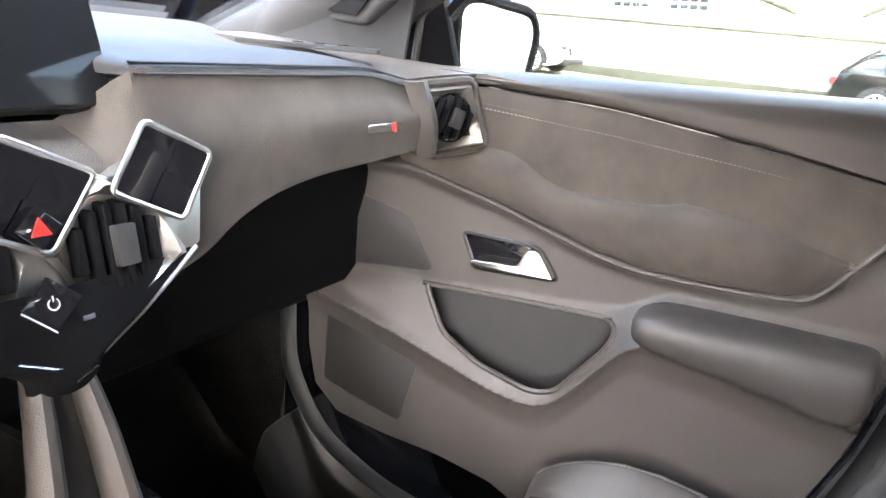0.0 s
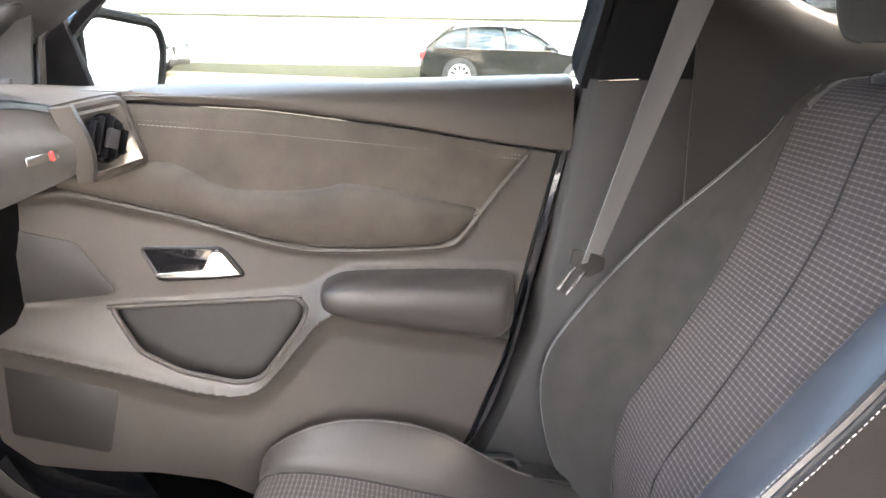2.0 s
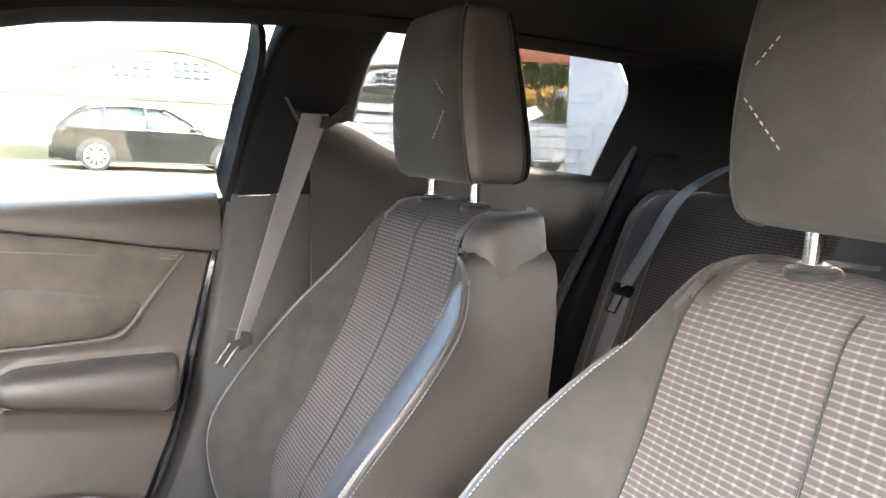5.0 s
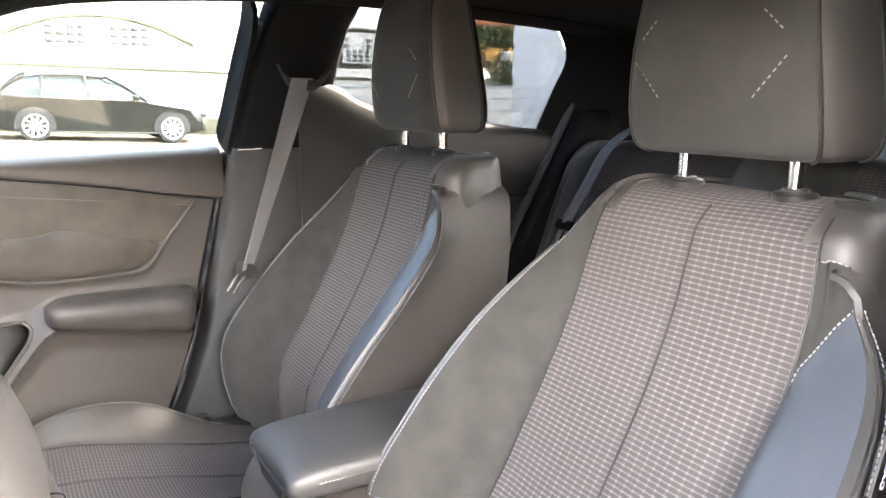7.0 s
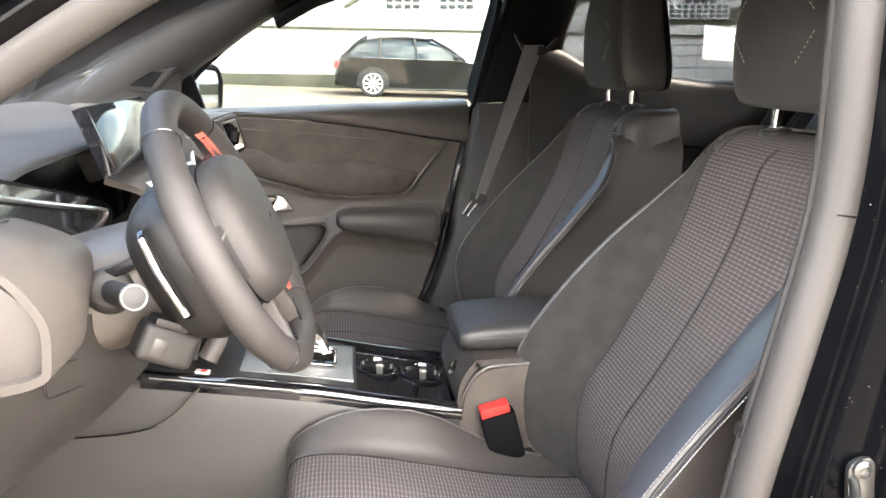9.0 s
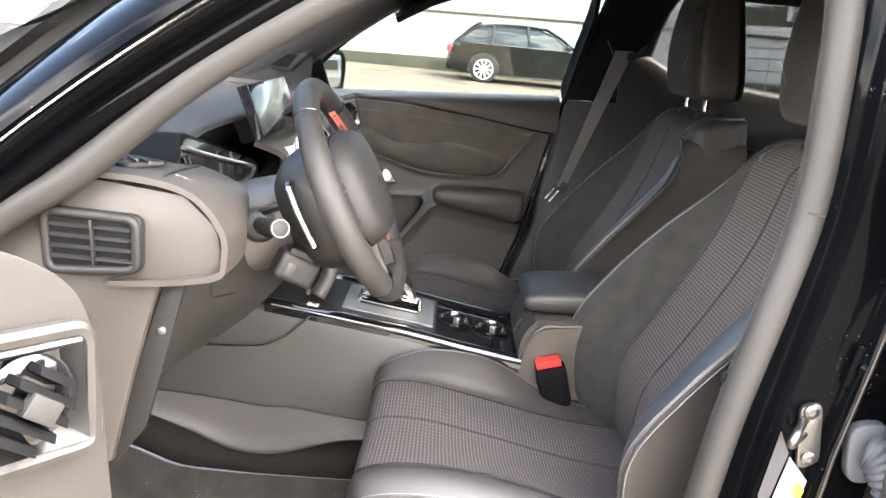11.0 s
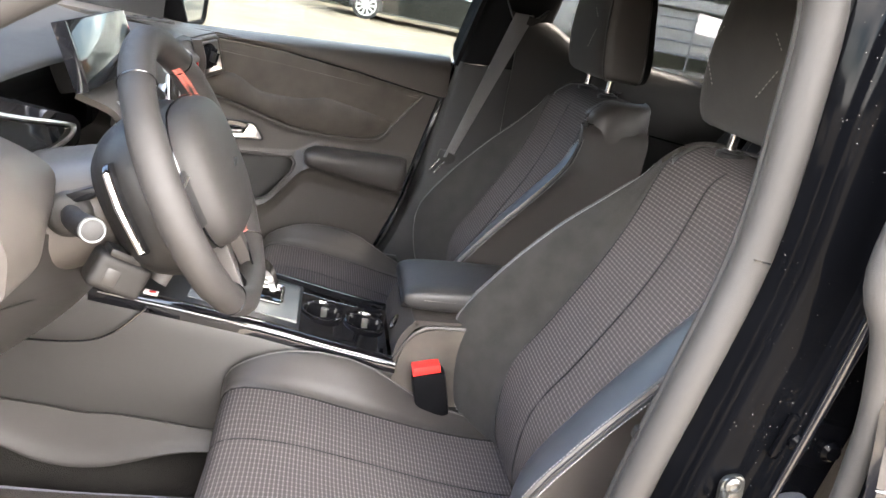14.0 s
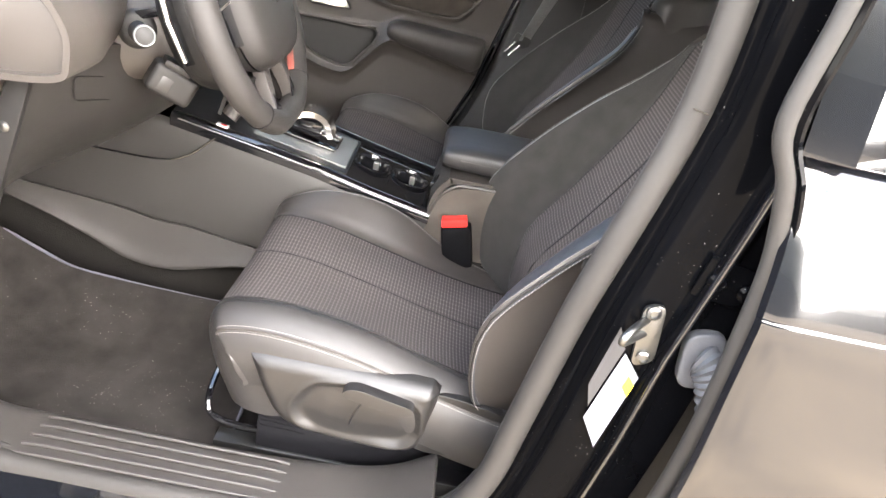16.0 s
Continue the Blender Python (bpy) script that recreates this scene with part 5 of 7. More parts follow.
def pad(rows, up=0.004):
    """Rounded-square rings round the wheel's axle: (half width, half height, way out)."""
    return [[Wh(w * math.copysign(abs(math.cos(a)) ** 0.62, math.cos(a)), h * math.copysign(abs(math.sin(a)) ** 0.7, math.sin(a)) + up, d) for a in np.linspace(0, 2 * math.pi, 37)] for w, h, d in rows]


part("airbag_cover", sheet(dense(pad(((0.108, 0.088, -0.012), (0.110, 0.090, 0.008), (0.105, 0.085, 0.026), (0.091, 0.073, 0.037), (0.055, 0.044, 0.043), (0.004, 0.004, 0.045))), 3, 1), 0.004), M["pad"], wheel, "soft grey airbag cover")
part("cover_seam", tube([Vector(p) for p in pad(((0.1115, 0.0915, 0.006),))[0][:-1]], 0.0014, 5, closed=True), M["gloss"], wheel)
part("hub_emblem", tube([Wh(-0.012, 0.0, 0.0455), Wh(-0.003, 0.007, 0.0455), Wh(0.003, 0.0, 0.0455), Wh(0.012, 0.006, 0.0455)], 0.0012, 6), M["shield"], wheel, "small dark emblem bar")
part("back_cover", sheet(dense(pad(((0.126, 0.092, -0.006), (0.136, 0.100, -0.026), (0.134, 0.098, -0.052), (0.118, 0.088, -0.078), (0.090, 0.070, -0.098)), -0.002), 3, 1), 0.004, True), M["soft_dark"], wheel, "dark moulded cover behind the hub")
for s in (1, -1):
    sp = [(0.07, 0.034), (0.160, 0.026), (0.163, -0.03), (0.075, -0.04)]
    spoke = part("spoke", prism([Wh(s * a, b, -0.010) for a, b in rounded(sp, 0.012)], WN * 0.022, 0.006, 3), M["gloss"], wheel, "gloss black spoke")
    part("spoke_trim", tube([Wh(s * a, b, 0.0125) for a, b in ((0.105, 0.022), (0.15, 0.018))], 0.0014, 6), M["satin"], spoke)
    part("shift_paddle", prism([Wh(s * a, b, -0.060) for a, b in rounded([(0.075, 0.06), (0.142, 0.066), (0.160, 0.02), (0.150, -0.040), (0.08, -0.05)], 0.012)], WN * 0.007, 0.0025), M["gloss"], wheel, "gloss black gear paddle")
    part("paddle_edge", tube([Wh(s * 0.148, 0.058, -0.055), Wh(s * 0.158, 0.02, -0.055), Wh(s * 0.153, -0.034, -0.055)], [0.0040, 0.0046, 0.0036], 8), M["satin"], wheel, "silver paddle edge")
    low_sp = [(0.026, -0.07), (0.052, -0.07), (0.062, -0.155), (0.046, -0.158)]
    part("lower_spoke", prism([Wh(s * a, b, -0.010) for a, b in rounded(low_sp, 0.006)], WN * 0.018, 0.005, 3), M["leather"], wheel, "dark leather lower spoke")
    part("spoke_inlay", prism([Wh(s * a, b, 0.0075) for a, b in ((0.050, -0.118), (0.058, -0.150), (0.030, -0.150))], WN * 0.002), M["gloss"], wheel, "gloss black inlay")
    for d0, d1 in ((12, 58), (-52, -22)):
        for flip in (1, -1):
            pts = []
            for i, d in enumerate(np.arange(d0, d1, 1.5)):
                d = d if s > 0 else 180 - d
                pts.append(Wh(*rim_at(d, 0.168 - 0.0196), flip * (0.0055 if i % 2 else -0.0055)))
            part("rim_stitching", tube(pts, 0.0007, 4), M["red_thread"], wheel, "red cross stitching")
for d in (52, 128, 232, 308):
    a, b = rim_at(d)
    along = Vector(rim[(d // 5 + 1) % 72]) - Vector(rim[(d // 5 - 1) % 72])
    c = Wh(a, b)
    e1 = (c - WO).normalized()
    e2 = along.normalized().cross(e1)
    part("rim_seam", tube([c + 0.0205 * (math.cos(q) * e1 + math.sin(q) * e2) for q in np.linspace(0, 2 * math.pi, 20, endpoint=False)], 0.0007, 5, closed=True), M["gloss"], wheel)

# column with its stalks
column = thing("steering_column", "grey steering column shroud with control stalks", "steering column", (1.28, -0.37, 0.95))
cs = []
for t in np.linspace(0, 1, 7):
    c = Vector((1.20, -0.37, 0.945)).lerp(Vector((1.372, -0.37, 1.0)), t)
    w, h = 0.115 - 0.035 * t, 0.075 - 0.012 * t
    cs.append([c + WR * w * math.copysign(abs(math.cos(a)) ** 0.7, math.cos(a)) + WU * h * math.copysign(abs(math.sin(a)) ** 0.7, math.sin(a)) for a in np.linspace(0, 2 * math.pi, 29)])
part("shroud", sheet(cs, 0.005), M["soft"], column, "soft grey shroud")
part("stalk_bezel", turned([(0.0, 0), (0.026, 0), (0.028, 0.004), (0.024, 0.01), (0.018, 0.012), (0.0, 0.012)], (1.285, -0.462, 0.985), (0.3, -0.94, 0.15), 20), M["soft_dark"], column)
part("light_stalk", tube([(1.285, -0.46, 0.985), (1.30, -0.50, 0.992), (1.318, -0.535, 1.0), (1.342, -0.578, 1.011)], [0.0115, 0.0125, 0.0135, 0.0138], 14), M["soft_dark"], column, "black light stalk")
part("stalk_ring", turned([(0.0, 0), (0.0136, 0), (0.014, 0.003), (0.0105, 0.005), (0.0, 0.0045)], (1.3415, -0.577, 1.0105), (0.47, -0.85, 0.22), 20), M["soft_dark"], column)
part("stalk_ring_edge", tube([Vector((1.344, -0.582, 1.0118)) + 0.0122 * (math.cos(a) * Vector((0.87, 0.49, 0)) + math.sin(a) * Vector((-0.11, 0.19, 0.975))) for a in np.linspace(0, 2 * math.pi, 20, endpoint=False)], 0.0012, 5, closed=True), M["grey_panel"], column)
part("cruise_stalk", box((1.345, -0.492, 0.928), (0.066, 0.036, 0.044), 0.010, (0, 28, 28), 4), M["soft_dark"], column, "dark control stalk block")
part("cruise_stalk_key", box((1.343, -0.511, 0.930), (0.018, 0.006, 0.022), 0.003, (0, 28, 28)), M["shield"], column)
part("cruise_stalk_top", box((1.352, -0.490, 0.952), (0.040, 0.030, 0.010), 0.004, (0, 28, 28)), M["soft_dark"], column)
part("cruise_stalk_arm", tube([(1.30, -0.41, 0.945), (1.335, -0.475, 0.932)], 0.013, 10), M["soft_dark"], column)
part("column_sleeve", box((1.305, -0.455, 1.012), (0.05, 0.03, 0.014), 0.004, (0, -20, 0)), M["gloss"], column)

# ---- centre console ----
console = thing("centre_console", "grey centre console with gloss black and silver trims", "centre console", (1.55, 0, 0.4))


def deck_z(x):
    return lerp_at([(1.2, 0.73), (1.36, 0.705), (1.5, 0.682), (1.62, 0.655), (1.74, 0.632)], x)


for s in (1, -1):
    side_rows = []
    for x in np.linspace(0.8, 2.12, 18):
        zt = deck_z(min(x, 1.74)) if x < 1.76 else min(0.70, 0.632 + (x - 1.74) * 2.0)
        zt -= 0.004
        zb = lerp_at([(1.0, 0.50), (1.22, 0.46), (1.4, 0.46), (1.6, 0.44), (2.12, 0.43)], x)
        f = lerp_at([(1.62, 0.85), (1.76, 0.12)], x)
        side_rows.append([(x, s * 0.118, zt), (x, s * (0.118 + 0.012 * f), zt - 0.02), (x, s * (0.118 + 0.027 * f), zt * 0.6 + zb * 0.4), (x, s * (0.118 + 0.042 * f), zt * 0.25 + zb * 0.75), (x, s * (0.118 + 0.050 * f), zb)])
    part("console_side", sheet(dense(side_rows, 1, 4), 0.008), M["console"], console, "warm grey console side")
    part("side_groove", tube(catmull([(1.30, s * 0.137, 0.71), (1.25, s * 0.147, 0.665), (1.19, s * 0.155, 0.648), (1.05, s * 0.155, 0.645)], 5), 0.002, 6), M["gloss"], console)
    rail = [[(x, s * 0.098, deck_z(x) + 0.002), (x, s * 0.108, deck_z(x) + 0.009), (x, s * 0.122, deck_z(x) + 0.004), (x, s * 0.127, deck_z(x) - 0.016)] for x in np.linspace(1.205, 1.742, 14)]
    part("trim_rail", sheet(dense(rail, 1, 3), 0.006), M["gloss"], console, "gloss black trim rail")
    part("silver_line", tube([(x, s * 0.1245, deck_z(x) + 0.002) for x in np.linspace(1.22, 1.735, 12)], 0.0012, 6), M["satin"], console, "thin silver line")
part("console_deck", sheet([[(x, y, deck_z(x) - 0.012) for y in np.linspace(-0.1, 0.1, 7)] for x in np.linspace(1.2, 1.555, 8)], 0.02), M["soft_dark"], console)
part("storage_well", box((1.285, -0.005, 0.708), (0.13, 0.15, 0.006), 0.002, (0, 9, 0)), M["gloss"], console)
part("console_tag", box((1.30, -0.094, 0.722), (0.024, 0.014, 0.004), 0.001, (0, 9, 0)), M["white"], console, "small white and red tag")
part("console_tag_mark", box((1.303, -0.096, 0.7245), (0.010, 0.008, 0.002), 0.0, (0, 9, 30)), M["red"], console)
for s in (1, -1):
    bins = part("coin_tray", prism([(x, s * 0.097, deck_z(x) - 0.012) for x in (1.315, 1.552)] + [(x, s * 0.078, deck_z(x) - 0.004) for x in (1.552, 1.315)], (0, 0, 0.003)), M["grey_panel"], console, "grey side tray")
    part("tray_edge", tube([(x, s * 0.0985, deck_z(x) + 0.002) for x in np.linspace(1.31, 1.555, 6)], 0.0022, 6), M["satin"], bins)
    for x in (1.325, 1.372, 1.42, 1.468, 1.516, 1.55):
        part("tray_divider", prism([(x, s * 0.098, deck_z(x) - 0.010), (x, s * 0.078, deck_z(x) - 0.008), (x + 0.004, s * 0.078, deck_z(x) + 0.006), (x + 0.002, s * 0.098, deck_z(x) + 0.001)], (0.004, 0, 0)), M["satin"], bins)
gp = part("selector_plate", box((1.455, 0.0, 0.692), (0.20, 0.16, 0.016), 0.005, (0, 9, 0)), M["grey_panel"], console, "grey selector plate")
part("selector_bed", box((1.455, 0.004, 0.7015), (0.13, 0.075, 0.006), 0.002, (0, 9, 0)), M["gloss"], gp)
part("selector_frame", tube(rounded_3d([Vector((x, y, deck_z(x) + 0.019)) for x, y in ((1.388, -0.036), (1.522, -0.036), (1.522, 0.044), (1.388, 0.044))], 0.008), 0.003, 6, closed=True), M["chrome"], gp)
sel = [[(x, y * w, z) for y in (-0.026, -0.02, 0, 0.02, 0.026)] for x, z, w in ((1.40, 0.712, 0.9), (1.425, 0.738, 1.0), (1.455, 0.752, 1.0), (1.485, 0.744, 0.9), (1.50, 0.71, 0.8))]
part("gear_selector", sheet(dense(sel, 4, 3), 0.012), M["chrome"], gp, "chrome and black gear selector")
part("selector_back", box((1.45, 0.0, 0.727), (0.07, 0.036, 0.03), 0.006, (0, 5, 0)), M["gloss"], gp)
for x in (1.60, 1.685):
    part("cup_holder", turned([(0.0, -0.06), (0.036, -0.06), (0.039, 0.0), (0.043, 0.003), (0.0425, 0.005), (0.040, 0.006), (0.037, 0.0), (0.034, -0.05), (0.0, -0.052)], (x, 0.012, deck_z(x) + 0.004), (0.15, 0, 0.99), 28), M["gloss"], console, "gloss black cup holder")
    part("cup_clip", box((x + 0.005, 0.045, deck_z(x) - 0.012), (0.012, 0.008, 0.02), 0.002), M["satin"], console)
bm = bmesh.new()
for cx in (1.60, 1.685):
    inner, outer = [], []
    for i in range(32):
        a = 2 * math.pi * i / 32
        c, q = math.cos(a), math.sin(a)
        k = min(0.0435 / abs(c) if abs(c) > 1e-6 else 9, (0.086 if q > 0 else 0.11) / abs(q) if abs(q) > 1e-6 else 9)
        inner.append(bm.verts.new((cx + 0.0415 * c, 0.012 + 0.0415 * q, deck_z(cx + 0.0415 * c) + 0.003)))
        outer.append(bm.verts.new((cx + k * c, 0.012 + k * q, deck_z(cx + k * c) + 0.003)))
    for i in range(32):
        j = (i + 1) % 32
        bm.faces.new((inner[i], inner[j], outer[j], outer[i]))
bmesh.ops.recalc_face_normals(bm, faces=bm.faces[:])
bmesh.ops.solidify(bm, geom=bm.faces[:], thickness=0.004)
part("cup_surround", bm, M["gloss"], console, "gloss black cup holder plate")
part("cup_floor", box((1.645, 0.0, 0.57), (0.2, 0.2, 0.01), 0.002), M["gloss"], console)
# rear box and arm rest
bx = [[(1.735, s, 0.64), (1.742, s, 0.68), (1.765, s, 0.715), (1.80, s, 0.722), (2.1, s, 0.722)] for s in (-0.112, -0.09, 0.09, 0.112)]
part("rear_box_front", sheet(dense(bx, 2, 3), 0.012), M["soft"], console, "grey box front")
for s in (1, -1):
    part("box_side", prism([(x, s * 0.108, z) for x, z in rounded([(1.742, 0.62), (1.75, 0.67), (1.775, 0.703), (1.82, 0.712), (2.12, 0.712), (2.12, 0.45), (1.70, 0.45)], 0.02)], (0, s * 0.016, 0), 0.004), M["suede"], console, "suede box side")
    part("box_side_edge", tube(catmull([(1.735, s * 0.118, 0.625), (1.752, s * 0.120, 0.672), (1.778, s * 0.120, 0.704), (1.83, s * 0.120, 0.714), (2.1, s * 0.120, 0.714)], 4), 0.004, 6), M["soft"], console)
part("start_dial", turned([(0.0, 0), (0.017, 0), (0.018, 0.004), (0.013, 0.007), (0.0, 0.006)], (1.744, -0.03, 0.675), (-0.85, 0, 0.5), 20), M["chrome"], console, "small chrome socket")
pad_rows = []
for x, zt, zb, w in ((1.742, 0.752, 0.742, 0.070), (1.746, 0.763, 0.734, 0.083), (1.762, 0.771, 0.727, 0.089), (1.80, 0.776, 0.724, 0.091), (1.90, 0.778, 0.724, 0.091), (2.02, 0.778, 0.724, 0.090), (2.04, 0.768, 0.730, 0.080)):
    c, h = (zt + zb) / 2, (zt - zb) / 2
    pad_rows.append([(x, w * math.copysign(abs(math.cos(a)) ** 0.35, math.cos(a)), c + h * math.copysign(abs(math.sin(a)) ** 0.62, math.sin(a))) for a in np.linspace(0, 2 * math.pi, 33)])
armrest = part("arm_rest", sheet(dense(pad_rows, 4, 1), 0.004), M["leather_dark"], console, "padded dark leather arm rest", sharp=80)
for f in (1, -1):
    part("arm_rest_seam", stitches([(x, f * (0.0905 if x > 1.77 else 0.0865), 0.753) for x in np.linspace(1.755, 2.02, 20)], 0.0034, 0.0022, 0.0007), M["thread"], armrest, "pale seam")
part("arm_rest_latch", box((1.762, 0.0, 0.722), (0.03, 0.09, 0.014), 0.003), M["soft_dark"], console)

# belt buckles beside the seats
for s in (1, -1):
    buckle = thing("belt_buckle", "black seat belt buckle with a red release button", "belt buckle", (1.80, s * 0.145, 0.55), "belt buckles")
    part("buckle_body", box((1.81, s * 0.150, 0.595), (0.062, 0.034, 0.092), 0.008, (0, -14, 0)), M["shadow_plastic"], buckle)
    part("release_button", box((1.795, s * 0.148, 0.645), (0.052, 0.027, 0.018), 0.003, (0, -14, 0)), M["red"], buckle, "red release button")
    part("buckle_stem", box((1.822, s * 0.147, 0.53), (0.03, 0.012, 0.09), 0.003, (0, -14, 0)), M["rubber"], buckle)


# ---- body shell ----
def gz(x, y):
    """The ground's height: it climbs gently towards the wall and the front."""
    return 0.022 * y - 0.042 * (x - 1.7)


shell = thing("hatchback_shell", "gloss black car body with dark roof lining", "car body", (1.8, 0, 0.3))
roof = [[(x, y, z - 0.05 * (abs(y) / 0.62) ** 3) for y in (-0.62, -0.55, -0.35, 0, 0.35, 0.55, 0.62)] for x, z in ((1.40, 1.415), (1.55, 1.46), (1.8, 1.485), (2.2, 1.49), (2.7, 1.47), (3.2, 1.43), (3.45, 1.40))]
part("ceiling", sheet(dense(roof, 2, 2), 0.012), M["lining"], shell, "dark cloth roof lining")
part("roof_skin", sheet(dense([[(x, y * 1.09, z + 0.045) for x, y, z in r] for r in roof], 2, 2), 0.01), M["paint"], shell)
for s in (1, -1):
    rr = [[(x, s * 0.60, z - 0.035), (x, s * 0.64, z - 0.05), (x, s * 0.685, z - 0.045), (x, s * 0.70, z - 0.01), (x, s * 0.68, z + 0.01)] for x, z in ((1.40, 1.36), (1.55, 1.43), (1.8, 1.46), (2.2, 1.475), (2.7, 1.455), (3.2, 1.415))]
    part("roof_rail_trim", sheet(dense(rr, 3, 2), 0.012), M["lining"], shell)
    # front pillar, inside
    ap = []
    for t in np.linspace(0, 1, 8):
        b = Vector((1.10, 0, 1.165)).lerp(Vector((1.50, 0, 1.425)), t)
        f = Vector((0.84, 0, 1.105)).lerp(Vector((1.27, 0, 1.425)), t)
        yy = 0.655 - 0.03 * t
        ap.append([(b.x, s * (yy + 0.045), b.z), (b.x - 0.004, s * yy, b.z + 0.004), ((b.x + f.x) / 2 + 0.01, s * (yy - 0.05), (b.z + f.z) / 2 + 0.006), (f.x + 0.01, s * (yy - 0.045), f.z), (f.x, s * yy, f.z)])
    part("front_pillar_trim", sheet(dense(ap, 2, 3), 0.01), M["deck"], shell, "dark grey front pillar trim")
    # centre pillar, inside
    bp = []
    for z, xf, xr in ((0.40, 1.66, 2.06), (0.47, 1.72, 2.07), (0.56, 1.765, 2.08), (0.69, 1.815, 2.085), (0.82, 1.85, 2.09), (1.0, 1.885, 2.10), (1.12, 1.91, 2.12), (1.25, 1.95, 2.145), (1.38, 1.99, 2.185), (1.46, 2.02, 2.24)):
        o = 0.02 if z < 0.8 else 0.0
        if s < 0:
            xf = lerp_at([(0.40, 1.87), (0.56, 1.92), (0.69, 1.935), (0.82, 1.955), (1.0, 1.99), (1.12, 2.005), (1.25, 2.005), (1.38, 1.995), (1.46, 1.99)], z)
        bp.append([(xf, s * (0.755 if s > 0 else 0.69), z), (xf + 0.006, s * (0.705 - o), z), (xf + 0.03, s * (0.69 - o), z), ((xf + xr) / 2, s * (0.672 - o), z), (xr - 0.01, s * 0.685, z), (xr, s * 0.74, z)])
    bg = dense(bp, 2, 3)
    part("centre_pillar_trim", sheet(bg[:13], 0.01), M["deck"] if s > 0 else M["soft_dark"], shell, "dark grey lower pillar trim")
    part("upper_pillar_trim", sheet(bg[12:], 0.01), M["lining"], shell, "dark upper pillar trim")
    if s > 0:
        part("pillar_joint", tube([(1.92, s * 0.6875, 1.118), (1.97, s * 0.676, 1.120), (2.03, s * 0.672, 1.123), (2.11, s * 0.68, 1.126)], 0.0018, 6), M["gloss"], shell)
    # rear door, inside
    rd = [[(x, s * 0.70, zt), (x, s * 0.675, zt - 0.02), (x, s * 0.665, zt - 0.12), (x, s * 0.672, zt - 0.25), (x, s * 0.66, 0.8), (x, s * 0.66, 0.45)] for x, zt in ((2.05, 1.285), (2.10, 1.275), (2.16, 1.25), (2.24, 1.21), (2.4, 1.19), (2.55, 1.17), (2.73, 1.148), (2.85, 1.15))]
    part("rear_door_trim", sheet(dense(rd, 2, 3), 0.012), M["soft_dark"], shell, "dark rear door trim")
    part("rear_door_groove", tube([(2.3, s * 0.662, 1.02), (2.58, s * 0.662, 0.985), (2.70, s * 0.66, 0.98)], 0.002, 6), M["gloss"], shell)
    cp = [[(2.72, s * 0.69, 1.15), (2.80, s * 0.66, 1.14), (2.95, s * 0.60, 1.13), (3.2, s * 0.57, 1.12)], [(2.77, s * 0.69, 1.25), (2.84, s * 0.65, 1.25), (2.98, s * 0.60, 1.25), (3.2, s * 0.57, 1.25)],
          [(2.81, s * 0.685, 1.34), (2.87, s * 0.65, 1.34), (3.0, s * 0.60, 1.34), (3.2, s * 0.57, 1.34)], [(2.77, s * 0.68, 1.42), (2.86, s * 0.64, 1.43), (3.0, s * 0.6, 1.43), (3.2, s * 0.57, 1.42)]]
    part("rear_pillar_trim", sheet(dense(cp, 4, 3), 0.012), M["lining"], shell, "dark rear pillar trim")
    part("window_edge_pillar", prism([(x, s * 0.69, z) for x, z in ((2.752, 1.14), (2.80, 1.23), (2.855, 1.327), (2.845, 1.39), (2.80, 1.43), (2.94, 1.43), (2.94, 1.33), (2.82, 1.13))], (0, s * 0.05, 0), 0.006), M["lining"], shell)
    part("rear_quarter", prism([(x, s * 0.615, z) for x, z in ((2.825, 1.20), (2.765, 1.095), (2.711, 1.0), (2.62, 0.845), (2.54, 0.62), (2.56, 0.45), (3.6, 0.45), (3.6, 1.20))], (0, s * 0.06, 0), 0.012, 3), M["lining"], shell, "dark rear quarter trim")
    part("rear_opening_seal", tube(catmull([(2.83, s * 0.668, 1.23), (2.755, s * 0.664, 1.10), (2.70, s * 0.662, 1.005), (2.608, s * 0.66, 0.845), (2.53, s * 0.66, 0.62)], 4), 0.012, 8), M["rubber"], shell, "black rubber rear door seal")
    pane = part("rear_side_window", prism([(x, s * 0.735, z) for x, z in ((2.05, 1.24), (2.24, 1.19), (2.78, 1.12), (2.86, 1.34), (2.8, 1.44), (2.08, 1.46))], (0, s * 0.004, 0)), M["pane_dark"], shell, "tinted rear side window")
win = part("front_side_window", prism([(x, 0.757 - 0.2 * (z - 1.09), z) for x, z in ((1.0, 1.09), (1.93, 1.10), (2.06, 1.45), (1.5, 1.44), (1.2, 1.25))], (0, 0.004, 0)), M["pane"], shell, "clear side window")
win.visible_shadow = False
ws = part("windscreen", sheet(dense([[(0.70, y, 1.075), (0.95, y * 0.99, 1.205), (1.2, y * 0.97, 1.325), (1.42, y * 0.95, 1.415)] for y in (-0.68, -0.35, 0, 0.35, 0.68)], 2, 2), 0.005), M["pane_clear"], shell, "clear windscreen")
ws.visible_shadow = False
rw = part("tailgate_window", prism([(3.42, -0.56, 1.40), (3.42, 0.56, 1.40), (3.75, 0.6, 1.12), (3.75, -0.6, 1.12)], (0.004, 0, 0.004)), M["pane_dark"], shell)
part("tailgate_trim", box((3.72, 0, 0.85), (0.08, 1.3, 0.56), 0.02), M["soft_dark"], shell)
part("parcel_shelf", box((3.35, 0, 1.04), (0.66, 1.16, 0.03), 0.008), M["soft_dark"], shell, "dark parcel shelf")
part("header_trim", box((1.425, 0, 1.405), (0.09, 1.2, 0.03), 0.012), M["lining"], shell)
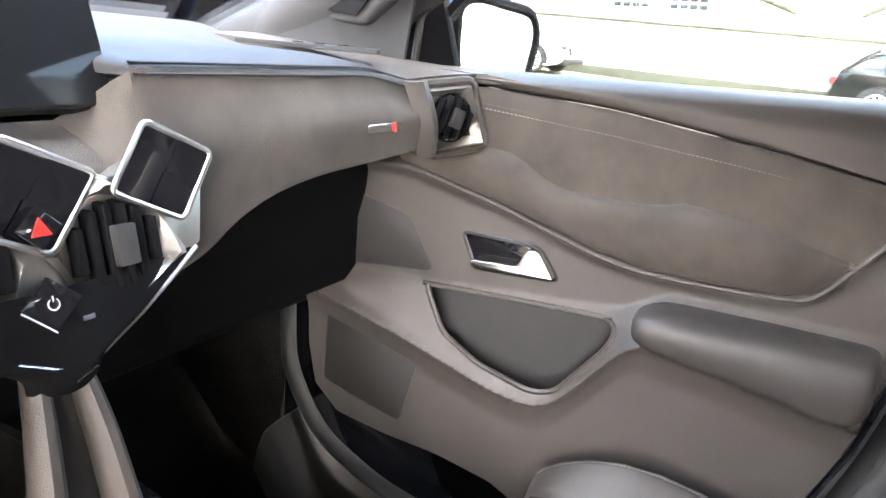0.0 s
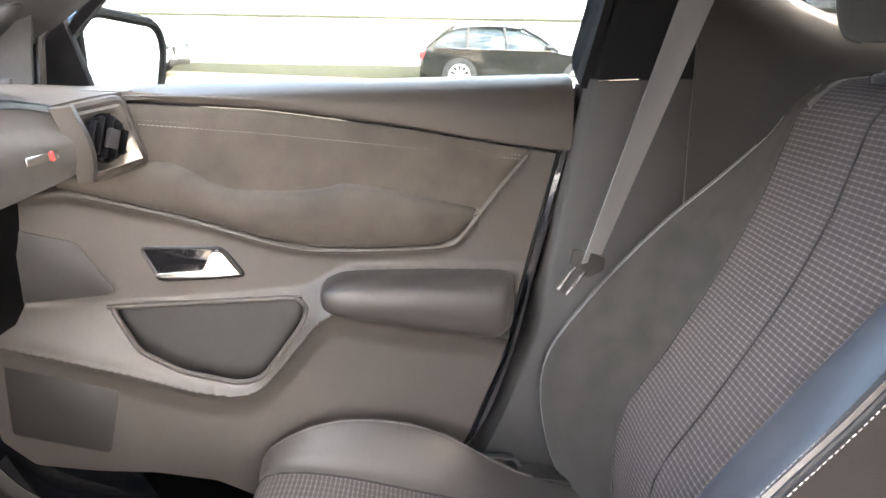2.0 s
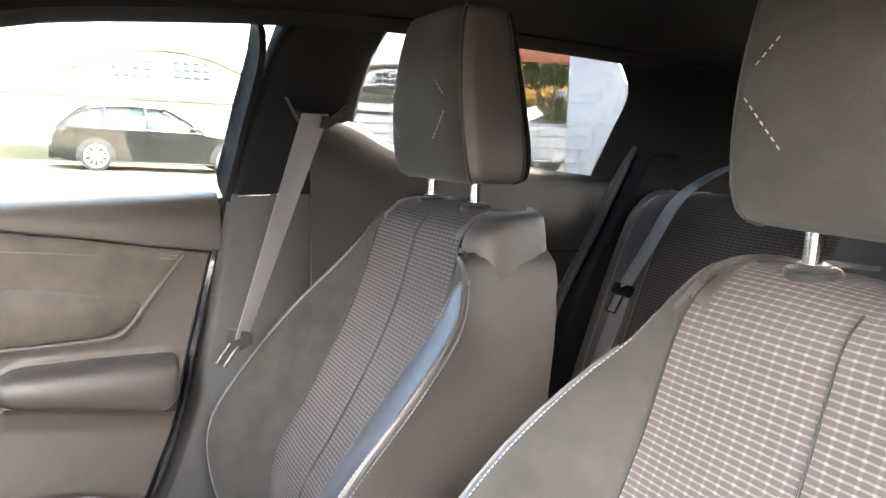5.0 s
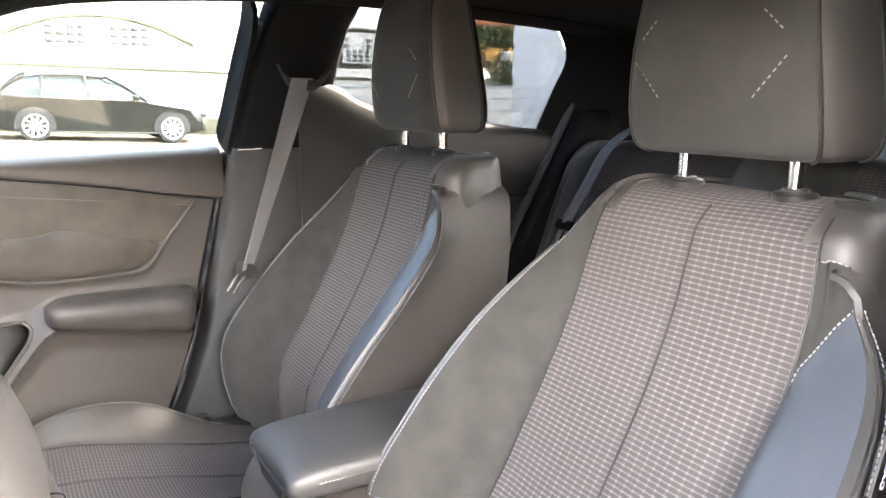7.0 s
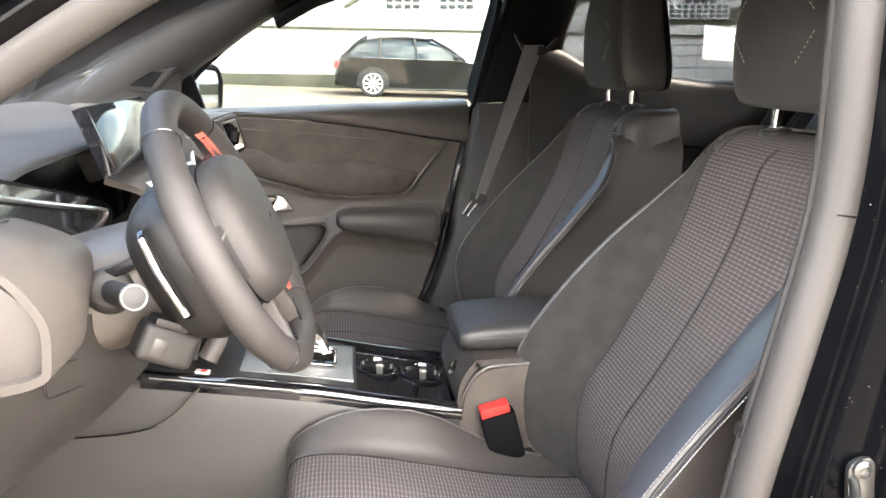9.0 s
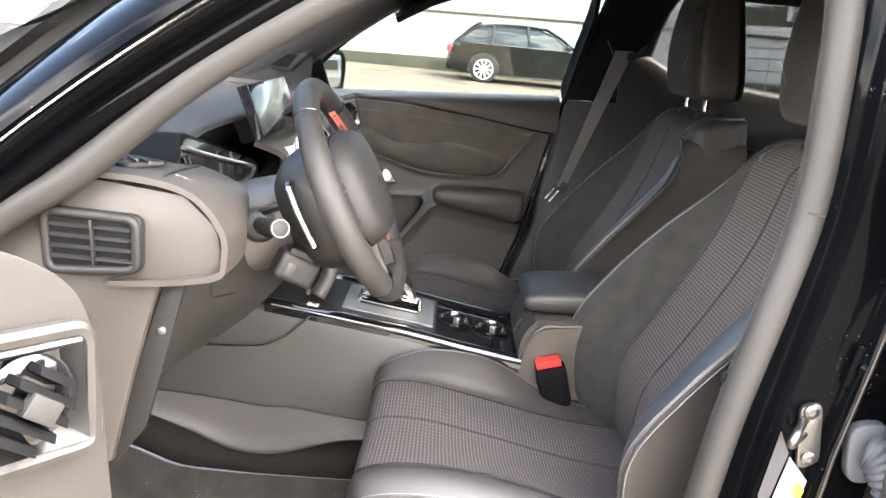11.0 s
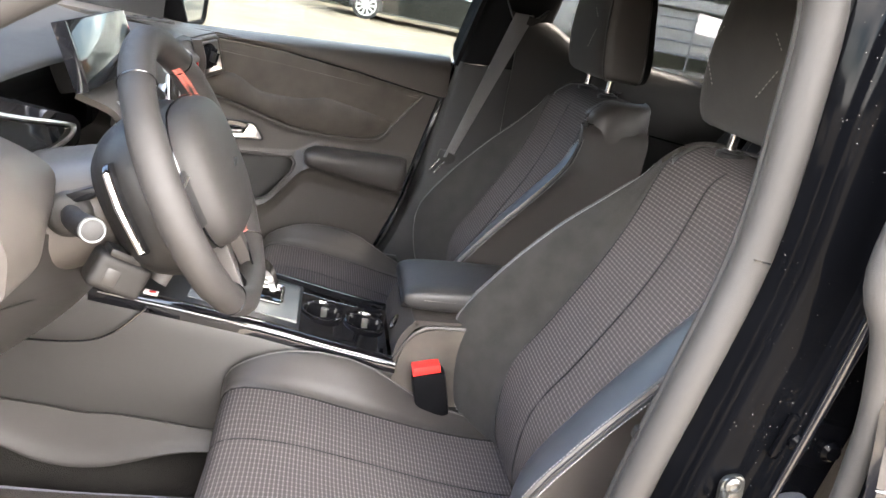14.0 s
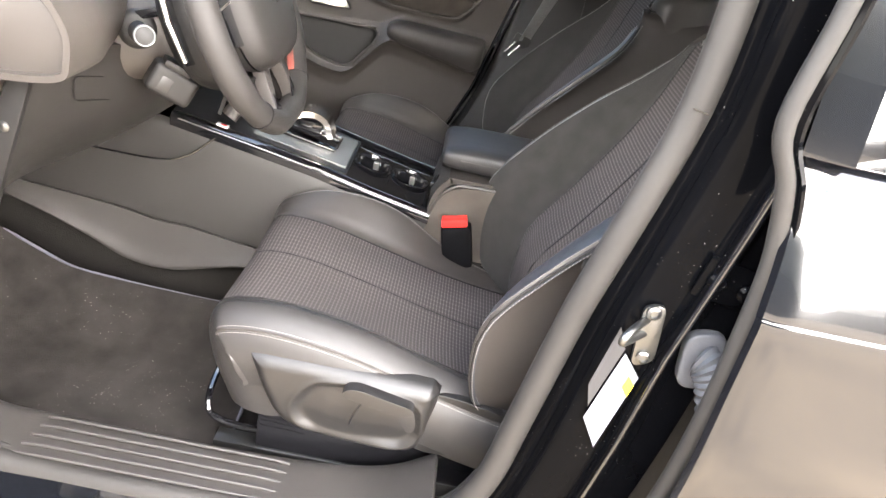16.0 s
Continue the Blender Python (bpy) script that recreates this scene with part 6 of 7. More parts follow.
# floor, sills and firewall
fl = [[(x, y, z) for y in (-0.64, -0.4, -0.22, 0.0, 0.22, 0.4, 0.64)] for x, z in ((0.75, 0.55), (0.86, 0.40), (1.0, 0.315), (1.3, 0.30), (1.8, 0.30), (2.4, 0.31), (3.2, 0.45))]
part("floor_carpet", sheet(dense(fl, 3, 1), 0.01), M["carpet"], shell, "black floor carpet")
part("firewall", box((0.74, 0, 0.75), (0.04, 1.36, 0.7), 0.01), M["carpet"], shell)
for s in (1, -1):
    tn = [[(x, s * 0.12, 0.56), (x, s * 0.145, 0.50), (x, s * 0.152, 0.44), (x, s * 0.170, 0.37), (x, s * 0.21, 0.318)] for x in (0.78, 1.0, 1.3, 1.6, 2.0, 2.3)]
    part("tunnel_carpet", sheet(dense(tn, 1, 4), 0.01), M["tunnel"], shell, "grey-brown carpet on the tunnel")
    # paler plate added as the bright patch of sheen low on the tunnel
    plate = [[(x, s * 0.166, zt), (x, s * 0.170, zt + (zl - zt) * 0.3), (x, s * 0.177, zt + (zl - zt) * 0.7), (x, s * 0.186, zl), (x, s * 0.180, zl - 0.006)] for x, zt, zl in ((0.90, 0.545, 0.52), (0.97, 0.542, 0.50), (1.03, 0.538, 0.478), (1.075, 0.534, 0.460), (1.13, 0.528, 0.434), (1.17, 0.522, 0.424), (1.21, 0.516, 0.421), (1.265, 0.516, 0.428), (1.37, 0.502, 0.459), (1.46, 0.492, 0.466))]
    part("tunnel_sheen_plate", sheet(dense(plate, 4, 3), 0.006), M["sill"], shell, "pale satin plate for the bright sheen low on the tunnel")
    kick = [[(x, s * y, z) for z in (0.28, 0.5, 0.8, 0.98)] for x, y in ((0.75, 0.6), (0.85, 0.63), (0.90, 0.65), (0.93, 0.67))]
    part("kick_panel", sheet(dense(kick, 3, 2), 0.01), M["carpet"] if s > 0 else M["soft_dark"], shell)
    sill = [[(x, s * 0.56, z - 0.06), (x, s * 0.575, z - 0.012), (x, s * 0.60, z), (x, s * 0.66, z + 0.003), (x, s * 0.70, z), (x, s * 0.715, z - 0.03)] for x, z in ((0.96, 0.50), (1.02, 0.42), (1.10, 0.372), (1.2, 0.362), (1.5, 0.362), (1.66, 0.372), (1.76, 0.395), (1.83, 0.44))]
    # passenger's cover in darker plastic: the shut side's shade put into its colour
    part("sill_cover", sheet(dense(sill, 3, 3), 0.008), M["sill"] if s < 0 else M["soft_dark"], shell, "grey plastic sill cover")
    if s < 0:
        for i in range(5):
            y = -0.600 - i * 0.021
            part("sill_ridge", tube([(1.205 - i * 0.003, y, 0.3665), (1.23, y, 0.369), (1.58, y, 0.369), (1.60, y, 0.366)], 0.0026, 6), M["sill"], shell)
    out = [[(x, s * 0.71, z + 0.004), (x, s * 0.735, z - 0.02), (x, s * 0.76, z - 0.06), (x, s * 0.80, z - 0.08), (x, s * 0.83, z - 0.16), (x, s * 0.78, z - 0.22)] for x, z in ((0.95, 0.37), (1.2, 0.355), (1.6, 0.355), (1.8, 0.37), (2.0, 0.38), (2.6, 0.38))]
    part("sill_skin", sheet(dense(out, 2, 3), 0.008), M["paint"], shell, "gloss black sill")

part("passenger_sill_face", box((1.3, 0.752, 0.36), (1.5, 0.016, 0.30), 0.004), M["jamb"], shell)
# driver's opening: seal, front pillar, centre pillar
RING = [(1.0, 1.013), (1.058, 1.053), (1.132, 1.10), (1.273, 1.214), (1.405, 1.296), (1.482, 1.337), (1.62, 1.392), (1.80, 1.428), (1.92, 1.425), (1.985, 1.36), (1.998, 1.24), (1.997, 1.10), (1.972, 0.96), (1.944, 0.82), (1.918, 0.64), (1.895, 0.50), (1.835, 0.405), (1.72, 0.368), (1.5, 0.352), (1.2, 0.352), (1.06, 0.40), (0.985, 0.55), (0.962, 0.8)]
ring = catmull(RING + RING[:1], 4)[:-1]
part("opening_seal", tube([(x, -0.695, z) for x, z in ring], 0.0195, 14, closed=True), M["seal"], shell, "grey rubber door seal")
part("seal_lip", tube([(x + 0.0, -0.672, z) for x, z in ring], 0.012, 8, closed=True), M["seal"], shell)
front_ring = [p for p in catmull([(0.945, 0.85), (0.945, 0.67), (0.958, 0.58), (1.017, 0.49), (1.094, 0.445), (1.19, 0.415), (1.35, 0.40), (1.6, 0.40)], 5)]
part("passenger_opening_seal", tube([(x, 0.655, z) for x, z in front_ring], 0.014, 10), M["rubber"], shell, "black rubber door seal")
part("seal_joint", box((1.996, -0.714, 1.10), (0.018, 0.003, 0.0015), 0, (0, 8, 0)), M["gloss"], shell)
pd, pn = Vector((0.82, 0, 0.572)), Vector((-0.572, 0, 0.82))
rows, paint_rows, chrome_path, screws = [], [], [], []
for t in np.linspace(0, 1, 10):
    c = Vector((0.965, 0, 0.995)).lerp(Vector((1.485, 0, 1.350)), t) + pn * 0.015 * math.sin(math.pi * t)
    rows.append([c + pn * n + Vector((0, y, 0)) for n, y in ((0.006, -0.70), (0.016, -0.712), (0.026, -0.708), (0.034, -0.722), (0.040, -0.736), (0.046, -0.742))])
    paint_rows.append([c + pn * n + Vector((0, y, 0)) for n, y in ((0.047, -0.744), (0.064, -0.734), (0.082, -0.714), (0.098, -0.684), (0.106, -0.65), (0.10, -0.60))])
    chrome_path.append(c + pn * 0.0465 + Vector((0, -0.7455, 0)))
    screws.append(c + pn * 0.031 + Vector((0, -0.719, 0)))
part("front_pillar_channel", sheet(dense(rows, 2, 3), 0.01), M["jamb"], shell, "black painted pillar channel")
part("front_pillar_skin", sheet(dense(paint_rows, 2, 4), 0.01), M["jamb"], shell, "gloss black front pillar")
part("pillar_silver_line", tube(chrome_path, 0.0022, 6), M["chrome"], shell)
for i in (2, 6, 9):
    part("pillar_screw", turned([(0.0, 0), (0.007, 0), (0.0075, 0.002), (0.0045, 0.004), (0.0, 0.0035)], screws[i], (-0.3, -0.93, 0.2), 14), M["soft_dark"], shell)
bp = []
for z, x0 in ((0.36, 1.88), (0.45, 1.90), (0.56, 1.925), (0.69, 1.945), (0.82, 1.96), (0.96, 1.985), (1.10, 2.008), (1.24, 2.012), (1.36, 2.02), (1.43, 2.03)):
    bp.append([(x0 - 0.004, -0.700, z), (x0 + 0.012, -0.718, z), (x0 + 0.022, -0.738, z), (x0 + 0.046, -0.744, z), (x0 + 0.072, -0.746, z), (x0 + 0.080, -0.762, z), (x0 + 0.088, -0.766, z), (x0 + 0.098, -0.75, z), (x0 + 0.15, -0.75, z)])
part("centre_pillar_skin", sheet(dense(bp, 3, 3), 0.01), M["jamb"], shell, "black painted centre pillar")
part("pillar_flange", tube([(x0 + 0.084, -0.768, z) for z, x0 in ((0.40, 1.90), (0.45, 1.905), (0.56, 1.925), (0.69, 1.945), (0.82, 1.96), (0.96, 1.985), (1.10, 2.008), (1.24, 2.012), (1.40, 2.025))], [0.003, 0.003, 0.003, 0.003, 0.0035, 0.005, 0.008, 0.009, 0.009], 10), M["paint"], shell)
# striker, sticker, hinge and cable sleeve on the pillar
stk = thing("door_striker", "bare zinc door striker loop on its plate", "door striker", (2.0, -0.745, 0.83))
part("striker_plate", prism([(x, -0.7475, z) for x, z in rounded([(2.002, 0.876), (2.028, 0.882), (2.038, 0.802), (2.012, 0.79)], 0.012)], (0, -0.006, 0), 0.002), M["zinc"], stk)
part("striker_loop", tube(catmull([(2.012, -0.75, 0.858), (1.988, -0.785, 0.860), (1.978, -0.795, 0.851), (1.984, -0.785, 0.842), (2.014, -0.75, 0.838)], 5), 0.0048, 10), M["zinc"], stk, "pale steel loop")
for z in (0.870, 0.808):
    part("striker_bolt", turned([(0.0, 0), (0.009, 0), (0.009, 0.004), (0.0055, 0.006), (0.005, 0.003), (0.0, 0.003)], (2.012 + (0.87 - z) * 0.12 + 0.003, -0.753, z), (0, -1, 0), 16), M["zinc"], stk)
sticker = thing("tyre_label", "white printed sticker with a yellow corner on the pillar", "sticker", (2.0, -0.76, 0.74))
lab = [Vector(p) for p in ((2.002, -0.7485, 0.807), (2.028, -0.7495, 0.776), (2.007, -0.7495, 0.657), (1.981, -0.7485, 0.70))]
lab_n = Vector((-0.1, -0.99, 0.0))
part("label_paper", prism([p + lab_n * 0.003 for p in lab], lab_n * 0.001), M["paper"], sticker)


def on_label(u, v, d=0.0045):
    a, b = lab[0].lerp(lab[1], u), lab[3].lerp(lab[2], u)
    return a.lerp(b, v) + lab_n * d


part("dark_film", prism([on_label(u, v, 0.0035) for u, v in ((-0.72, -0.12), (-0.1, -0.02), (-0.1, 0.86), (-0.55, 0.72))], lab_n * 0.0006), M["film"], sticker, "dark grey film beside the print")
part("yellow_corner", prism([on_label(u, v) for u, v in ((0.62, 0.10), (1.0, 0.10), (1.0, 0.26), (0.62, 0.26))], lab_n * 0.0004), M["yellow"], sticker)
for i in range(9):
    v = 0.32 + 0.068 * i
    part("print_bar", prism([on_label(u, w) for u, w in ((0.12, v), (0.85 - 0.1 * (i % 3), v), (0.85 - 0.1 * (i % 3), v + 0.022), (0.12, v + 0.022))], lab_n * 0.0004), M["ink"], sticker)
part("print_block", prism([on_label(u, w) for u, w in ((0.12, 0.1), (0.5, 0.1), (0.5, 0.26), (0.12, 0.26))], lab_n * 0.0004), M["ink"], sticker)
hinge = thing("bolted_hinge", "black bolted rear door hinge", "hinge", (2.09, -0.75, 0.93))
part("hinge_leaf", box((2.085, -0.752, 0.925), (0.075, 0.01, 0.055), 0.006, (0, 10, 0)), M["jamb"], hinge)
for dx in (-0.018, 0.02):
    part("hinge_bolt", turned([(0.0, 0), (0.012, 0), (0.012, 0.006), (0.008, 0.01), (0.0, 0.01)], (2.085 + dx, -0.756, 0.925 - dx * 0.2), (0, -1, 0), 12), M["jamb"], hinge)
sleeve = thing("cable_sleeve", "grey ribbed rubber cable sleeve", "cable sleeve", (2.07, -0.76, 0.77))
part("sleeve_plate", prism([(x, -0.7495, z) for x, z in rounded([(2.058, 0.858), (2.108, 0.866), (2.12, 0.79), (2.068, 0.78)], 0.022)], (0, -0.016, 0), 0.006, 3), M["bellows"], sleeve)
part("sleeve_bellows", tube([(2.086 + 0.032 * t, -0.765 - 0.034 * t, 0.828 - 0.07 * t * t) for t in np.linspace(0, 1, 19)], [0.024 if i % 2 else 0.0205 for i in range(19)], 14), M["bellows"], sleeve)

# rear door, outside
rdoor = thing("rear_door", "closed gloss black rear door reflecting the sky", "car door", (2.5, -0.83, 0.4))
skin = []
for x in (2.083, 2.098, 2.2, 2.4, 2.6, 2.85):
    skin.append([(x + s, y - (0.012 if x < 2.09 else 0) * -1, z) for y, z, s in ((-0.765, 1.10, 0.0), (-0.79, 1.095, 0.0), (-0.816, 1.05, 0.0), (-0.8310, 1.0, 0.002), (-0.8430, 0.95, 0.002), (-0.8458, 0.937, 0.002), (-0.8485, 0.926, 0.002), (-0.854, 0.84, 0.0), (-0.862, 0.72, -0.004), (-0.858, 0.58, -0.014), (-0.852, 0.47, -0.026), (-0.835, 0.34, -0.05))])
part("door_skin", sheet(dense(skin, 3, 4), 0.012), M["paint"], rdoor, "mirror-black outer skin")
edge = catmull([(2.058, -0.80, 1.42), (2.060, -0.80, 1.25), (2.050, -0.80, 1.13), (2.071, -0.806, 1.075), (2.086, -0.806, 1.02), (2.094, -0.806, 0.97), (2.097, -0.806, 0.895), (2.098, -0.807, 0.80), (2.093, -0.808, 0.70), (2.083, -0.81, 0.62), (2.065, -0.81, 0.5), (2.04, -0.80, 0.38)], 5)
part("edge_seal", tube(edge, 0.0125, 10), M["seal"], rdoor, "grey rubber edge seal")
part("door_return", sheet([[Vector(p) + Vector((0.004, 0.0, 0)), Vector(p) + Vector((0.008, -0.008, 0)), Vector(p) + Vector((0.012, -0.014, 0))] for p in edge], 0.006), M["jamb"], rdoor)
part("door_inner_edge", sheet([[Vector(p) + Vector((0.0, 0.01, 0)), Vector(p) + Vector((0.03, 0.03, 0)), Vector(p) + Vector((0.06, 0.05, 0))] for p in edge], 0.006), M["jamb"], rdoor)
part("window_frame", sheet([[(x, -0.80 + (z - 1.1) * 0.12, z), (x + 0.05, -0.81 + (z - 1.1) * 0.12, z)] for x, z in ((2.075, 1.10), (2.07, 1.25), (2.062, 1.43))], 0.01), M["paint"], rdoor)
part("door_window", prism([(2.12, -0.80, 1.10), (2.9, -0.80, 1.10), (2.85, -0.765, 1.38), (2.12, -0.765, 1.42)], (0, 0.004, 0)), M["gloss"], rdoor)
part("skirt_moulding", sheet([[(x, -0.862, 0.50), (x, -0.874, 0.48), (x, -0.874, 0.42), (x, -0.855, 0.40)] for x in (2.06, 2.4, 2.85)], 0.008), M["soft_dark"], rdoor)

# passenger's corner: loudspeaker pod, outer mirror
podp = thing("tweeter_pod", "small dark loudspeaker pod on the front pillar", "loudspeaker", (1.07, 0.6, 1.16))
part("pod_shell", prism([(0.975, 0.60, 1.165), (1.06, 0.60, 1.222), (1.165, 0.60, 1.222), (1.105, 0.60, 1.160)], (0, 0.05, 0), 0.012, 3), M["deck"], podp)
part("pod_grille", prism([(1.035, 0.598, 1.178), (1.07, 0.598, 1.21), (1.125, 0.598, 1.208), (1.095, 0.598, 1.172)], (0, -0.003, 0), 0.001), M["lining"], podp, "perforated dark grille")
part("sail_panel", prism([(1.0, 0.70, 1.11), (1.20, 0.70, 1.113), (1.165, 0.70, 1.23), (1.10, 0.70, 1.19)], (0, 0.02, 0), 0.005), M["shadow_plastic"], shell, "dark corner panel")
part("corner_seal", tube([(1.135, 0.692, 1.108), (1.143, 0.69, 1.18), (1.20, 0.688, 1.25)], 0.006, 8), M["rubber"], shell)
mir = thing("wing_mirror", "black wing mirror outside the passenger window", "wing mirror", (1.12, 0.9, 1.1))
mo, ma, mn = Vector((1.163, 0.92, 1.152)), Vector((0.256, 0.966, 0)), Vector((0.966, -0.256, 0))
line = [mo + ma * a + Vector((0, 0, b)) for a, b in rounded([(-0.10, 0.055), (-0.06, 0.068), (0.085, 0.055), (0.105, 0.02), (0.085, -0.055), (-0.08, -0.062), (-0.10, -0.03)], 0.02)]
part("mirror_housing", prism([p + (p - mo) * 0.09 for p in line], -mn * 0.085, 0.02, 4), M["paint"], mir)
part("mirror_glass", prism([p - (p - mo) * 0.02 + mn * 0.0015 for p in line], mn * 0.002), M["mirror"], mir, "reflecting mirror glass")
part("mirror_rim", tube([p + (p - mo) * 0.06 for p in line], 0.010, 8, closed=True), M["shadow_plastic"], mir)
part("mirror_arm", box((1.12, 0.80, 1.095), (0.07, 0.14, 0.035), 0.012), M["soft_dark"], mir)
inner = thing("rear_view_mirror", "frameless rear-view mirror under the windscreen", "mirror", (1.32, -0.02, 1.38))
part("mirror_body", box((1.315, -0.03, 1.375), (0.025, 0.22, 0.06), 0.01, (0, -10, -12), 3), M["soft_dark"], inner)
part("mirror_glass", box((1.3285, -0.033, 1.375), (0.002, 0.21, 0.052), 0.0, (0, -10, -12)), M["mirror"], inner)
part("mirror_stem", tube([(1.31, -0.02, 1.39), (1.27, -0.01, 1.41)], 0.01, 8), M["soft_dark"], inner)

# seat belts
belt = thing("seat_belt", "grey seat belt hanging from the centre pillar", "seat belt", (2.04, 0.65, 0.9))
for z0, z1, nm in ((1.268, 0.875, "webbing"),):
    rows = []
    for t in np.linspace(0, 1, 12):
        c = Vector((2.052, 0.645, z0)).lerp(Vector((1.905, 0.612, z1)), t)
        w = 0.029 - 0.006 * t
        tw = 0.35 + 0.5 * t
        rows.append([(c.x - w * math.cos(tw), c.y - w * math.sin(tw) * 0.8, c.z), (c.x, c.y - 0.002, c.z), (c.x + w * math.cos(tw), c.y + w * math.sin(tw) * 0.8, c.z)])
    part(nm, sheet(dense(rows, 2, 2), 0.0015), M["belt"], belt, "dark grey webbing")
part("belt_guide", prism([(x, 0.668, z) for x, z in rounded([(2.0, 1.30), (2.015, 1.272), (2.09, 1.262), (2.12, 1.29), (2.105, 1.262), (2.075, 1.24), (2.025, 1.252)], 0.008)], (0, -0.022, 0), 0.004), M["soft_dark"], belt, "dark belt guide")
part("tongue", prism([(x, 0.612, z) for x, z in rounded([(1.88, 0.895), (1.925, 0.882), (1.923, 0.862), (1.90, 0.852), (1.875, 0.872)], 0.006)], (0, -0.008, 0), 0.002), M["soft_dark"], belt)
part("tongue_plate", tube([(1.897, 0.604, 0.862), (1.872, 0.604, 0.828), (1.860, 0.604, 0.836), (1.883, 0.604, 0.868)], 0.0032, 6, closed=True), M["chrome"], belt, "bright steel tongue")

# driver's belt between seat and pillar
dbelt = thing("seat_belt", "grey seat belt hanging between driver's seat and pillar", "seat belt", (2.04, -0.66, 0.9))
rows = []
for t in np.linspace(0, 1, 12):
    c = Vector((2.075, -0.645, 1.268)).lerp(Vector((1.965, -0.664, 0.868)), t)
    w = 0.026 - 0.004 * t
    rows.append([(c.x - w * 0.8, c.y - w * 0.5, c.z - 0.004), (c.x, c.y, c.z), (c.x + w * 0.8, c.y + w * 0.5, c.z + 0.004)])
part("webbing", sheet(dense(rows, 2, 2), 0.0015), M["belt"], dbelt, "grey webbing")
part("tongue", prism([(x, -0.664, z) for x, z in rounded([(1.94, 0.878), (1.985, 0.880), (1.982, 0.862), (1.957, 0.854), (1.938, 0.862)], 0.006)], (0, -0.01, 0), 0.003), M["soft_dark"], dbelt)
part("tongue_plate", prism([(x, -0.668, z) for x, z in rounded([(1.944, 0.862), (1.96, 0.860), (1.956, 0.838), (1.95, 0.828), (1.936, 0.826), (1.936, 0.838)], 0.002)], (0, -0.010, 0), 0.001), M["chrome"], dbelt, "bright steel tongue")

# rear bench
bench = thing("rear_bench", "dark rear bench in cloth and leather", "rear seat", (2.8, 0, 0.35))
prof = [(2.62, 0.55), (2.68, 0.75), (2.74, 0.92), (2.785, 1.03), (2.81, 1.085), (2.845, 1.115), (2.90, 1.12), (2.97, 1.09)]
cols = [(-0.665, 0.06), (-0.655, 0.01), (-0.625, -0.028), (-0.59, -0.03), (-0.55, -0.004), (-0.53, 0.004), (-0.4, -0.004), (-0.25, -0.004), (-0.13, 0.006), (-0.11, 0.0), (0.0, -0.012)]
cols = cols + [(-y, d) for y, d in cols[-2::-1]]
bgr = dense([[(x + d, y * (1 - 0.05 * max(0, z - 1.03) / 0.1), z - (0.02 if abs(y) > 0.65 else 0)) for y, d in cols] for x, z in prof], 3, 2)
for lo, hi, nm, mat, lb in ((0, 5, "bench_bolster", "leather", "dark leather bolster"), (5, 8, "backrest_panel", "cloth", "dark woven cloth"), (8, 12, "middle_panel", "leather", "dark leather middle"), (12, 15, "backrest_panel", "cloth", "dark woven cloth"), (15, 20, "bench_bolster", "leather", "dark leather bolster")):
    part(nm, sheet(bgr[:, lo * 2:hi * 2 + 1], 0.01, True), M[mat], bench, lb)
for c in (3, 5, 15, 17):
    part("bench_stitching", stitches(bgr[:, c * 2] + (-0.001, 0, 0.0005), 0.005, 0.003, 0.0009), M["thread"], bench, "pale stitching")
part("bench_core", box((2.93, 0, 0.74), (0.08, 1.2, 0.5), 0.02, (0, -14, 0)), M["soft_dark"], bench)
part("bench_cushion", box((2.44, 0, 0.47), (0.5, 1.26, 0.2), 0.05, (0, 4, 0), 4), M["cloth"], bench)
rb = thing("rear_seat_belt", "dark rear seat belt from the pillar to the bench", "seat belt", (2.8, 0.5, 0.9))
path = catmull([(2.97, 0.44, 1.195), (2.87, 0.455, 1.165), (2.795, 0.485, 1.108), (2.745, 0.508, 1.01), (2.70, 0.53, 0.918)], 5)
part("webbing", sheet([[(x - 0.006, y - 0.021, z + 0.004), (x - 0.012, y, z + 0.004), (x - 0.004, y + 0.021, z)] for x, y, z in path], 0.0015, True), M["belt"], rb, "dark grey webbing")
part("webbing_lower", sheet([[Vector((2.70, 0.53, 0.918)).lerp(Vector((2.60, 0.56, 0.6)), t) + Vector((0, s * 0.021, 0)) for s in (-1, 1)] for t in (0, 0.5, 1)], 0.0015), M["belt"], rb)
part("belt_outlet", box((2.975, 0.44, 1.195), (0.05, 0.08, 0.03), 0.01, (0, 20, 0)), M["shadow_plastic"], rb)
part("tongue", box((2.692, 0.53, 0.915), (0.014, 0.055, 0.026), 0.005, (0, 30, 0)), M["shadow_plastic"], rb)
part("tongue_plate", tube([(2.682, 0.516, 0.905), (2.662, 0.516, 0.87), (2.662, 0.542, 0.87), (2.682, 0.542, 0.905)], 0.003, 6, closed=True), M["chrome"], rb)

# floor mat
matt = thing("floor_mat", "worn dusty black driver's floor mat", "floor mat", (1.15, -0.4, 0.3))
rows = [[(x, y, z + 0.012 + 0.002 * math.sin(x * 40 + y * 25) + 2.2 * max(0, y + 0.40) ** 2) for y in np.linspace(-0.56, -0.22, 10)] for x, z in ((0.9, 0.38), (0.96, 0.345), (1.05, 0.315), (1.2, 0.306), (1.4, 0.302), (1.48, 0.302))]
part("mat_top", sheet(dense(rows, 3, 1), 0.008), M["mat_cloth"], matt)
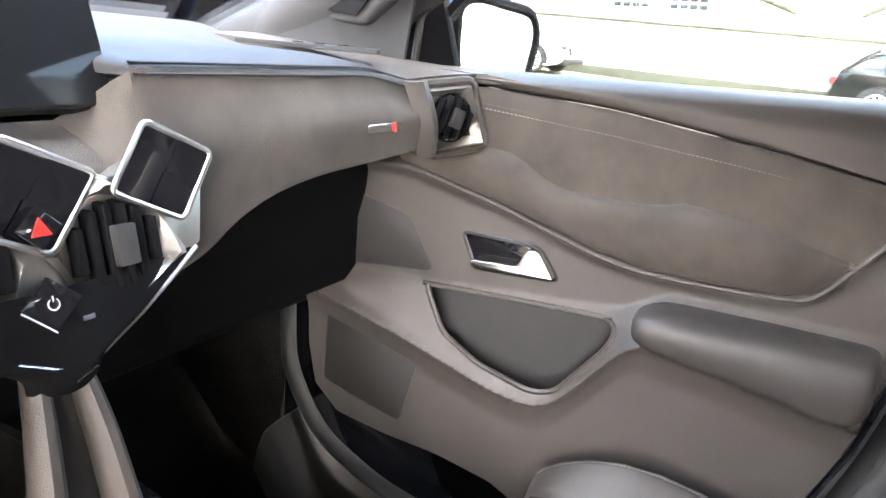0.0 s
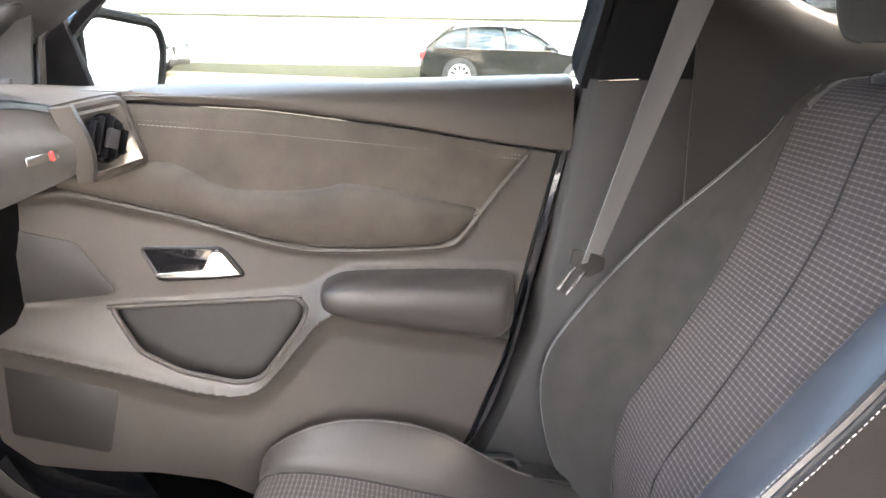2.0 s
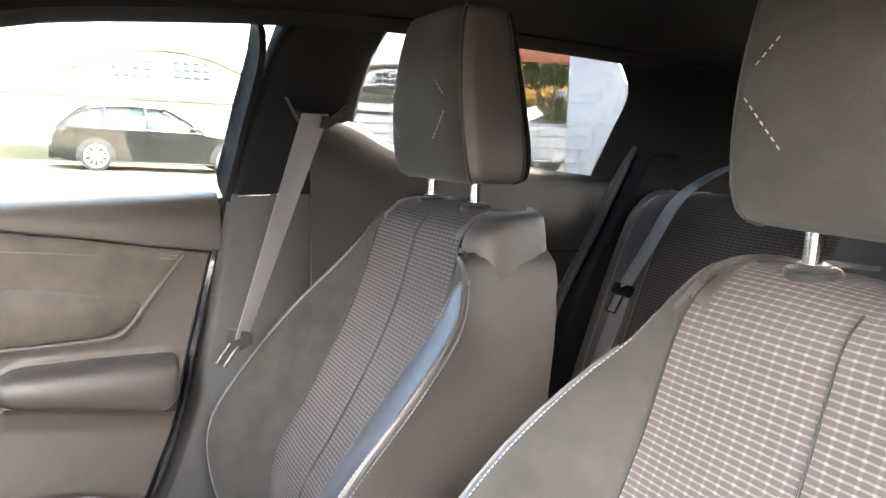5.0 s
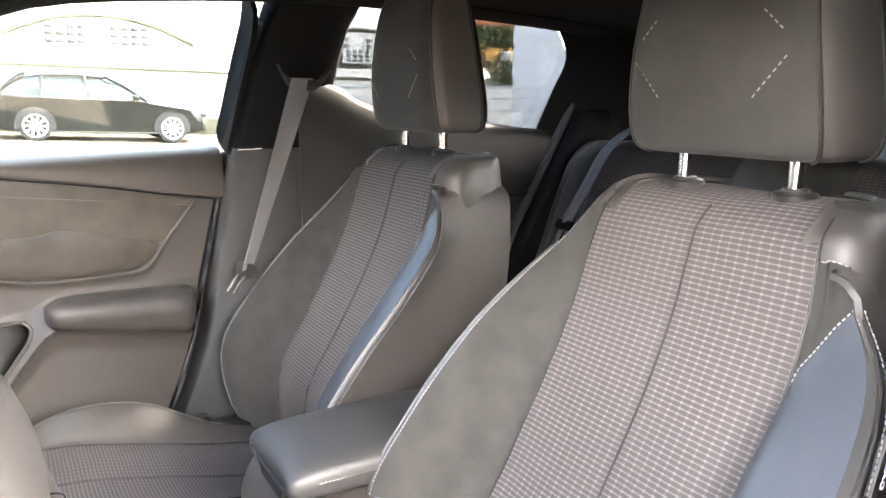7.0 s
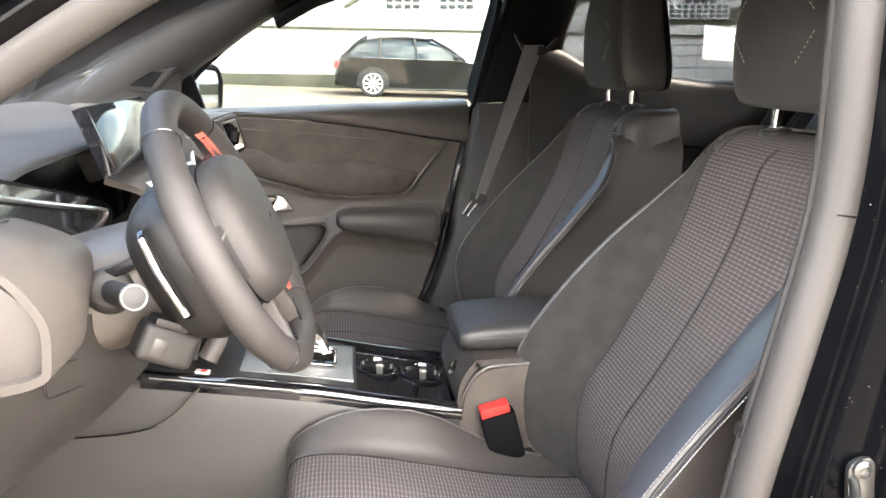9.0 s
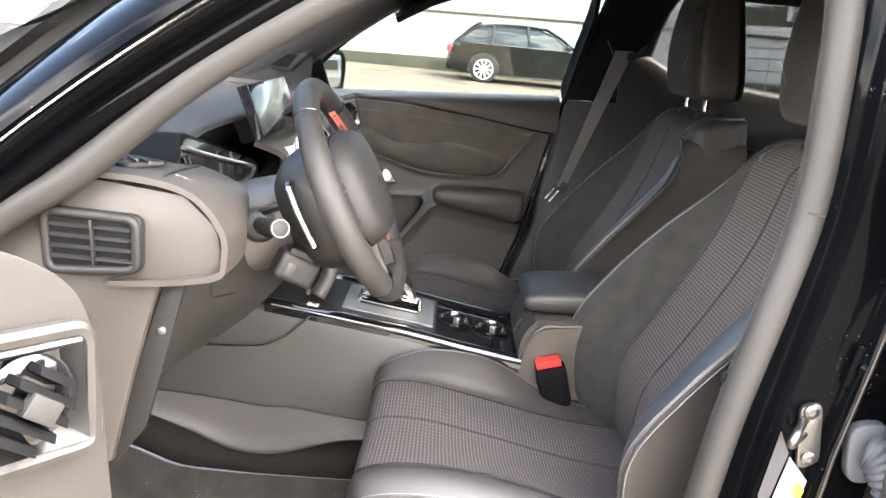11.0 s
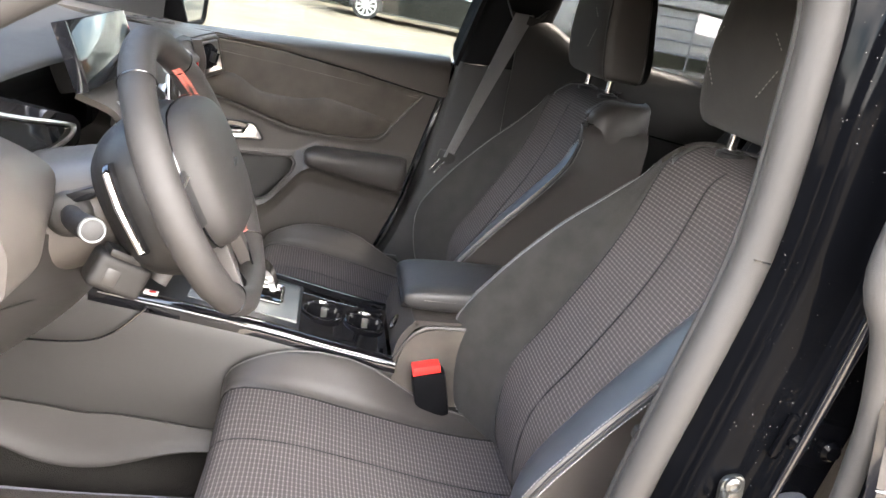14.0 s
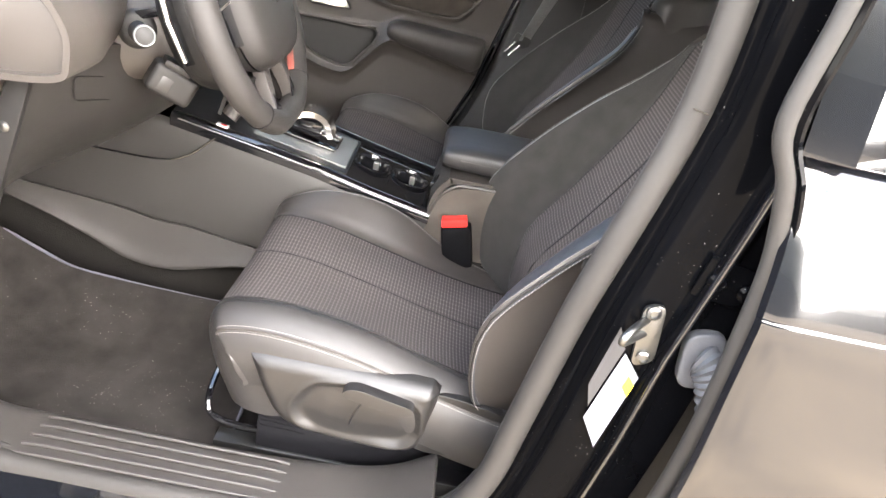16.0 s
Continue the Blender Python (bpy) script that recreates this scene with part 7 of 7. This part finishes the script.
part("mat_edging", tube(rounded_3d([Vector(p) for p in ((0.9, -0.56, 0.394), (1.05, -0.56, 0.329), (1.2, -0.56, 0.32), (1.48, -0.56, 0.316), (1.48, -0.22, 0.386), (1.2, -0.22, 0.39), (1.05, -0.22, 0.399), (0.9, -0.22, 0.464))], 0.03), 0.003, 6, closed=True), M["ink"], matt, "grey bound edge")
random.seed(4)
bm = bmesh.new()
for i in range(70):
    x, y = random.uniform(1.0, 1.46), random.uniform(-0.55, -0.28)
    s = random.uniform(0.0006, 0.0018)
    bmesh.ops.create_icosphere(bm, subdivisions=1, radius=s, matrix=pose(x, y, lerp_at([(0.96, 0.36), (1.05, 0.33), (1.2, 0.32), (1.48, 0.3155)], x)))
part("crumbs", bm, M["white"], matt, "pale crumbs and lint", kind="stuff")
# bonnet and wings
part("bonnet", sheet(dense([[(x, y, z - 0.08 * (abs(y) / 0.8) ** 2) for y in (-0.8, -0.5, 0, 0.5, 0.8)] for x, z in ((-0.25, 0.86), (0.1, 0.98), (0.45, 1.04), (0.72, 1.06))], 3, 3), 0.012), M["paint"], shell, "gloss black bonnet")
part("scuttle", box((0.72, 0, 1.0), (0.14, 1.4, 0.10), 0.02), M["soft_dark"], shell)
for s in (1, -1):
    part("wing", sheet(dense([[(x, s * 0.78, 1.0 - 0.1 * (0.95 - x)), (x, s * 0.85, 0.94 - 0.08 * (0.95 - x)), (x, s * 0.87, 0.75), (x, s * 0.85, 0.45)] for x in (-0.2, 0.2, 0.6, 0.93)], 3, 3), 0.012), M["paint"], shell, "gloss black wing")


# ---- outside ----
gr = []
for x in (-260, -120, -60, -30, -15, -8, -4, 0, 4, 8, 15, 30, 60, 120, 260):
    gr.append([(x, y, gz(max(-60, min(60, x)), max(-60, min(60, y)))) for y in (-260, -120, -60, -30, -15, -8, -3, 0, 3, 8, 15, 30, 60, 120, 260)])
part("ground", sheet(gr, 0.3, flip=True), M["ground"], None, "pale sunlit car park surface", "ground", "structure")

WY = 19.6
wz = 0.62
wall = thing("boundary_wall", "long white rendered wall with a mossy plinth", "wall", (0, WY, 0), kind="structure")
part("wall_face", box((0, WY + 0.15, 1.0), (70, 0.3, 2.0), 0.02, (0, 1.2, 0)), M["plaster"], wall)
part("wall_cap", box((0, WY + 0.13, 2.03), (70, 0.42, 0.07), 0.015, (0, 1.2, 0)), M["plinth"], wall)
part("wall_plinth", box((0, WY - 0.03, 0.62), (70, 0.1, 0.42), 0.01, (0, 1.2, 0)), M["plinth"], wall)
HY = 26.0
hall = thing("workshop_hall", "white workshop hall with arched gables and grid windows", "building", (3, HY, 0))
part("hall_wall", box((-6, HY + 2, 2.2), (45, 4, 4.4), 0.03), M["plaster"], hall)


def arch(cx, half, zb, rise):
    pts = [(cx + half * f, HY - 0.06, zb + rise * (1 - f * f)) for f in np.linspace(-1, 1, 25)]
    part("arch_moulding", tube(pts, 0.07, 6), M["plinth"], hall, "grey arched moulding")


def grid_window(cx, zb, w, h, nx, nz):
    win = part("window", box((cx, HY - 0.03, zb + h / 2), (w + 0.1, 0.06, h + 0.1), 0.01), M["plaster"], hall, "white framed grid window")
    for i in range(nx):
        for j in range(nz):
            part("pane", box((cx - w / 2 + (i + 0.5) * w / nx, HY - 0.07, zb + (j + 0.5) * h / nz), (w / nx - 0.07, 0.03, h / nz - 0.07), 0.005), M["car_glass"], win)


for cx in (-14.5, -4.3, 4.7, 13.8):
    arch(cx, 4.2 if cx != 4.7 else 3.0, 2.95, 0.85)
    grid_window(cx - 0.95, 2.85, 1.25, 0.68, 4, 3)
    grid_window(cx + 0.95, 2.85, 1.25, 0.68, 4, 3)
part("roof_block", box((-2.2, HY + 0.5, 5.0), (2.2, 1.2, 0.9), 0.02), M["orange_wall"], hall)
part("roof_block_tiles", box((-2.2, HY + 0.5, 5.5), (2.6, 1.6, 0.12), 0.02), M["roof_tile"], hall)

# white clad building, railing and terrace beyond the rear
clad = thing("clad_building", "tall white building with horizontal cladding boards", "building", (15.5, 13.5, 0))
part("clad_core", box((17.0, 14.6, 3.2), (6.0, 3.0, 8.0), 0.02), M["cladding"], clad)
for i in range(16):
    part("board", box((17.0, 14.6, -0.6 + i * 0.5), (6.08, 3.08, 0.46), 0.02), M["cladding"], clad)
rail = thing("railing", "galvanised steel railing along the terrace", "railing", (10, 9, 0))
for i in range(14):
    x, y = 7.0 + i * 0.9, 21.5 - i * 1.05
    part("post", tube([(x, y, 0.15), (x, y, 1.55)], 0.03, 8), M["steel"], rail)
for h in (0.62, 0.95, 1.25, 1.52):
    part("bar", tube([(7.0, 21.5, h), (18.7, 7.85, h)], 0.028, 8), M["steel"], rail)
annex = thing("annex", "low beige annex with a white balcony band and windows", "building", (14, 25, 0))
part("annex_wall", box((14.2, 25.4, 0.6), (7.4, 1.0, 4.6), 0.02), M["plinth"], annex, "beige rendered wall")
part("balcony_band", box((13.6, 24.6, 1.95), (5.4, 0.5, 0.66), 0.02), M["plaster"], annex, "white balcony band")
part("vent_grid_block", box((14.0, 24.85, 2.75), (2.6, 0.1, 0.5), 0.01), M["plaster"], annex)
for i in range(10):
    for j in range(3):
        part("vent_hole", box((12.9 + i * 0.25, 24.79, 2.6 + j * 0.16), (0.15, 0.03, 0.1), 0.0), M["car_glass"], annex)
for x in (11.6, 12.9, 14.3, 15.7):
    fr = part("window", box((x, 24.86, 0.72), (0.95, 0.08, 1.5), 0.01), M["cladding"], annex, "white framed window")
    for q in (-0.21, 0.21):
        for zz in (0.36, 1.08):
            part("pane", box((x + q, 24.81, zz), (0.36, 0.05, 0.6), 0.004), M["car_glass"], fr)


def house(x, y, z, w, d, h, label):
    ho = thing("house", label, "house", (x, y, z), "far houses")
    part("wall", box((x, y, z + h / 2), (w, d, h), 0.03), M["orange_wall"], ho)
    part("roof", prism([(x - w / 2 - 0.4, y - d / 2 - 0.4, z + h), (x + w / 2 + 0.4, y - d / 2 - 0.4, z + h), (x, y - d / 2 - 0.4, z + h + 1.5)], (0, d + 0.8, 0), 0.03), M["roof_tile"], ho, "red clay tiled roof")
    for i in (-1, 1):
        for zz in (0.3, 0.68):
            wn_ = part("window", box((x + i * w * 0.25, y - d / 2 - 0.02, z + h * zz), (1.0, 0.1, 1.3), 0.02), M["plaster"], ho)
            part("pane", box((x + i * w * 0.25, y - d / 2 - 0.06, z + h * zz), (0.8, 0.08, 1.1), 0.01), M["car_glass"], wn_)


house(31, 47, -1.0, 8, 8, 7.2, "ochre house with a red tiled roof")
house(30, 70, -1.0, 11, 9, 6.2, "long ochre house with a red tiled roof")


def leafy(name, label, x, y, z, h, spread, count, seed, palm=False):
    random.seed(seed)
    tree = thing(name, label, "tree", (x, y, z), "far trees")
    part("trunk", tube([(x + 0.15 * math.sin(i), y, z + h * 0.6 * i / 5) for i in range(6)], [0.28 - 0.03 * i for i in range(6)], 8), M["bark"], tree)
    for i in range(4):
        a = i * 1.6
        part("limb", tube([(x, y, z + h * 0.4), (x + spread * 0.4 * math.cos(a), y + spread * 0.4 * math.sin(a), z + h * 0.68)], [0.12, 0.05], 6), M["bark"], tree)
    bm = bmesh.new()
    for i in range(count):
        if palm:
            a, r = random.uniform(0, 6.28), random.uniform(0.1, 1) ** 0.7 * spread
            c = Vector((x + r * math.cos(a), y + r * math.sin(a), z + h * 0.72 + 0.9 * math.sin(r / spread * 2.6) - 0.5 * (r / spread) ** 2 + random.uniform(-0.2, 0.2)))
            s = 0.22
        else:
            u = Vector((random.gauss(0, 1), random.gauss(0, 1), random.gauss(0, 1))).normalized() * random.uniform(0.35, 1) ** 0.5
            wob = 1 + 0.25 * noise.noise(u * 2.3 + Vector((seed, 0, 0)))
            c = Vector((x + u.x * spread * wob, y + u.y * spread * wob, z + h * 0.68 + u.z * h * 0.32 * wob))
            s = 0.15
        m = Matrix.Translation(c) @ Euler((random.uniform(0, 3), random.uniform(0, 3), random.uniform(0, 3))).to_matrix().to_4x4()
        vs = [bm.verts.new(m @ Vector(p)) for p in ((-s, 0, 0), (0, -s * 0.4, 0.04), (s, 0, 0), (0, s * 0.4, 0.04))]
        bm.faces.new(vs)
    part("crown", bm, M["leaf"], tree)


leafy("tree", "bushy green tree beyond the railing", 26, 33.5, -1.0, 3.9, 1.8, 2200, 1)
leafy("tree", "bushy green tree beyond the railing", 31, 41, -1.0, 5.0, 2.6, 1800, 2)
leafy("palm_tree", "ragged palm beyond the railing", 27, 36, -1.0, 7.4, 2.0, 3000, 3, True)
hl = []
for a in np.linspace(0, 2 * math.pi, 73):
    hh = 14 + 9 * math.sin(a * 3 + 1) + 5 * math.sin(a * 7) + 3 * math.sin(a * 13)
    hh *= 1 + 1.6 * max(0.0, -math.sin(a))
    hl.append([(250 * math.cos(a), 250 * math.sin(a), -12), (235 * math.cos(a), 235 * math.sin(a), hh * 0.4), (250 * math.cos(a), 250 * math.sin(a), hh)])
part("hills", sheet(hl, 1.0), M["hill"], None, "far wooded hills", "hill", "structure")


# ---- parked cars ----
def parked(name, label, paint, x, y, turn, length=4.32, height=1.42, wheelbase=2.69, wr=0.315, suv=False):
    """A parked hatchback or SUV, its nose towards its own +x; x, y is the middle of its footprint."""
    car = thing(name, label, "parked car", (0, 0, 0), "parked cars")
    L, H, wd = length / 2, height, 0.88
    zb = 0.28 if suv else 0.2
    belt_z = H * 0.63
    low = [(-L, zb + 0.12), (-L - 0.02, belt_z * 0.72), (-L + 0.10, belt_z), (L * 0.35, belt_z - 0.02), (L * 0.93, belt_z * 0.80), (L, belt_z * 0.58), (L - 0.02, zb + 0.1), (L - 0.3, zb), (-L + 0.3, zb)]
    rows = []
    for f, k in ((-1, 0.90), (-0.98, 0.97), (-0.85, 1.0), (-0.4, 1.0), (0, 1.0), (0.4, 1.0), (0.85, 1.0), (0.98, 0.97), (1, 0.90)):
        ring = rounded([(px * (k if abs(px) > L * 0.8 else 1), zb + (pz - zb) * (0.96 + 0.04 * k)) for px, pz in low], 0.12, 3)
        rows.append([(px, f * wd - 0.04 * f * max(0, pz - belt_z * 0.8), pz) for px, pz in ring + ring[:1]])
    body = part("body", sheet(rows, 0.02), paint, car, "glossy painted body")
    for f in (-1, 1):
        ring = rounded([(px * 0.9 if abs(px) > L * 0.8 else px, pz) for px, pz in low], 0.12, 3)
        part("flank", prism([(px, f * (wd - 0.012), pz) for px, pz in ring], (0, -f * 0.03, 0)), paint, car)
    cab_low = [(-L + 0.10, belt_z - 0.03), (L * 0.38, belt_z - 0.03)]
    top = [(-L + 0.42, H - 0.06), (-L + 0.75, H), (-0.1, H), (L * 0.02, H - 0.03)]
    cab = []
    for z, a, b, w in ((belt_z - 0.03, -L + 0.10, L * 0.42, 0.80), (belt_z + (H - belt_z) * 0.5, -L + 0.40, L * 0.23, 0.72), (H - 0.12, -L + 0.72, L * 0.06, 0.63), (H - 0.05, -L + 0.98, L * 0.0, 0.60)):
        cab.append([(a, -w * 0.9, z), (a + 0.12, -w, z), (b - 0.15, -w, z), (b, -w * 0.88, z), (b + 0.03, 0, z), (b, w * 0.88, z), (b - 0.15, w, z), (a + 0.12, w, z), (a, w * 0.9, z), (a - 0.02, 0, z), (a, -w * 0.9, z)])
    part("glasshouse", sheet(dense(cab, 2, 1), 0.02), M["car_glass"], car, "dark window glass")
    rf = [[(px, w * s, H - 0.035 + 0.035 * (1 - (w / 0.63) ** 2) - 0.09 * ((px + 0.5) / 0.95) ** 2) for w in (-0.64, -0.5, -0.2, 0, 0.2, 0.5, 0.64) for s in (1,)] for px in np.linspace(-L + 0.62, L * 0.04, 9)]
    part("roof", sheet(rf, 0.03, flip=True), paint, car)
    for f in (-1, 1):
        for xa, xb in ((L * 0.42, L * 0.03), (-0.25, -0.32), (-L + 1.02, -L + 1.05), (-L + 0.14, -L + 0.74)):
            part("pillar", tube([(xa, f * 0.80, belt_z - 0.02), ((xa + xb) / 2, f * 0.725, belt_z + (H - belt_z) * 0.5), (xb, f * 0.63, H - 0.05)], 0.035, 6), paint, car)
        part("window_line", tube([(-L + 0.2, f * 0.815, belt_z - 0.01), (L * 0.38, f * 0.815, belt_z - 0.01)], 0.014, 6), M["chrome"], car)
        part("door_gap", tube([(-0.32, f * 0.882, zb + 0.15), (-0.30, f * 0.872, belt_z - 0.05)], 0.006, 5), M["gloss"], car)
        part("door_gap", tube([(0.72, f * 0.882, zb + 0.15), (0.70, f * 0.872, belt_z - 0.05)], 0.006, 5), M["gloss"], car)
        part("door_handle", box((-0.12, f * 0.885, belt_z * 0.86), (0.16, 0.03, 0.03), 0.008), paint, car)
        part("side_crease", tube([(-L * 0.8, f * 0.880, belt_z * 0.80), (L * 0.75, f * 0.880, belt_z * 0.74)], 0.012, 5), paint, car)
        part("mirror", box((L * 0.3, f * 0.93, belt_z + 0.06), (0.14, 0.18, 0.12), 0.04), paint, car)
        part("tail_lamp", box((-L + 0.06, f * 0.70, belt_z * 0.82), (0.2, 0.3, 0.16), 0.03), M["red_lamp"], car, "red tail lamp")
        part("head_lamp", box((L - 0.17, f * 0.66, belt_z * 0.70), (0.34, 0.34, 0.13), 0.04, (0, 0, f * -18)), M["car_glass"], car, "clear head lamp")
        for wx in (-wheelbase / 2, wheelbase / 2):
            wx += 0.06
            arch_p = [(wx + (wr + 0.07) * math.cos(a), f * 0.872, wr + (wr + 0.07) * math.sin(a)) for a in np.linspace(-0.2, math.pi + 0.2, 20)]
            part("wheel_arch", prism(arch_p, (0, f * 0.012, 0)), M["tyre"], car)
            whl = part("wheel", turned([(0.0, -0.08), (wr * 0.7, -0.09), (wr * 0.95, -0.085), (wr, -0.05), (wr, 0.05), (wr * 0.95, 0.085), (wr * 0.72, 0.09), (wr * 0.70, 0.05), (0.0, 0.05)], (wx, f * 0.815, wr), (0, f, 0), 36), M["tyre"], car, "black tyre")
            hub = bmesh.new()
            for i in range(10):
                a = 2 * math.pi * i / 10
                d, e = Vector((math.cos(a), 0, math.sin(a))), Vector((-math.sin(a), 0, math.cos(a)))
                c = Vector((wx, f * 0.885, wr))
                tube([c + d * 0.03, c + d * wr * 0.7], [0.022, 0.03], 6, bm=hub)
            part("rim_spokes", hub, M["alloy"], whl, "pale alloy spokes")
            part("rim_ring", tube([(wx + wr * 0.72 * math.cos(a), f * 0.895, wr + wr * 0.72 * math.sin(a)) for a in np.linspace(0, 2 * math.pi, 32, endpoint=False)], 0.018, 8, closed=True), M["alloy"], whl)
            part("hub_cap", turned([(0.0, 0), (0.05, 0), (0.045, 0.015), (0.0, 0.018)], (wx, f * 0.885, wr), (0, f, 0), 14), M["alloy"], whl)
    part("front_grille", box((L - 0.02, 0, belt_z * 0.60), (0.08, 0.8, 0.2), 0.03), M["gloss"], car, "dark front grille")
    for i in range(4):
        part("grille_bar", box((L + 0.02, 0, belt_z * 0.60 - 0.07 + i * 0.047), (0.04, 0.72, 0.014), 0.004), M["satin"], car)
    part("lower_bumper", box((L - 0.08, 0, zb + 0.12), (0.2, 1.5, 0.16), 0.05), M["soft_dark"], car)
    part("rear_bumper", box((-L + 0.08, 0, zb + 0.14), (0.2, 1.5, 0.2), 0.05), paint, car)
    for f in (-1, 1):
        part("fog_lamp", turned([(0.0, 0), (0.07, 0), (0.06, 0.02), (0.0, 0.025)], (L - 0.02, f * 0.6, zb + 0.2), (1, 0, 0), 14), M["car_glass"], car)
    part("rear_window", prism([(-L + 0.11, -0.62, belt_z + 0.02), (-L + 0.11, 0.62, belt_z + 0.02), (-L + 0.66, 0.52, H - 0.12), (-L + 0.66, -0.52, H - 0.12)], (-0.012, 0, 0.005)), M["car_glass"], car)
    car.location = (x, y, gz(x, y))
    car.rotation_euler = (radians(1.2), radians(2.0), radians(turn))
    return car


parked("parked_hatchback", "dark green-black hatchback parked along the wall", M["paint_dark"], 3.53, 17.45, 0)
parked("parked_van", "white hatchback parked along the wall", M["paint_white"], -6.3, 17.6, 0, 4.1, 1.5, 2.5, 0.31)
parked("parked_suv", "white parked SUV with silver wheels", M["paint_white"], -5.38, 8.18, 17, 4.4, 1.68, 2.64, 0.375, True)
parked("parked_estate", "blue car parked behind the SUV", M["paint_blue"], -5.5, 10.9, 17, 4.3, 1.5, 2.6, 0.31)
